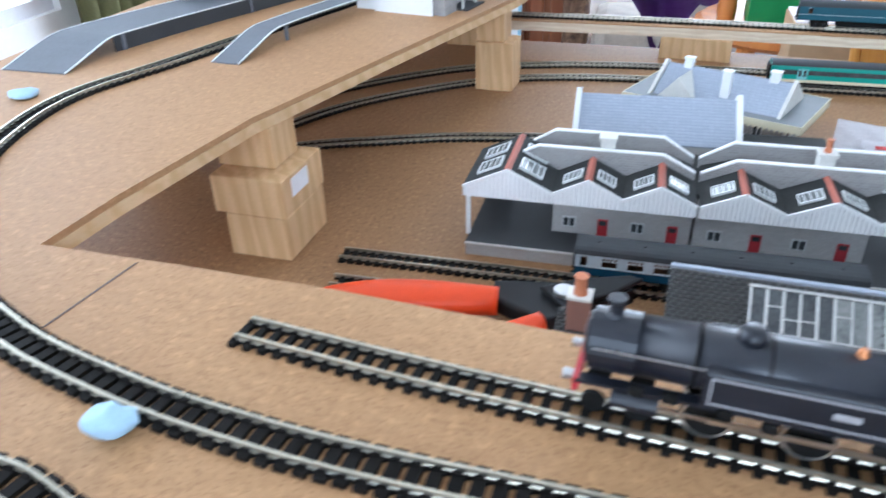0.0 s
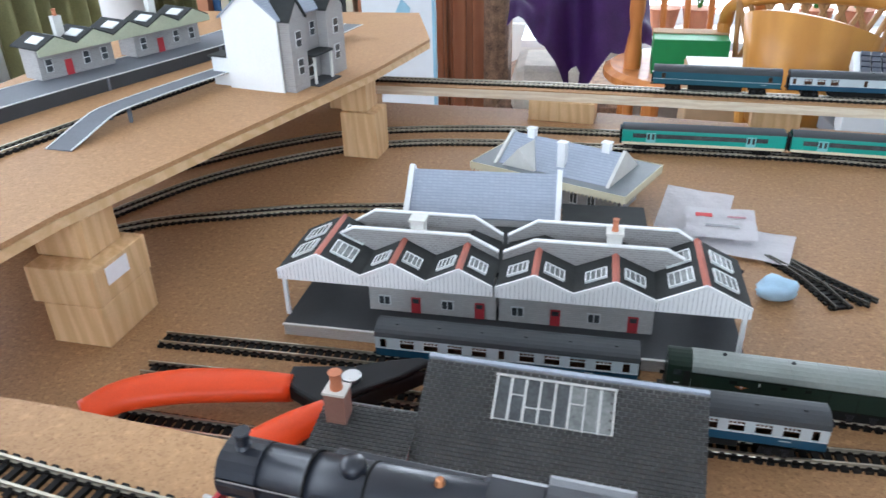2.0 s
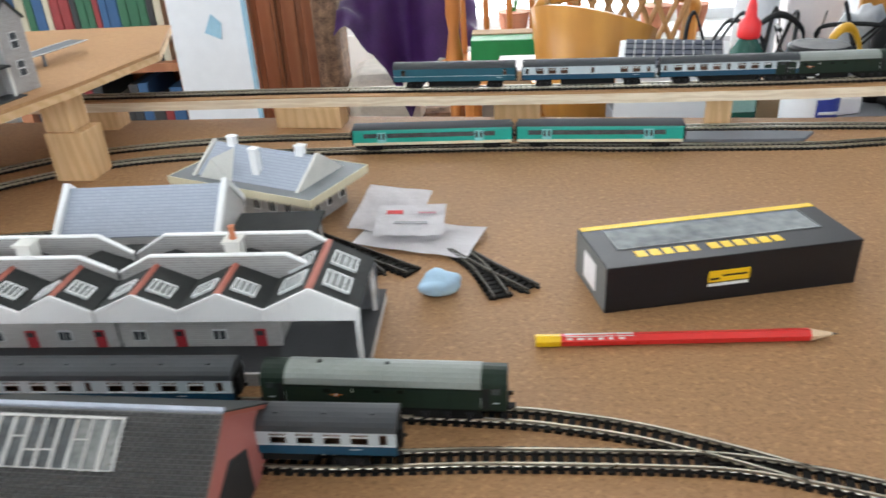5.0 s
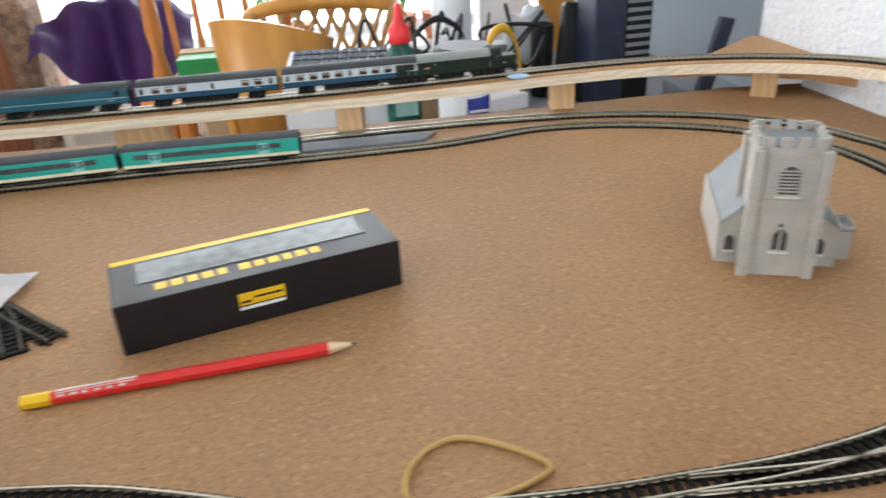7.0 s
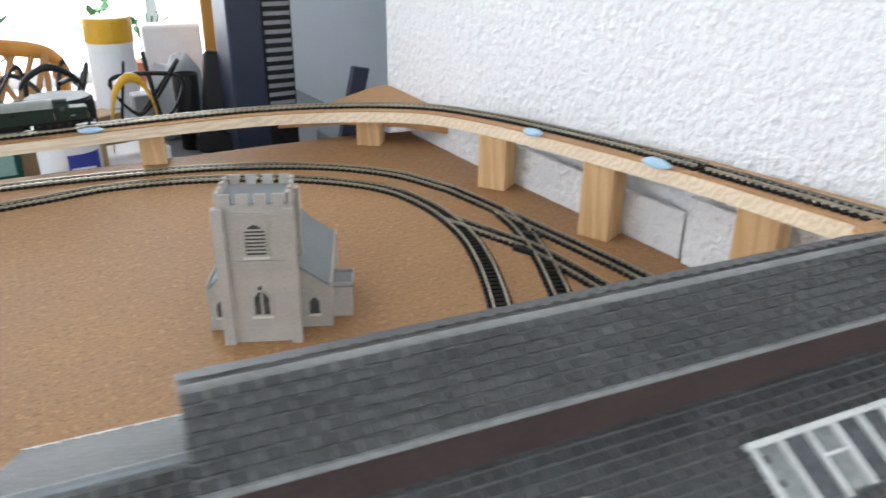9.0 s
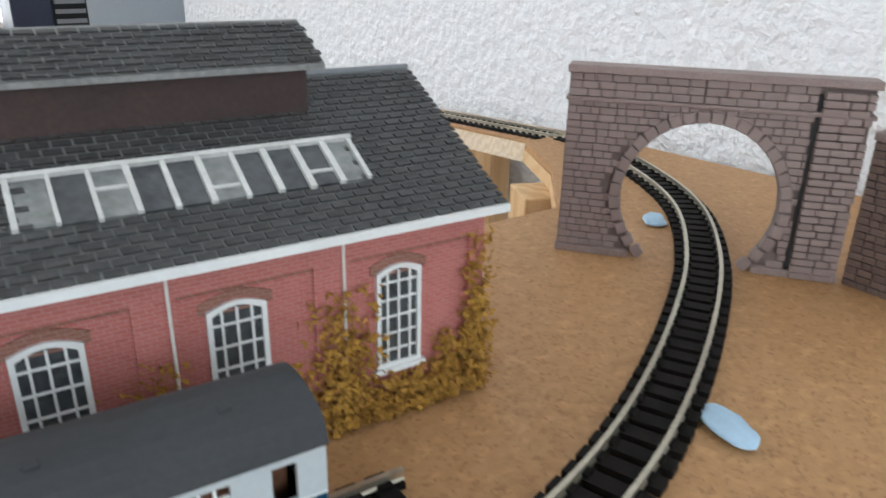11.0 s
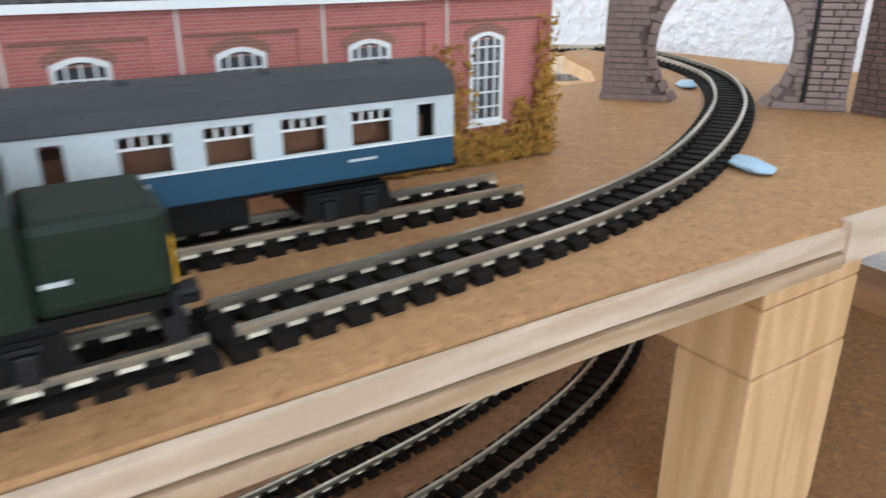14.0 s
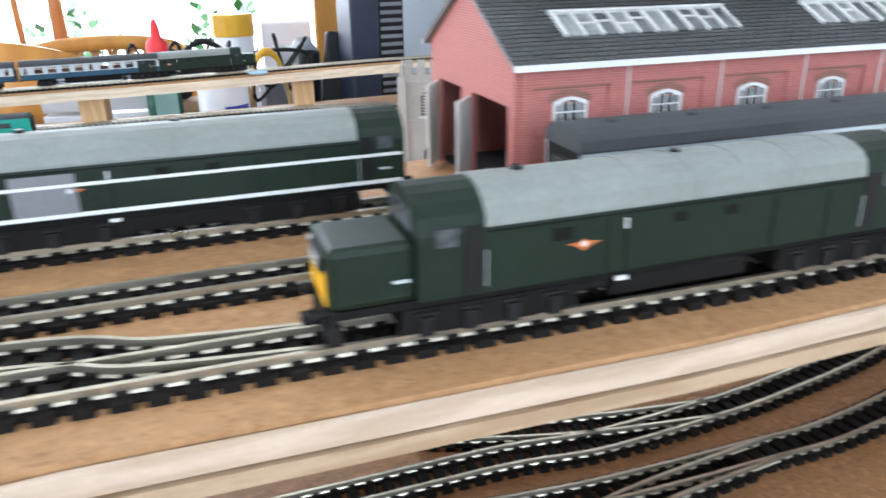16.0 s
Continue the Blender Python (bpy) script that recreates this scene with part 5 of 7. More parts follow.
    me2 = me.copy()
    me2.materials.clear()
    me2.materials.append(M["block_dark"])
    row = 0
    while row * h < h0:
        z, x = (row + .5) * h, 0.0
        lim = Lw if z < h1 else .004 + (Lw - .004) * (h0 - z) / (h0 - h1)
        while x < lim - .001:
            w = min(rnd.choice((.0028, .0036, .0044)), lim - x)
            if w > .001:
                shared("stone_block", me2, wing, Matrix.Translation((x + w / 2, .0005, z)) @ Matrix.Diagonal((w - .00028, .0012, h - .00025, 1)))
            x += w
        row += 1
    part("coping", prism([(0, h0), (.004, h0), (Lw, h1), (Lw, h1 + .0022), (.0045, h0 + .0022), (0, h0 + .0022)], -.0012, .006, "y", bevel=.0003), "block", wing, "sloping stone coping")
    return t


portal()


def church():
    t = thing("church", pose(.2275, .3025, 0, 0, 0, -26.6), "grey stone card church with a square crenellated tower", "church")
    tw, td, th = .0375, .034, .084
    part("tower", box(0, tw, 0, td, 0, th), "church", t)
    for x, y in ((0, 0), (tw, 0), (0, td), (tw, td)):
        part("buttress", prism([(x - .003, y - .003), (x + .003, y - .003), (x + .003, y + .003), (x - .003, y + .003)], 0, th * .98, "z"), "church", t)
    part("string_course", box(-.0012, tw + .0012, -.0012, td + .0012, .050, .0515), "church", t)
    part("string_course", box(-.0012, tw + .0012, -.0012, td + .0012, .078, .0795), "church", t)
    for k in range(4):
        for s in (0, 1):
            x = (k + .5) * tw / 4
            part("merlon", box(x - .0030, x + .0030, s * td - .0010, s * td + .0010, th, th + .0062), "church", t)
            y = (k + .5) * td / 4
            part("merlon", box(s * tw - .0010, s * tw + .0010, y - .0027, y + .0027, th, th + .0062), "church", t)
    part("tower_roof", box(.001, tw - .001, .001, td - .001, th, th + .0006), "lead", t)
    for x0, x1, z0, z1, k in ((.0135, .0245, .055, .073, 7), (.0150, .0235, .018, .0325, 2)):
        o, i = arched(x0 - .001, x1 + .001, z0 - .001, z1 + .001, .004), arched(x0, x1, z0, z1, .004)
        w = part("window", ring(o, i, -.0010, .0004, "y"), "church", t, "pointed stone window surround")
        part("pane", prism(i, -.0003, .0, "y"), "pane", w)
        if k > 3:
            for q in range(k):
                z = z0 + (z1 - z0 - .003) * (q + .7) / k
                part("louvre", box(x0 + .0003, x1 - .0003, -.0009, -.0002, z, z + .0009), "church", w)
        else:
            part("mullion", box((x0 + x1) / 2 - .0005, (x0 + x1) / 2 + .0005, -.0009, -.0002, z0, z1 - .001), "church", w)
        part("window_sill", box(x0 - .0015, x1 + .0015, -.0016, 0, z0 - .0022, z0 - .001), "offwhite", w)
    part("oculus", rod((tw / 2, -.0006, .0345), (tw / 2, .0, .0345), .0012), "pane", t)
    # nave and aisles
    part("nave", prism([(.002, 0), (tw - .002, 0), (tw - .002, .040), (tw / 2, .056), (.002, .040)], td, .100, "y"), "church", t)
    for s in (-1, 1):
        e = tw / 2 + s * (tw / 2 + .0015)
        part("nave_roof", prism([(e, .0385), (tw / 2, .0572), (tw / 2, .0585), (e, .0398)], td, .101, "y"), "lead", t, "grey leaded nave roof")
    for x0, x1 in ((-.0134, -.0002), (tw + .0002, .0564)):
        inn, out = (x1, x0) if x0 < 0 else (x0, x1)
        part("aisle", prism([(x0, 0), (x1, 0), (x1, .040 if x0 < 0 else .0265), (x0, .0265 if x0 < 0 else .040)], .0155, .096, "y"), "church", t)
        part("aisle_roof", prism([(out, .0268), (inn, .0403), (inn, .0415), (out, .0280)], .0150, .097, "y"), "lead", t, "grey leaded aisle roof")
        part("aisle_parapet", box(min(out, out + (.001 if out > 0 else -.001)), max(out, out + (.001 if out > 0 else -.001)), .0150, .097, 0, .0295), "church", t)
        c = (x0 + x1) / 2
        w = part("aisle_window", prism(arched(c - .0028, c + .0028, .009, .0195, .003), .0148, .0156, "y"), "pane", t, "dark pointed window")
        part("window_sill", box(c - .0036, c + .0036, .0142, .0156, .0075, .0088), "offwhite", w)
    part("porch", box(.0566, .0690, .0270, .046, 0, .020), "church", t)
    part("porch_roof", box(.0562, .0696, .0264, .0466, .020, .0212), "lead", t)
    part("porch_parapet", ring([(.0562, .0262), (.0698, .0262), (.0698, .0468), (.0562, .0468)], [(.0570, .0270), (.069, .0270), (.069, .046), (.0570, .046)], .0212, .0232, "z"), "church", t)
    part("ground_apron", box(-.0138, .0566, .0152, .098, 0, .0005), "church", t)
    return t


church()


def terminus():
    t = thing("station_terminus", pose(-.577, .2885, 0, 0, 0, -2.2), "grey stone terminus with white gabled canopies and dark roofs", "station")
    part("platform", box(.004, .290, -.010, .080, 0, .0078), "palestone", t)
    part("platform_top", box(.0035, .2905, -.0105, .0805, .0078, .0086), "asphalt", t, "dark asphalt platform surface")
    part("platform_edge", box(.0035, .2905, -.0112, -.0095, .0080, .0090), "offwhite", t)
    wx = ((.055, .1395), (.1415, .2375))
    for x0, x1 in wx:
        part("front_wall", box(x0, x1, .0165, .0185, .0086, .039), "palestone", t)
        part("hall_body", box(x0 + .001, x1 - .001, .0186, .070, .0086, .0395), "greystone", t)
        n = 4
        for k in range(n):
            x = x0 + (x1 - x0) * (k + .5) / n
            if k % 2:
                d = part("door", box(x - .0032, x + .0032, .0158, .0166, .0088, .0205), "reddoor", t, "red panelled door")
                part("door_light", box(x - .0022, x + .0022, .0155, .0159, .0165, .0196), "pane", d)
            else:
                w = part("window", box(x - .0042, x + .0042, .0157, .0166, .0135, .0205), "lining", t, "white sash window")
                for dx in (-.0019, .0019):
                    part("pane", box(x + dx - .0015, x + dx + .0015, .0154, .0158, .0142, .0198), "pane", w)
    bays = [(.000, .0555, 1), (.0555, .0975, 0), (.0975, .1395, 0), (.1410, .1880, 0), (.1880, .2360, 0), (.2360, .2890, 1)]
    for x0, x1, big in bays:
        c, ze, za = (x0 + x1) / 2, .0425, .0530 if not big else .0555
        y1 = .034 if not big else .058
        b = part("canopy_gable", prism([(x0 + .0002, ze - .0055), (x1 - .0002, ze - .0055), (x1 - .0002, ze), (c, za), (x0 + .0002, ze)], -.0012, 0, "y"), "white", t, "white boarded canopy gable")
        k = x0 + .0016
        while k < x1 - .001:
            zt = ze + (za - ze) * (1 - abs(k - c) / ((x1 - x0) / 2)) - .0006
            part("board_groove", box(k - .00012, k + .00012, -.00135, -.0011, ze - .0052, zt), "print_grey", b)
            k += .0026
        for s, xe in ((-1, x0), (1, x1)):
            part("canopy_roof", prism([(xe, ze), (c, za), (c, za + .0012), (xe, ze + .0012)], 0, y1, "y"), "darkslate", t, "dark slated canopy slope")
            L = math.hypot(c - xe, za - ze)
            ang = math.atan2(za - ze, abs(c - xe))
            base = Matrix.Translation((xe, 0, ze + .0012)) @ Matrix.Rotation(-ang if s < 0 else ang + math.pi, 4, "Y")
            if s > 0:
                base = Matrix.Translation((xe, 0, ze + .0012)) @ Matrix(((-1, 0, 0, 0), (0, 1, 0, 0), (0, 0, 1, 0), (0, 0, 0, 1))) @ Matrix.Rotation(-ang, 4, "Y")
            for yy in ((.007, .019),) if not big else ((.008, .024), (.032, .047)):
                skylight(t, base, L * .28, L * .80, yy[0], yy[1], 3, th=.0008)
            part("verge", prism([(xe, ze + .0004), (c, za + .0004), (c, za + .0018), (xe, ze + .0018)], -.0016, -.0002, "y"), "white", t)
        part("ridge_cap", prism([(c - .0022, za + .0006), (c, za + .0022), (c + .0022, za + .0006), (c, za)], -.0004, y1, "y"), "ridge", t, "red ridge tiles")
    # curved parapet walls behind the canopies
    for x0, x1, y, h in ((.022, .1385, .034, .0590), (.1415, .262, .034, .0590), (.030, .1385, .058, .0610), (.1415, .270, .058, .0610)):
        e = .020
        pts = [(x0, .040), (x1, .040), (x1, .049), (x1 - e, h), (x0 + e, h), (x0, .049)]
        p = part("parapet_wall", prism(pts, y, y + .0018, "y"), "greystone", t, "grey stone parapet with white coping")
        cop = [(x0, .049), (x0 + e, h), (x1 - e, h), (x1, .049), (x1, .0500), (x1 - e + .0004, h + .0010), (x0 + e - .0004, h + .0010), (x0, .0500)]
        part("coping", prism(cop, y - .0006, y + .0026, "y"), "white", p)
    for x0, x1 in ((.058, .0990), (.100, .138), (.1425, .190), (.191, .236)):
        c = (x0 + x1) / 2
        part("rear_roof", prism([(x0, .0445), (c, .0520), (x1, .0445), (x1, .0432), (x0, .0432)], .036, .058, "y"), "darkslate", t, "dark slated rear roof")
    part("flat_roof", box(.056, .2365, .0186, .070, .0396, .0430), "darkslate", t)
    for x in (.0845, .2105):
        ch = part("chimney_stack", box(x - .0045, x + .0045, .0365, .0455, .046, .0655), "offwhite", t, "pale chimney stack")
        part("chimney_cap", box(x - .0055, x + .0055, .0355, .0465, .0655, .0671), "offwhite", ch)
        if x > .1:
            part("chimney_pot", lathe([(.0022, 0), (.0018, .003), (.0018, .0075), (.0022, .008)], 12), "terracotta", ch, m=pose(x, .041, .0671))
    for x, y in ((.003, .001), (.003, .054), (.2865, .001), (.2865, .054)):
        part("canopy_post", box(x - .0012, x + .0012, y, y + .0024, .0086, .041), "white", t)
    for x in (.014, .277):
        part("end_screen", box(x - .012, x + .012, .056, .0575, .0086, .041), "greyplastic", t)
    return t


terminus()


def goods_shed():
    """Brick shed with a slate roof, a roof light and a lower lean-to with a chimney."""
    t = thing("goods_shed", pose(-.4585, .1865, 0, 0, 0, -5.3), "brick goods shed with grey slate roof and a roof light", "shed")
    L, W, R, H = .1295, .042, .0610, .0310
    part("wall", box(.003, L - .003, -W + .002, W - .002, 0, H), "redbrick", t)
    for x in (.003, L - .0045):
        part("gable", prism([(-W + .002, H), (W - .002, H), (0, R - .0012)], x, x + .0015, "x"), "redbrick", t)
    # no hole is cut: a dark sheet paints the doorway's inner shade
    part("gable_opening_shade", prism([(-.016, .002), (.016, .002), (.016, .026), (0, .034), (-.016, .026)], L - .003, L - .0024, "x"), "joint_and_shade", t, "dark sheet standing in for the shaded doorway in the gable")
    part("barge_board", prism([(-W, H - .003), (0, R - .003), (W, H - .003), (W, H), (0, R), (-W, H)], L - .0022, L - .0006, "x"), "ridge", t)
    mm, run = slope(-W - .002, H - .001, 0, R)
    part("roof_board", prism([(-W - .002, H - .002), (0, R - .001), (0, R), (-W - .002, H - .001)], 0, L, "x"), "slate_edge", t)
    slates(t, L, run, mm, .0037, .0020, lambda x, y: y > run * .42, "slate_pale", skip=lambda x, y: .0360 < x < .0885 and .0288 < y < .0487)
    s = shed_light(t, mm, .0350, .0895, .0280, .0495, 5, 7, .0011, True)
    part("roof_back", prism([(W + .002, H - .002), (0, R - .001), (0, R), (W + .002, H - .001)], 0, L, "x"), "darkslate", t)
    part("ridge", box(0, L, -.0014, .0014, R - .0006, R + .0010, bevel=.0004), "blueslate", t, "pale blue ridge strip")
    lt = thing("lean_to", pose(-.5095, .1445, 0, 0, 0, -5.3), "small slate-roofed lean-to beside the goods shed", "shed")
    part("wall", box(.001, .0465, -.012, .024, 0, .034), "redbrick", lt)
    m2, r2 = slope(-.014, .0335, .026, .0425)
    part("roof_board", prism([(-.014, .0325), (.026, .0415), (.026, .0425), (-.014, .0335)], 0, .0475, "x"), "slate_edge", lt)
    slates(lt, .0475, r2, m2, .0037, .0020, lambda x, y: True, "slate_pale")
    st = part("chimney_stack", box(.0050, .0150, .012, .021, .036, .0565), "brownbrick", lt, "red brick chimney stack")
    part("chimney_cap", box(.0045, .0155, .0115, .0215, .0565, .0578), "offwhite", st)
    part("chimney_pot", lathe([(.0031, 0), (.0027, .004), (.0027, .0080), (.0034, .0092), (.0022, .0093)], 14), "terracotta", st, m=pose(.010, .0165, .0578))
    return t


goods_shed()


def grey_shed():
    t = thing("train_shed", pose(-.515, .394, 0, 0, 0, 0), "pale grey shed with blue-grey roof and white gable copings", "shed")
    L, z0, z1 = .114, .036, .0605
    part("wall", box(.002, L - .002, .001, .060, 0, .0365), "palestone", t)
    part("roof", prism([(0, z0), (.032, z1), (.062, z0), (.062, z0 - .001), (.032, z1 - .0012), (0, z0 - .001)], .001, L - .001, "x"), "blueslate", t)
    for x in (-.002, L - .002):
        part("gable_coping", prism([(-.002, z0 - .004), (.032, z1 - .001), (.064, z0 - .004), (.064, z0 + .002), (.032, z1 + .004), (-.002, z0 + .002)], x, x + .004, "x"), "white", t, "white gable coping")
        part("gable", prism([(.001, 0), (.061, 0), (.061, z0), (.032, z1 - .001), (.001, z0)], x + .0008, x + .0030, "x"), "palestone", t)
    part("flat_canopy", box(.004, .180, -.018, -.0005, .0285, .0300), "darkslate", t, "flat dark canopy roof")
    part("flat_canopy", box(L + .003, .180, -.0004, .046, .0285, .0300), "darkslate", t, "flat dark canopy roof")
    for x in (.008, .06, .12, .176):
        part("canopy_post", box(x - .001, x + .001, -.016, -.014, 0, .0285), "offwhite", t)
    for y in (.02, .04):
        part("canopy_post", box(.175, .177, y, y + .002, 0, .0285), "offwhite", t)
    return t


grey_shed()


def branch_station():
    t = thing("branch_station", pose(-.4815, .5185, 0, 0, 0, -26), "grey stone station with a wide canopy and grey hipped roof", "station")
    L, D = .148, .082
    part("wall", box(.022, L - .016, .016, D - .012, 0, .030), "greystone", t)
    part("canopy", prism([(0, 0), (L, 0), (L, D), (0, D)], .0300, .0318, "z"), "lead", t, "flat grey canopy")
    v = bmesh.new()
    for x0, x1, y0, y1 in ((0, L, -.0004, .0002), (0, L, D - .0002, D + .0004), (-.0004, .0002, 0, D), (L - .0002, L + .0004, 0, D)):
        box(x0, x1, y0, y1, .0262, .0322, v)
    part("valance", v, "cream", t, "cream toothed valance")
    for k in range(36):
        x = (k + .5) * L / 36
        part("valance_tooth", prism([(x - .0015, .0264), (x + .0015, .0264), (x, .0240)], -.0004, .0002, "y"), "cream", t)
    for k in range(20):
        y = (k + .5) * D / 20
        part("valance_tooth", prism([(y - .0015, .0264), (y + .0015, .0264), (y, .0240)], L - .0002, L + .0004, "x"), "cream", t)
    for k in range(6):
        x = .030 + k * .0165
        w = part("window", box(x - .0036, x + .0036, .0150, .0162, .008, .022), "lining", t, "white sash window")
        for dx in (-.0017, .0017):
            part("pane", box(x + dx - .0013, x + dx + .0013, .0146, .0151, .009, .021), "pane", w)
    for k in range(3):
        y = .026 + k * .018
        w = part("window", box(L - .0162, L - .0150, y - .0036, y + .0036, .008, .022), "lining", t, "white sash window")
        part("pane", box(L - .0151, L - .0146, y - .0028, y + .0028, .009, .021), "pane", w)
    rf = [(.012, .0318), (D - .012, .0318), (D / 2, .0520)]
    part("roof", prism(rf, .022, L - .020, "x"), "blueslate", t, "blue-grey slate roof")
    for x in (.0185, L - .0215):
        part("gable", prism([(.009, .0316), (D - .009, .0316), (D / 2, .0545)], x, x + .003, "x"), "offwhite", t, "pale gable wall")
    part("cross_gable", prism([(.028, .0318), (.060, .0318), (.044, .0500)], .009, D / 2, "y"), "offwhite", t)
    for x, y in ((.040, D / 2), (.080, .022), (.112, D / 2)):
        c = part("chimney_stack", box(x - .0035, x + .0035, y - .003, y + .003, .034, .0580), "white", t, "white chimney stack")
        part("chimney_cap", box(x - .0042, x + .0042, y - .0037, y + .0037, .0580, .0592), "white", c)
    return t


branch_station()


def sash(t, x, y, z, w, h, axis="x"):
    a = box(x - w, x + w, y - .0004, y, z, z + h) if axis == "x" else box(x - .0004, x, y - w, y + w, z, z + h)
    f = part("window", a, "lining", t, "white sash window")
    for dz in (.04, .54):
        b = box(x - w * .8, x + w * .8, y - .0007, y - .0003, z + h * dz, z + h * (dz + .42)) if axis == "x" else box(x - .0007, x - .0003, y - w * .8, y + w * .8, z + h * dz, z + h * (dz + .42))
        part("pane", b, "pane", f)


def town_house():
    t = thing("town_house", pose(-.648, .513, DZ, 0, 0, 76), "grey stone model house with slate roofs and a blank white end", "house")
    W, E, R = .058, .064, .086
    part("main_wall", box(.0012, .095, 0, W, 0, E), "greystone", t)
    part("end_wall", prism([(0, 0), (W, 0), (W, E), (W / 2, R), (0, E)], 0, .0012, "x"), "white", t, "blank white card end wall")
    part("roof", prism([(-.003, E - .002), (W / 2, R), (W + .003, E - .002), (W + .003, E - .0005), (W / 2, R + .0016), (-.003, E - .0005)], -.002, .097, "x"), "blueslate", t, "blue-grey slate roof")
    part("far_end", prism([(0, E), (W, E), (W / 2, R)], .0938, .095, "x"), "greystone", t)
    for x0, x1, h in ((.004, .028, .062), (.064, .094, .062)):
        part("bay", box(x0, x1, -.010, 0, 0, h), "greystone", t, "projecting stone bay")
        c = (x0 + x1) / 2
        part("bay_gable", prism([(x0, h), (x1, h), (c, h + .016)], -.010, .012, "y"), "greystone", t)
        part("bay_roof", prism([(x0 - .002, h - .001), (c, h + .0165), (x1 + .002, h - .001), (x1 + .002, h + .001), (c, h + .0185), (x0 - .002, h + .001)], -.012, .014, "y"), "darkslate", t, "dark slate gable roof")
        for z in (.014, .038):
            sash(t, c, -.010, z, .0045, .014)
    for x in (.038, .054):
        sash(t, x, 0, .040, .004, .013)
    part("porch_roof", box(.030, .062, -.016, 0, .026, .028), "darkslate", t, "dark porch roof")
    for x in (.032, .060):
        part("porch_post", box(x - .001, x + .001, -.015, -.013, 0, .026), "offwhite", t)
    sash(t, .046, 0, .004, .005, .020)
    part("forecourt", box(.028, .066, -.020, 0, 0, .0012), "asphalt", t)
    annex = part("annex", box(.005, .045, W, W + .022, 0, .026), "white", t, "white annex with glazed roof")
    part("annex_roof", box(.003, .047, W - .001, W + .024, .026, .0275), "darkslate", annex)
    return t


town_house()


def platform_strip(pts, w, h, label):
    line = spline([(x, y, 0) for x, y in pts], .01)
    t = thing("platform_ramp", pose(0, 0, DZ), label, "platform", "card platforms on the deck")
    fr = frames(line)
    n = len(fr)
    bm = bmesh.new()
    rows = []
    for i, (p, d, s) in enumerate(fr):
        k = min(1.0, i * .01 / .055)
        z = .0008 + (h - .0008) * k
        rows.append([bm.verts.new(p + s * u + Vector((0, 0, v))) for u, v in ((-w, z - .0008), (w, z - .0008), (w, z), (-w, z))])
    for a, b in zip(rows, rows[1:]):
        for k in range(4):
            bm.faces.new((a[k], a[(k + 1) % 4], b[(k + 1) % 4], b[k]))
    bm.faces.new(rows[0][::-1])
    bm.faces.new(rows[-1])
    part("platform_top", bm, "platgrey", t)
    for i in range(7, n, 14):
        p, d, s = fr[i]
        for e in (-1, 1):
            c = p + s * (w - .001) * e
            part("trestle", box(c.x - .0012, c.x + .0012, c.y - .0012, c.y + .0012, 0, h - .0008), "platgrey", t)
    for e in (-1, 1):
        part("white_edge", sweep([p + s * (w - .0005) * e + Vector((0, 0, min(1.0, i * .01 / .055) * (h - .0008) + .0008)) for i, (p, d, s) in enumerate(fr)], [(-.0006, -.0004), (.0006, -.0004), (.0006, .0003), (-.0006, .0003)]), "lining", t, "white platform edge")
    return t


M["platgrey"] = mat("grey_platform", (0.16, 0.17, 0.19), 0.7, 0, 0.12, 40, 500, 0.08)
platform_strip([(-.763, .355), (-.755, .42), (-.735, .49), (-.705, .575), (-.67, .67), (-.65, .76)], .0115, .0125, "grey card platform with a sloping end on the deck")
platform_strip([(-.890, .315), (-.885, .38), (-.860, .46), (-.822, .56), (-.785, .66), (-.76, .76)], .027, .0125, "wide grey card platform with a sloping end on the deck")


def deck_station():
    t = thing("platform_station", pose(-.868, .490, DZ + .0125, 0, 0, 66), "grey stone platform station with pale green canopy gables", "station")
    M["sage"] = mat("sage_card", (0.46, 0.50, 0.36), 0.7)
    for x0, x1 in ((0, .075), (.100, .180)):
        part("wall", box(x0, x1, -.002, .024, 0, .027), "greystone", t)
        for k in range(4):
            x = x0 + (x1 - x0) * (k + .5) / 4
            if k == 1:
                part("door", box(x - .0035, x + .0035, -.0026, -.0020, 0, .014), "reddoor", t, "red door")
            else:
                sash(t, x, -.002, .006, .0035, .012)
    for k in range(5):
        x0, x1 = -.006 + k * .038, .032 + k * .038
        c = (x0 + x1) / 2
        part("canopy_gable", prism([(x0, .0240), (x1, .0240), (x1, .029), (c, .038), (x0, .029)], -.018, -.0165, "y"), "sage", t, "pale green canopy gable")
        for xe in (x0, x1):
            part("canopy_roof", prism([(xe, .029), (c, .038), (c, .0394), (xe, .0304)], -.0165, .026, "y"), "darkslate", t)
            dx = (c - xe)
            part("roof_light", prism([(xe + dx * .3, .0304 + .009 * .3), (xe + dx * .75, .0304 + .009 * .75), (xe + dx * .75, .0312 + .009 * .75), (xe + dx * .3, .0312 + .009 * .3)], -.008, .010, "y"), "lining", t)
    for x in (.036, .138):
        c = part("chimney_stack", box(x - .004, x + .004, .012, .018, .03, .050), "offwhite", t)
        part("chimney_pot", lathe([(.0018, 0), (.0016, .005), (.002, .006)], 10), "terracotta", c, m=pose(x, .015, .050))
    return t


deck_station()
side_line = spline([(x, y, DZ) for x, y in ((-.862, .372), (-.836, .452), (-.798, .552), (-.763, .650), (-.742, .745))], .01)
tagged(part("retaining_wall", sweep(side_line, [(-.0008, 0), (.0008, 0), (.0008, .0112), (-.0008, .0112)]), "asphalt"), "dark card retaining wall under the wide deck platform", "wall")

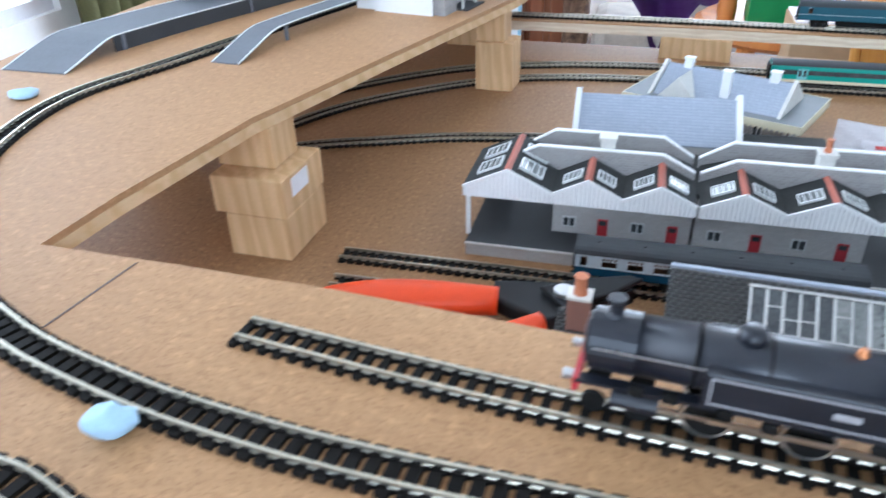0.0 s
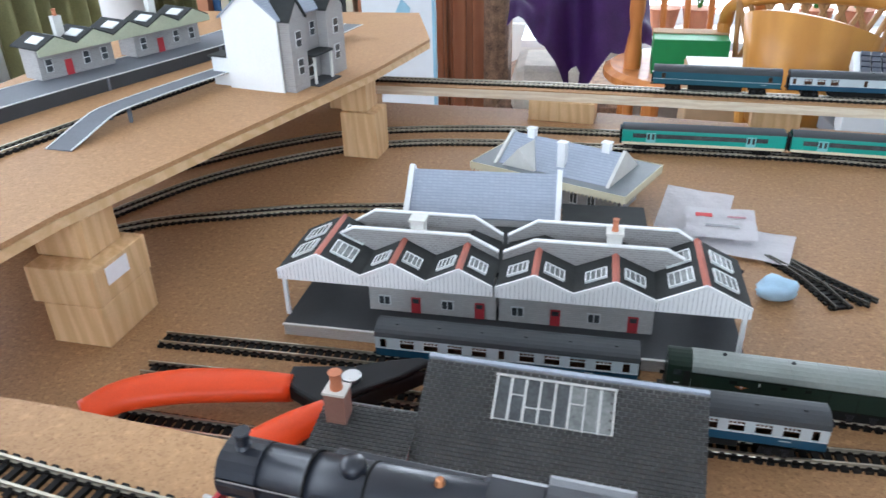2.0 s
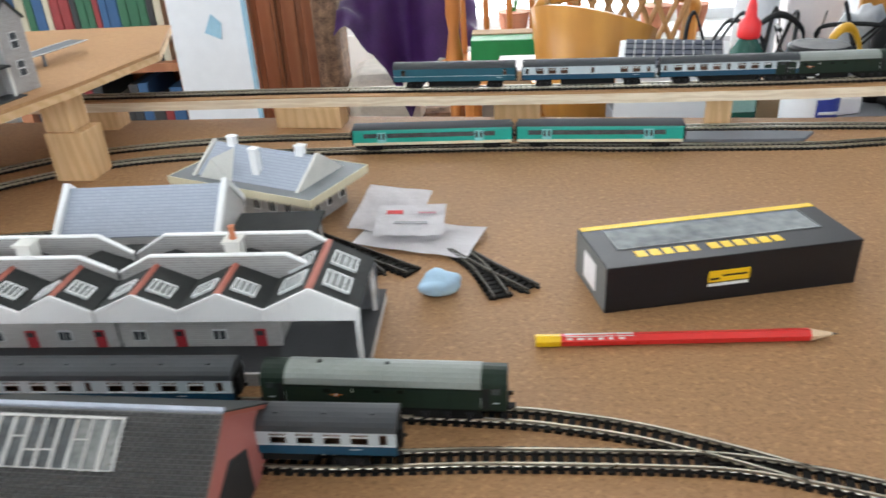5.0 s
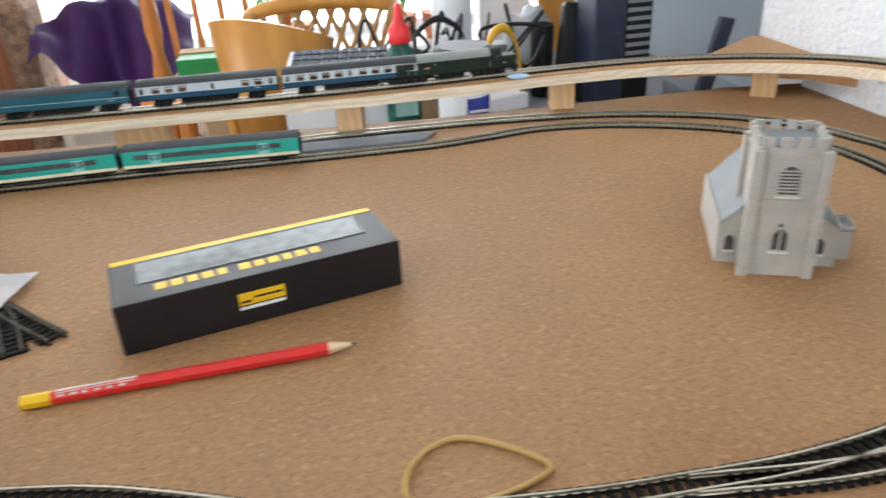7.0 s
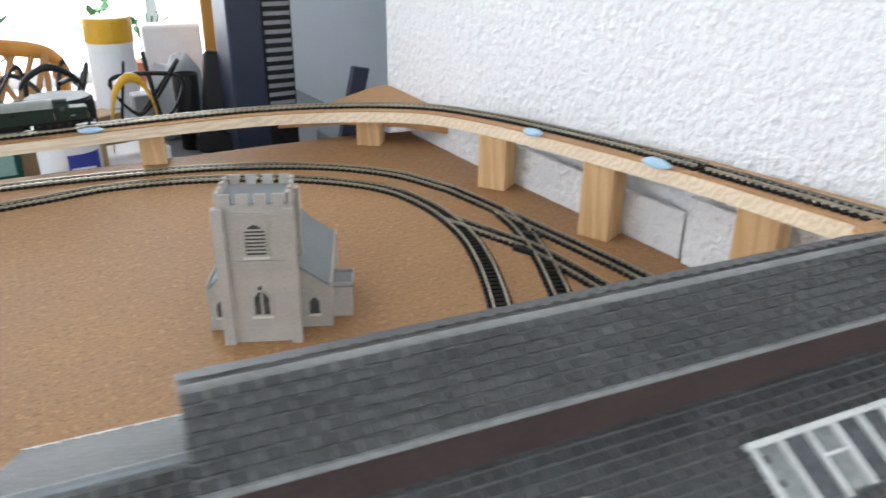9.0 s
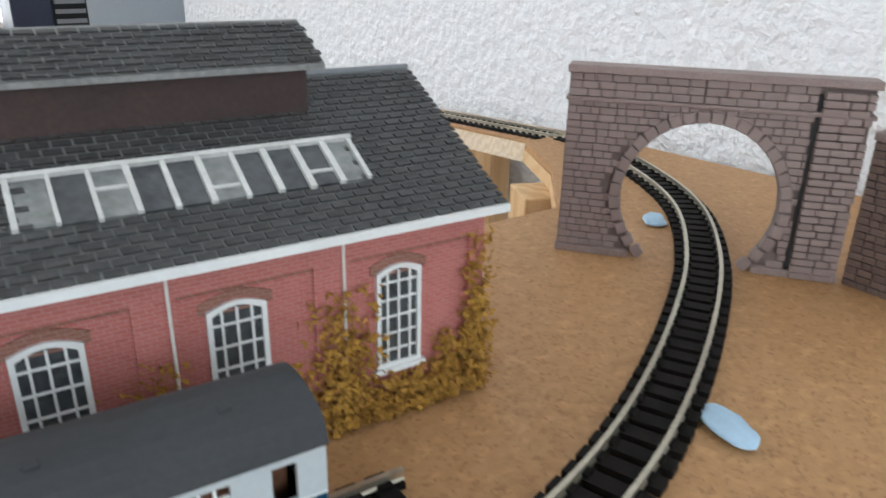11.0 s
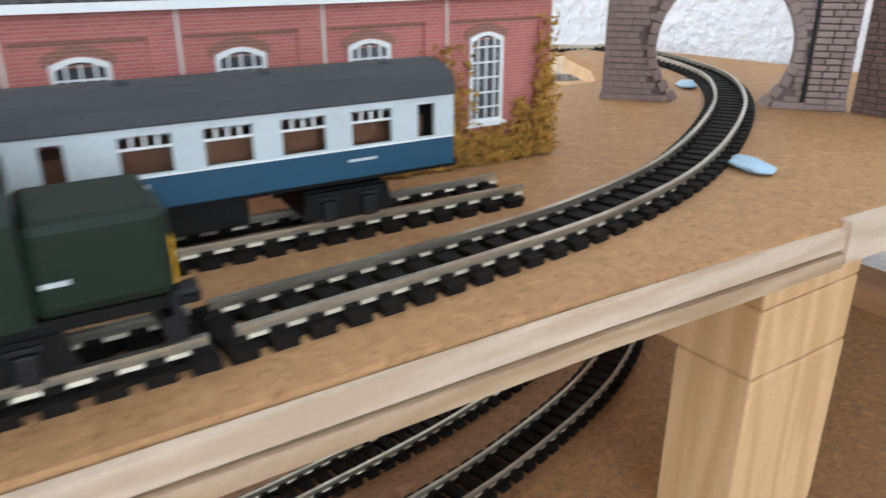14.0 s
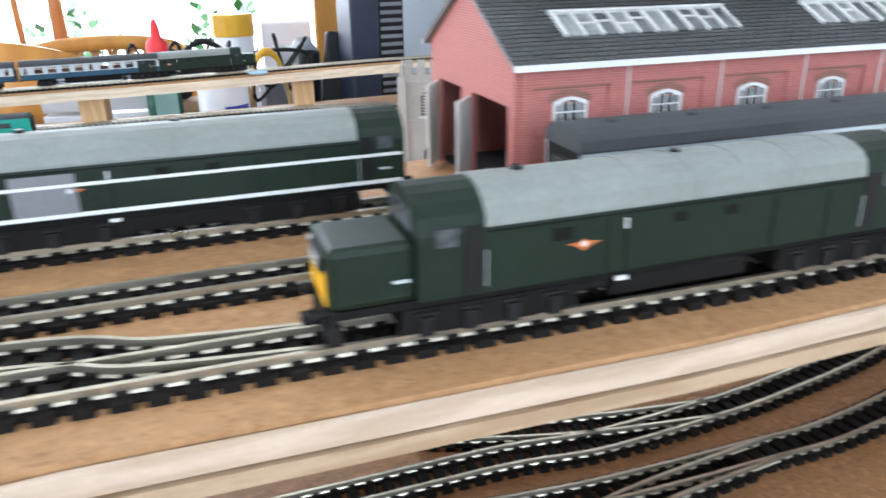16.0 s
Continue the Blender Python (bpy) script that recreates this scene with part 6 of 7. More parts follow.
# grey hard-standing between the far tracks
hs = part("hard_standing", prism([(-.030, .642), (-.025, .668), (.085, .656), (.117, .650), (.100, .630), (.060, .632)], 0, .0035, bevel=.0006), "platgrey")
tagged(hs, "grey card hard standing between the far tracks", "platform")


# ---- loose things on the baseboard ----
def carton():
    t = thing("model_carton", pose(-.1455, .333, 0, 0, 0, 9.6), "long black carton with yellow print and a clear top window", "box")
    L, D, H = .1685, .0575, .0318
    part("carton_body", box(0, L, 0, D, 0, H, bevel=.0006), "boxblack", t)
    part("carton_end", box(-.0004, .0002, .0006, D - .0006, .0006, H - .0006), "boxgrey", t, "grey end flap")
    part("end_label", box(-.0008, -.0003, .018, .040, .006, .025), "paper", t, "white end label")
    part("yellow_edge", box(.001, L - .001, D - .0052, D + .0003, H - .0004, H + .0003), "boxyellow", t, "yellow rear edge")
    part("window_tray", box(.0155, L - .016, .0225, D - .0075, H - .0002, H + .0002), "traygrey", t, "grey tray under clear film")
    part("window_rim", ring([(.0145, .0215), (L - .015, .0215), (L - .015, D - .0065), (.0145, D - .0065)], [(.0155, .0225), (L - .016, .0225), (L - .016, D - .0075), (.0155, D - .0075)], H, H + .0005, "z"), "boxgrey", t)
    x = .0235
    for k, w in enumerate((.0082, .0080, .0074, .0080, .0066, .004, .0080, .0074, .0080, .0066, .0080, .0074)):
        if k != 5:
            part("print_bar", box(x, x + w - .0012, .0100, .0180, H - .0001, H + .00015), "boxyellow", t)
        x += w + .0010
    part("badge", box(.0665, .0940, -.0002, .0002, .0135, .0215), "boxyellow", t, "yellow badge")
    part("badge_bar", box(.0755, .0925, -.00035, .0, .0170, .0183), "boxblack", t)
    part("badge_bar", box(.0675, .0740, -.00035, .0, .0150, .0165), "boxblack", t)
    part("badge_strip", box(.0665, .0935, -.0002, .0002, .0105, .0125), "lining", t, "white strip under the badge")


M["traygrey"] = mat("vacuum_tray", (0.10, 0.115, 0.12), 0.14, 0, 0.25, 10, 120, 0.05, second=(0.26, 0.28, 0.28), spec=0.7)
carton()


def pencil():
    t = thing("pencil", pose(-.1915, .3005, .0037, 0, 0, -.6), "red pencil with yellow end and white pattern, sharpened", "pencil")
    r = .0037

    def hexrod(x0, x1, r0, r1, m, name, label=""):
        return part(name, rod((x0, 0, 0), (x1, 0, 0), r0, r1, 6), m, t, label)
    hexrod(0, .0145, r * 1.02, r * 1.02, "boxyellow", "end_dip", "yellow dipped end")
    hexrod(.0145, .157, r, r, "pencilred", "barrel", "glossy red barrel")
    rnd = random.Random(5)
    for k in range(9):
        x = .017 + k * .0042
        part("pattern_patch", box(x, x + rnd.uniform(.003, .006), -.0019, .0017, r * .866 - .0001, r * .866 + .00012), "offwhite", t)
    for k in range(6):
        x = .018 + k * .006
        part("pattern_patch", box(x, x + rnd.uniform(.002, .004), -.0012, .0012, -.0001, .00012), "offwhite", t, m=Matrix.Rotation(radians(60), 4, "X") @ Matrix.Translation((0, 0, r * .866)))
    hexrod(.157, .1695, r, .0010, "pencilwood", "sharpened_cone")
    hexrod(.1695, .1725, .0010, .0002, "graphite", "lead_point")


pencil()


def packet(name, m, w, d, label, red=True):
    bm = bmesh.new()
    n = 14
    g = [[bm.verts.new((w * (i / n - .5), d * (j / n - .5), .0012 + .0012 * noise.noise(Vector((i * .30 + w * 90, j * .30, 1.7))) + .0004 * math.sin(i * .5))) for j in range(n + 1)] for i in range(n + 1)]
    for i in range(n):
        for j in range(n):
            bm.faces.new((g[i][j], g[i + 1][j], g[i + 1][j + 1], g[i][j + 1]))
    bmesh.ops.solidify(bm, geom=bm.faces[:], thickness=-.0005)
    t = thing(name, m, label, "packet", "paper packets")
    part("sheet", bm, "paper", t)
    if red:
        part("red_bar", box(-w * .36, -w * .12, d * .16, d * .27, .0018, .0024), "print_red", t, "red printed bar")
        part("pink_bar", box(w * .10, w * .36, d * .18, d * .22, .0018, .0024), "print_pink", t)
        part("grey_bar", box(-w * .22, w * .26, -d * .16, -d * .09, .0018, .0024), "print_grey", t, "grey printed line")
    return t


M["print_pink"] = mat("pink_print", (0.6, 0.3, 0.33), 0.6)
packet("paper_packet", pose(-.266, .445, .0024, 1, 0, -19), .092, .050, "crumpled white paper packet with red print, lying flat", False)
packet("paper_packet", pose(-.290, .476, .0120, 17, 2, -16), .054, .054, "white paper packet leaning on the pile", False)
packet("paper_packet", pose(-.273, .4525, .0130, 13, 0, -4), .053, .038, "white paper packet with a red printed bar")

line = spline([(.0, .207, .0014), (.014, .2095, .0014), (.031, .200, .0014), (.048, .180, .0014), (.030, .1715, .0014), (.006, .170, .0014), (-.014, .178, .0014), (-.013, .194, .0014), (-.002, .206, .0014)], .0015)
tagged(part("rubber_band", tube(line, .0014, 8, close=True), "cord", None, "", True), "tan rubber band lying in a loop on the board", "rubber band")


def cutters():
    t = thing("side_cutters", pose(0, 0, 0), "orange-handled side cutters lying open on the tracks", "pliers")

    def grip(pts, w, h):
        ln = spline(pts, .004)
        bm = bmesh.new()
        fr = frames(ln)
        rows = []
        n = len(fr)
        for i, (p, d, s) in enumerate(fr):
            k = i / (n - 1)
            ww = w * (.45 + .75 * math.sin(math.pi * min(1, .12 + k * .8)) ** .7)
            rows.append([bm.verts.new(p + s * ww * math.cos(a * .6283) + Vector((0, 0, h * math.sin(a * .6283)))) for a in range(10)])
        for a, b in zip(rows, rows[1:]):
            for q in range(10):
                bm.faces.new((a[q], a[(q + 1) % 10], b[(q + 1) % 10], b[q]))
        bm.faces.new(rows[0][::-1])
        bm.faces.new(rows[-1])
        return part("handle_grip", bm, "orange", t, "soft orange handle grip", True)
    grip([(-.648, .173, .013), (-.634, .188, .015), (-.608, .1985, .016), (-.578, .204, .016), (-.541, .2065, .016)], .0098, .0085)
    grip([(-.562, .134, .012), (-.547, .157, .014), (-.531, .176, .015), (-.517, .190, .015)], .0085, .0085)
    part("jaw", prism([(-.545, .205), (-.515, .188), (-.500, .200), (-.470, .226), (-.478, .230), (-.520, .222), (-.546, .222)], .010, .020, bevel=.002), "black", t, "black steel jaw")
    part("jaw", prism([(-.520, .214), (-.505, .196), (-.480, .216), (-.466, .232), (-.474, .234), (-.500, .226)], .0205, .024, bevel=.0015), "black", t, "black steel jaw")
    part("pivot", rod((-.507, .209, .022), (-.507, .209, .0265), .0055, n=18), "steel", t, "round steel pivot")


cutters()

# ---- the room beyond the layout ----
M["paleblue"] = mat("pale_blue", (0.30, 0.50, 0.62), 0.5)
M["yellowlid"] = mat("yellow_lid", (0.60, 0.33, 0.02), 0.35)
wt = thing("work_table", pose(0, 0, FLOOR_Z), "cluttered work table behind the layout", "table")
part("table_top", box(.0, .70, .80, 1.40, .66, .685, bevel=.003), "greyplastic", wt)
for x in (.04, .66):
    for y in (.85, 1.35):
        part("leg", box(x - .02, x + .02, y - .02, y + .02, 0, .66), "greyplastic", wt)
TZ = FLOOR_Z + .685


def bottle():
    t = thing("glue_bottle", pose(.136, .905, TZ), "green squeeze bottle with a red nozzle cap", "bottle")
    b = lathe([(.021, 0), (.0235, .006), (.0235, .105), (.021, .122), (.012, .136), (.010, .140)], 24)
    for v in b.verts:
        v.co.y *= .72
    part("bottle_body", b, "bottlegreen", t, smooth=True)
    part("bottle_label", box(-.015, .015, -.0176, -.0160, .045, .105), "labelgreen", t, "pale green label")
    part("cap", lathe([(.0135, .138), (.0145, .141), (.0138, .156), (.0075, .164), (.0055, .178), (.0028, .187)], 18), "capred", t, smooth=True)


M["labelgreen"] = mat("label_green", (0.25, 0.42, 0.38), 0.4)
bottle()
tub = thing("white_tub", pose(.208, .862, TZ), "white plastic tub with black lid and blue label", "tub")
part("tub_body", lathe([(.032, 0), (.034, .003), (.034, .108), (.033, .112)], 28), "tubwhite", tub, smooth=True)
part("lid", lathe([(.0358, .110), (.0362, .112), (.0362, .133), (.033, .136)], 28), "black", tub)
lb = prism([(.0345 * math.cos(radians(-100 + k * 11)), .0345 * math.sin(radians(-100 + k * 11))) for k in range(7)] + [(.0338 * math.cos(radians(-34 - k * 11)), .0338 * math.sin(radians(-34 - k * 11))) for k in range(7)], .02, .075)
part("label", lb, "labelblue", tub, "blue printed label")
for k in range(4):
    part("label_bar", box(-.003, .022, -.0362, -.0340, .030 + k * .009, .033 + k * .009), "tubwhite", tub)

M["greypale"] = mat("pale_grey_plastic", (0.32, 0.33, 0.34), 0.5, 0, 0.1)
kbx = part("shoe_box", box(-.075, .075, -.05, .05, 0, .062, bevel=.002), "tubwhite", None, "", False, pose(.066, .99, TZ, 0, 0, -14))
tagged(kbx, "low white box under the keyboard", "box")
kb = thing("keyboard", pose(.066, .985, TZ + .070, 16, 0, -14), "grey keyboard propped on a white box", "keyboard")
part("case", box(-.075, .075, -.045, .045, .008, .034, bevel=.003), "tubwhite", kb)
for r in range(5):
    for c in range(10):
        part("key", box(-.066 + c * .0132, -.0545 + c * .0132, -.036 + r * .015, -.024 + r * .015, .034, .039), "navy", kb)

hs2 = thing("handset", pose(.420, 1.02, TZ, -10, 8, -10), "black telephone handset standing in its cradle", "telephone")
part("cradle", box(-.03, .03, -.03, .03, 0, .03, bevel=.005), "black", hs2)
part("handset_body", box(-.022, .022, -.010, .012, .024, .148, bevel=.007), "black", hs2)
mon = thing("computer_tower", pose(.480, .975, TZ), "dark computer case with a vented front, seen side-on", "computer")
part("case_side", box(-.045, .004, -.02, .045, 0, .40, bevel=.003), "navy", mon)
part("vent_panel", box(.004, .050, -.015, .06, 0, .40, bevel=.004), "black", mon)
for k in range(26):
    part("vent_slat", box(.008, .046, -.0175, -.0145, .05 + k * .0125, .0555 + k * .0125), "greyplastic", mon)
spk = part("leaning_panel", box(-.016, .016, -.004, .004, 0, .140, bevel=.002), "navy", None, "", False, pose(.556, .868, TZ, 6, 12, 20))
tagged(spk, "dark flat panel leaning on the wall", "panel")
pot = thing("paint_tub", pose(.362, 1.48, FLOOR_Z), "white tub with a yellow lid standing beyond the table", "tub")
part("tub_body", lathe([(.04, .52), (.042, .53), (.042, .795), (.041, .80)], 24), "tubwhite", pot)
part("lid", lathe([(.044, .795), (.0445, .80), (.0445, .835), (.042, .84)], 24), "yellowlid", pot)
part("stool_top", box(-.12, .2, -.1, .12, .50, .52, bevel=.003), "oak", pot)
for x in (-.1, .18):
    for y in (-.08, .1):
        part("stool_leg", rod((x, y, 0), (x, y, .50), .014), "oak", pot)
pk = part("white_parcel", box(-.055, .055, -.03, .03, 0, .30, bevel=.006), "paper", None, "", False, pose(.480, 1.50, FLOOR_Z + .5201, 0, 0, -6))
tagged(pk, "tall white paper parcel on the stool", "parcel")
for x, y, z, w, d, h, rz, m_, n_, lab in ((.30, 1.02, TZ, .09, .06, .025, 12, "paper", "paper_pad", "pile of white papers on the table"), (.33, .90, TZ, .05, .04, .020, -20, "paper", "small_box", "small white box on the table"),
                               (.27, 1.12, TZ, .07, .05, .055, 30, "cardboard", "small_box", "brown cardboard box on the table"), (.36, 1.14, TZ, .06, .04, .075, 0, "greyplastic", "gadget", "grey plastic gadget on the table"),
                               (.06, .90, TZ, .07, .05, .022, -12, "navy", "gadget", "dark gadget on the table"), (.15, 1.15, TZ, .08, .05, .060, 15, "labelblue", "small_box", "blue box on the table"), (.60, .92, TZ, .08, .10, .03, 0, "greyplastic", "gadget", "grey box on the table"),
                               (.39, .88, TZ, .06, .05, .03, 25, "black", "gadget", "black gadget on the table"), (.30, .845, TZ, .035, .03, .035, 10, "leaf", "gadget", "small green plastic gadget on the table")):
    tagged(part(n_, box(-w / 2, w / 2, -d / 2, d / 2, 0, h, bevel=.003), m_, None, "", False, pose(x, y, z, 0, 0, rz)), lab, "clutter", "clutter on the table")
rnd = random.Random(9)
for k in range(3):
    c = Vector((.16 + k * .09, 1.06, TZ + .03))
    pts = [(c.x + rnd.uniform(-.05, .05), c.y + rnd.uniform(-.05, .05), TZ + .012 + .13 * abs(math.sin(i * 1.3 + k))) for i in range(8)]
    tagged(part("cable", tube(spline(pts, .006), .0035, 6), "black", None, "", True), "black cable curled on the table", "cable", "cables on the table")


wbd = part("wooden_board", box(-.036, .036, -.009, .009, 0, .95, bevel=.003), "oak", None, "", False, pose(.545, 1.345, FLOOR_Z, -2, 0, -6))
tagged(wbd, "orange-brown wooden board standing on the floor", "board")
dpl = part("dark_folder", box(-.026, .026, -.006, .006, 0, .112, bevel=.002), "navy", None, "", False, pose(.535, 1.205, TZ, -6, 6, -8))
tagged(dpl, "dark folder standing upright on the table", "folder")
cup = thing("black_cup", pose(.395, 1.06, TZ), "black plastic cup on the table", "cup")
part("cup_body", lathe([(.014, 0), (.016, .002), (.019, .112), (.0175, .114), (.016, .100)], 20), "black", cup, smooth=True)
hp = thing("headphones", pose(.213, 1.005, TZ), "black headphones resting on a small box", "headphones")
part("band", tube(spline([(-.038, 0, .095), (-.034, 0, .125), (0, 0, .146), (.034, 0, .125), (.038, 0, .095)], .006), .005, 8), "black", hp, smooth=True)
for s in (-1, 1):
    part("ear_cup", lathe([(.004, -.012), (.022, -.011), (.024, 0), (.020, .010), (.004, .012)], 18), "black", hp, m=pose(s * .036, 0, .085, 0, 90, 0), smooth=True)
hb2 = part("small_box", box(-.05, .05, -.025, .025, 0, .061, bevel=.002), "cardboard", None, "", False, pose(.213, 1.005, TZ))
tagged(hb2, "small brown box under the headphones", "box")
ball = blob("grey_cloth_bag", .40, 1.135, TZ, .040, .035, .135, "crumpled grey cloth bag on the table", 20, "bag")
ball.data.materials.clear()
ball.data.materials.append(M["greypale"])
strap = part("yellow_strap", tube(spline([(.272, 1.0, TZ + .002), (.282, 1.0, TZ + .09), (.300, 1.005, TZ + .121), (.322, 1.01, TZ + .118), (.338, 1.01, TZ + .08), (.342, 1.01, TZ + .002)], .006), .007, 8), "yellowlid", None, "", True)
tagged(strap, "bowed yellow strap standing on the table", "strap")


def oak_chair():
    t = thing("oak_chair", pose(-.022, 1.20, FLOOR_Z, 0, 0, -42), "honey-coloured wooden chair with a broad curved back rail", "chair")
    for s in (-1, 1):
        part("back_post", rod((s * .045, -.03, .44), (s * .062, -.05, .70), .012, .011, 12), "oak", t)
        part("front_leg", rod((s * .10, .19, 0), (s * .09, .18, .42), .013, .016, 12), "oak", t)
        part("back_leg", rod((s * .09, -.03, 0), (s * .08, -.02, .42), .013, .016, 12), "oak", t)
    part("seat", box(-.12, .12, -.06, .22, .42, .445, bevel=.01), "oak", t)
    bm = bmesh.new()
    rows = []
    for k in range(21):
        a = radians(175 + 190 * k / 20)
        o = Vector((math.cos(a), math.sin(a), 0)) * .007
        p = Vector((.094 * math.cos(a) + .012, .072 * math.sin(a), 0))
        w = math.sin(math.pi * k / 20)
        z0, z1 = .690 - .055 * w, .795 + .04 * w
        rows.append([bm.verts.new(p * .88 - o + Vector((0, 0, z0))), bm.verts.new(p * .88 + o + Vector((0, 0, z0))), bm.verts.new(p * 1.12 + o + Vector((0, 0, z1))), bm.verts.new(p * 1.12 - o + Vector((0, 0, z1)))])
    for a, b in zip(rows, rows[1:]):
        for q in range(4):
            bm.faces.new((a[q], a[(q + 1) % 4], b[(q + 1) % 4], b[q]))
    bm.faces.new(rows[0][::-1])
    bm.faces.new(rows[-1])
    part("back_rail", bm, "oak", t, "broad curved back rail", True)
    for x in (-.03, 0, .03):
        part("spindle", rod((x, -.04, .445), (x * 1.2, -.058, .71), .007, .006, 8), "oak", t)


oak_chair()


def cane_chair():
    t = thing("cane_chair", pose(.11, 1.62, FLOOR_Z, 0, 0, -8), "brown cane armchair with a lattice back", "chair")
    part("top_rail", tube(spline([(-.17, .06, .70), (-.15, 0, .765), (0, -.02, .785), (.15, 0, .765), (.17, .06, .70)], .02), .016, 10), "oak", t, smooth=True)
    part("lower_rail", tube(spline([(-.16, .02, .62), (0, -.015, .63), (.16, .02, .62)], .02), .012, 8), "oak", t, smooth=True)
    for k in range(9):
        x = -.14 + k * .035
        for s in (-1, 1):
            part("lattice_strip", rod((x, -.01, .63), (max(-.15, min(.15, x + s * .06)), -.015, .77), .006, n=6), "canelight", t)
    part("seat", box(-.19, .19, 0, .36, .38, .42, bevel=.015), "canelight", t)
    for x in (-.17, .17):
        for y in (.03, .33):
            part("leg", rod((x, y, 0), (x, y, .40), .016), "oak", t)
        part("back_post", rod((x * .95, .02, .40), (x, .05, .72), .014), "oak", t)


M["canelight"] = mat("cane", (0.40, 0.21, 0.08), 0.6, 0, 0.2, 40, 300, 0.3)
cane_chair()


def spindle_chair():
    t = thing("spindle_chair", pose(-.150, 1.66, FLOOR_Z, 0, 0, 10), "reddish wooden chair with turned back posts", "chair")
    for x in (-.095, .19):
        prof = [(.013, .40), (.019, .46), (.012, .50), (.018, .58), (.021, .64), (.012, .70), (.018, .74), (.014, .85), (.016, .92)]
        part("back_post", lathe(prof, 14), "mahogany2", t, m=pose(x, .03, 0), smooth=True)
    part("seat", lathe([(.19, .575), (.205, .585), (.205, .60), (.19, .61)], 28), "mahogany2", t, m=pose(.05, .04, 0))
    for x in (-.08, .18):
        for y in (-.08, .16):
            part("leg", rod((x, y, 0), (x * .9, y * .9, .58), .015, .02), "mahogany2", t)
    for k in range(4):
        part("spindle", rod((-.04 + k * .06, .2, .61), (-.04 + k * .06, .24, .92), .008), "mahogany2", t)


M["mahogany2"] = wood_mat("reddish_wood", (0.55, 0.21, 0.055), (0.38, 0.12, 0.03), 2, 14, 0.35)
spindle_chair()
gb = thing("green_box", pose(-.130, 1.66, FLOOR_Z + .6105, 0, 0, -4), "green cardboard box on the chair seat", "box")
part("box_body", box(-.078, .085, -.05, .06, 0, .078, bevel=.002), "gboxgreen", gb)
part("box_flap", box(-.078, .085, .01, .06, .0785, .081), "cardboard", gb)
wb = thing("parcel_box", pose(-.085, 1.46, FLOOR_Z, 0, 0, -3), "brown cardboard box with a white sheet on top", "box")
part("box_body", box(-.072, .078, -.06, .07, .30, .668, bevel=.003), "cardboard", wb)
part("sheet", box(-.069, .076, -.058, .068, .6685, .672), "paper", wb)
part("stool_top", box(-.1, .1, -.1, .1, .28, .2995), "oak", wb)
for x in (-.08, .08):
    for y in (-.08, .08):
        part("stool_leg", rod((x, y, 0), (x, y, .28), .012), "oak", wb)


def armchair():
    t = thing("armchair", pose(-.40, 2.06, FLOOR_Z), "armchair under a draped dark purple cloth", "armchair")
    part("seat", box(-.20, .19, -.14, .4, .0, .44, bevel=.03), "patterned", t, "dark floral seat")
    part("cushion", box(-.15, .06, -.160, .10, .40, .545, bevel=.035), "creamcloth", t, "cream cushion")
    bm = bmesh.new()
    nx, ny = 26, 22
    g = []
    for i in range(nx + 1):
        row = []
        for j in range(ny + 1):
            u, v = i / nx, j / ny
            x = -.16 + .37 * u
            y = .10 - .30 * (1 - v)
            top = .775 - .06 * (2 * u - 1) ** 2
            fall = max(0, (.55 - v) / .55)
            low = .665 - .20 * max(0.0, 1 - abs(u - .50) / .24) - .06 * u + .012 * math.sin(u * 14)
            z = top * (1 - fall) + low * fall + .022 * noise.noise(Vector((u * 6, v * 5, .3))) + .012 * math.sin(u * 21 + v * 4)
            row.append(bm.verts.new((x, y + .02 * math.sin(u * 17), z)))
        g.append(row)
    for i in range(nx):
        for j in range(ny):
            bm.faces.new((g[i][j], g[i + 1][j], g[i + 1][j + 1], g[i][j + 1]))
    bmesh.ops.solidify(bm, geom=bm.faces[:], thickness=.006)
    part("draped_cloth", bm, "purple", t, "draped dark purple satin cloth", True)
    part("side_drape", box(-.235, -.165, -.10, .10, .30, .80, bevel=.03), "patterned", t, "dark floral drape")


M["creamcloth"] = mat("cream_cloth", (0.62, 0.56, 0.48), 0.9, 0, 0.15, 25, 200, 0.3)
armchair()
cab = thing("wooden_cabinet", pose(-.745, 2.08, FLOOR_Z), "reddish wooden cabinet with arched panel doors", "cabinet")
part("cabinet_body", box(-.13, .125, 0, .4, 0, 1.5, bevel=.004), "mahogany", cab)
for x in (-.125, .0):
    d = part("door", box(x + .003, x + .119, -.02, 0, .06, 1.44, bevel=.003), "mahogany", cab)
    for q in (.25, .75):
        xx = x + .003 + .116 * q
        part("door_panel", box(xx - .021, xx + .021, -.030, -.019, .12, .82, bevel=.008), "mahogany", d, "raised arched panel")
    part("door_knob", lathe([(.004, 0), (.009, .012), (.004, .018)], 10), "steel", d, m=pose(x + .11 if x < 0 else x + .012, -.02, .75, 90, 0, 0))
wp = thing("white_board_panel", pose(-.790, 1.60, FLOOR_Z), "white board with blue edging standing on the floor", "board")
part("panel", box(-.085, .080, 0, .02, 0, 1.2), "tubwhite", wp)
part("edge", box(.080, .086, -.002, .022, 0, 1.2), "paleblue", wp, "pale blue edging")
part("blue_mark", prism([(-.01, .735), (.025, .72), (.03, .755), (.01, .775)], -.002, 0, "y"), "paleblue", wp)
bs = thing("bookcase", pose(-1.09, 1.66, FLOOR_Z), "brown bookcase packed with books", "bookcase")
for x in (-.22, .19):
    part("side_panel", box(x, x + .028, 0, .25, 0, 1.6), "mahogany", bs)
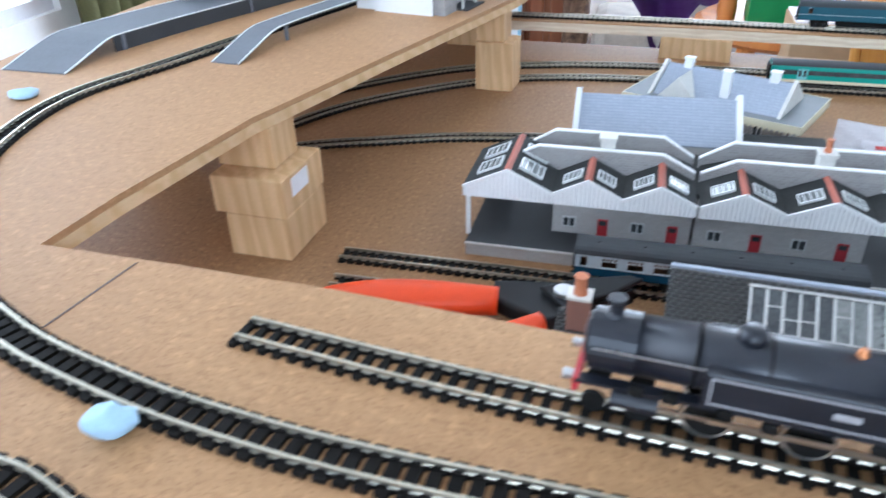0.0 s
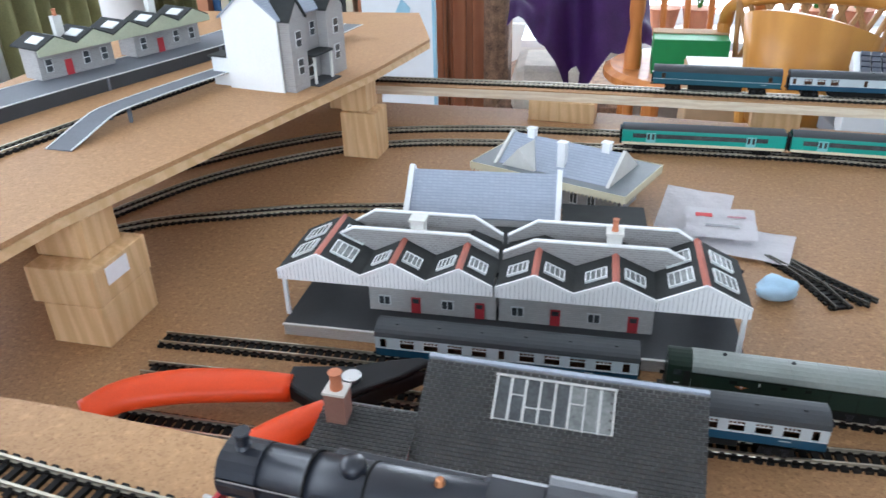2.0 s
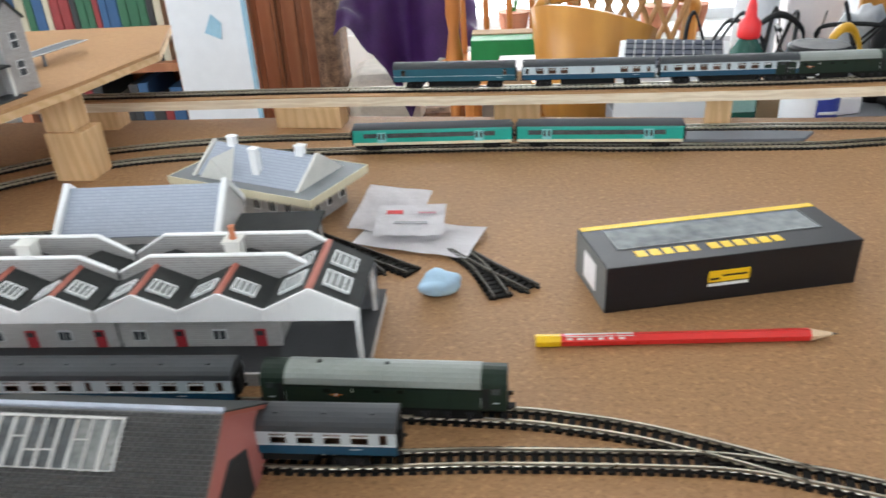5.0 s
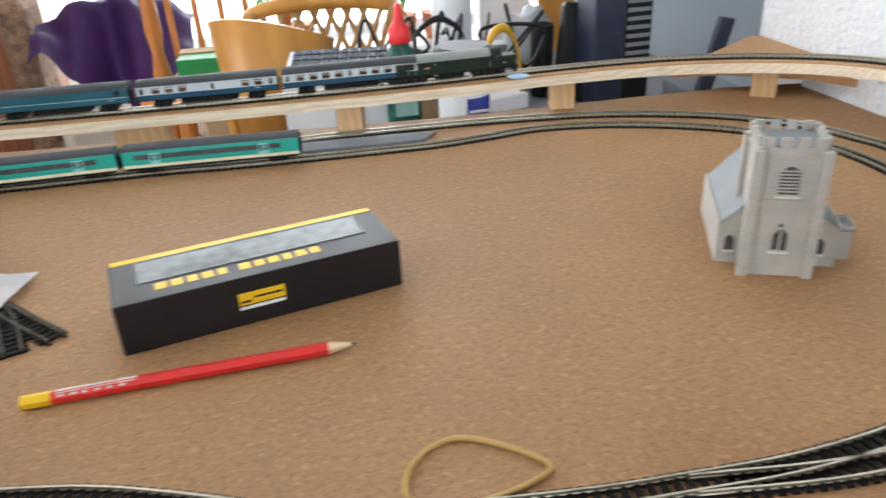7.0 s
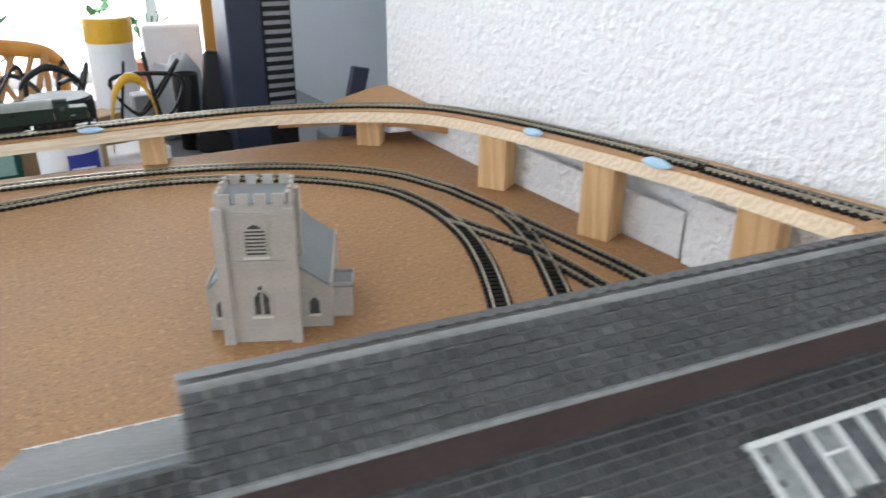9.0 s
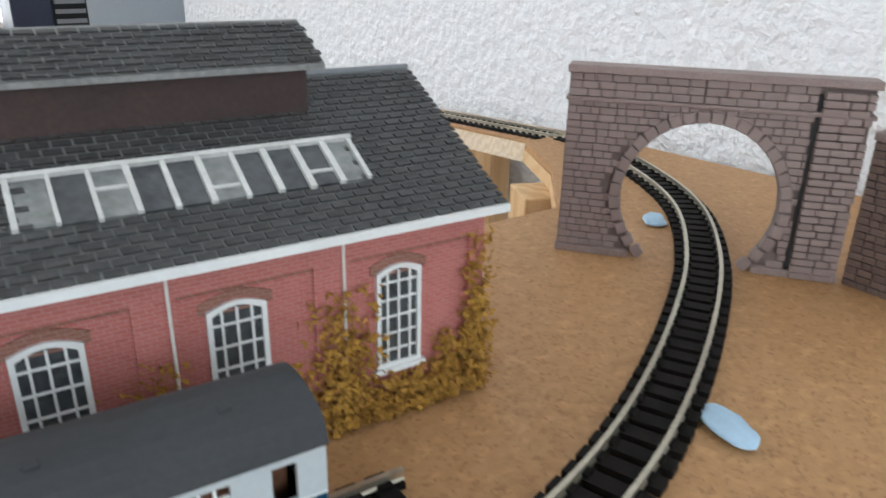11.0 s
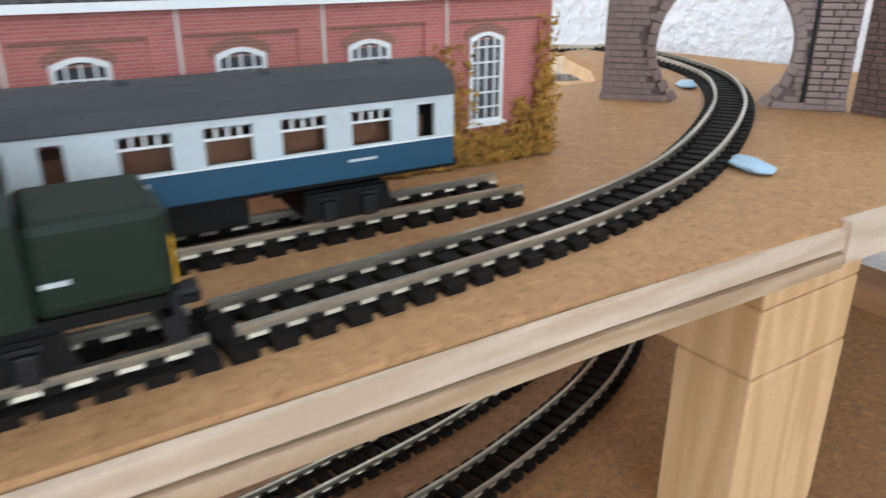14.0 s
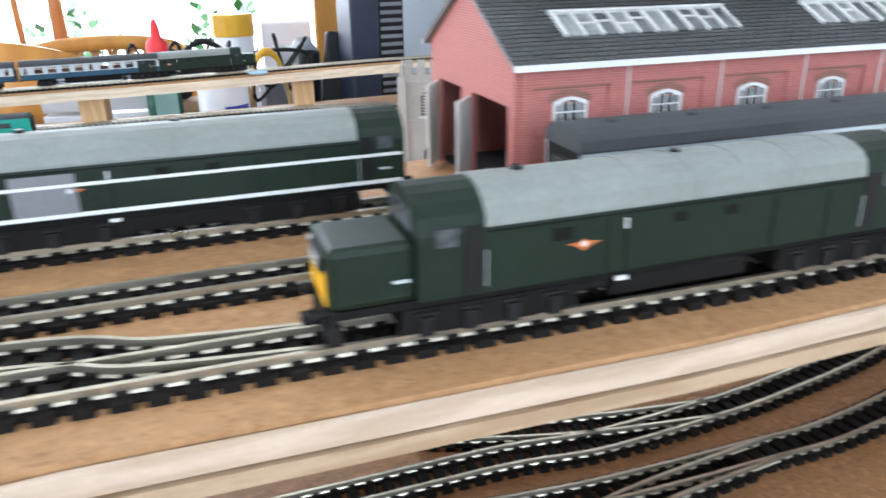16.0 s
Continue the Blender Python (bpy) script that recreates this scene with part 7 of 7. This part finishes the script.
for z in (.05, .36, .64, .92, 1.2, 1.55):
    part("shelf", box(-.192, .19, 0, .25, z, z + .02), "mahogany", bs)
part("back_panel", box(-.192, .19, .24, .25, .07, 1.55), "mahogany", bs)
cols = [mat(f"book_{n}", c, 0.6) for n, c in (("blue", (.03, .09, .2)), ("red", (.25, .03, .03)), ("green", (.03, .12, .06)), ("cream", (.5, .45, .33)), ("black", (.03, .03, .03)))]
for z in (.38, .66, .94):
    x = -.188
    while x < .16:
        w = rnd.uniform(.014, .032)
        part("book", box(x, x + w - .001, .02, .2, z, z + rnd.uniform(.18, .245), bevel=.002), rnd.choice(cols), bs)
        x += w


def curtain(m, w, h, label):
    bm = bmesh.new()
    n = 40
    rows = [[bm.verts.new((w * i / n, .03 * math.sin(i * .95) + .01 * math.sin(i * .37), z)) for z in (0, h)] for i in range(n + 1)]
    for a, b in zip(rows, rows[1:]):
        bm.faces.new((a[0], b[0], b[1], a[1]))
    bmesh.ops.solidify(bm, geom=bm.faces[:], thickness=.004)
    return tagged(part("curtain", bm, "curtain", None, "", True, m), label, "curtain", "curtains")


curtain(pose(-2.38, 2.25, FLOOR_Z + .1, 0, 0, 80), .5, 2.2, "olive green curtain hanging beside the window")
curtain(pose(-2.45, 3.40, FLOOR_Z + .1, 0, 0, 0), .3, 2.2, "olive green curtain hanging beside the window")
ws = part("window_ledge", box(-.6, 1.4, 3.15, 3.49, -.46, -.43), "tubwhite")
tagged(ws, "white window ledge with plants", "ledge")
for x in (.0, .15, .62, .78):
    t = thing("pot_plant", pose(x, 3.3, -.43), "green pot plant on the window ledge", "plant", "pot plants")
    part("pot", lathe([(.05, 0), (.07, .11), (.075, .115), (.06, .116)], 16), "pot", t)
    bm = bmesh.new()
    for k in range(60):
        a, r, hh = rnd.uniform(0, 6.28), rnd.uniform(.02, .14), rnd.uniform(.14, .42)
        o = Vector((r * math.cos(a), r * math.sin(a), hh))
        d = Vector((math.cos(a), math.sin(a), rnd.uniform(-.2, .9))).normalized()
        s = d.cross(Vector((0, 0, 1))).normalized()
        L_ = rnd.uniform(.05, .10)
        q = [bm.verts.new(o + v) for v in (Vector((0, 0, 0)), d * L_ * .5 + s * L_ * .22, d * L_, d * L_ * .5 - s * L_ * .22)]
        bm.faces.new(q)
    part("foliage", bm, "leaf", t)
    for k in range(5):
        a = k * 1.26
        part("stem", rod((0, 0, .1), (.06 * math.cos(a), .06 * math.sin(a), .3), .004, n=6), "leaf", t)
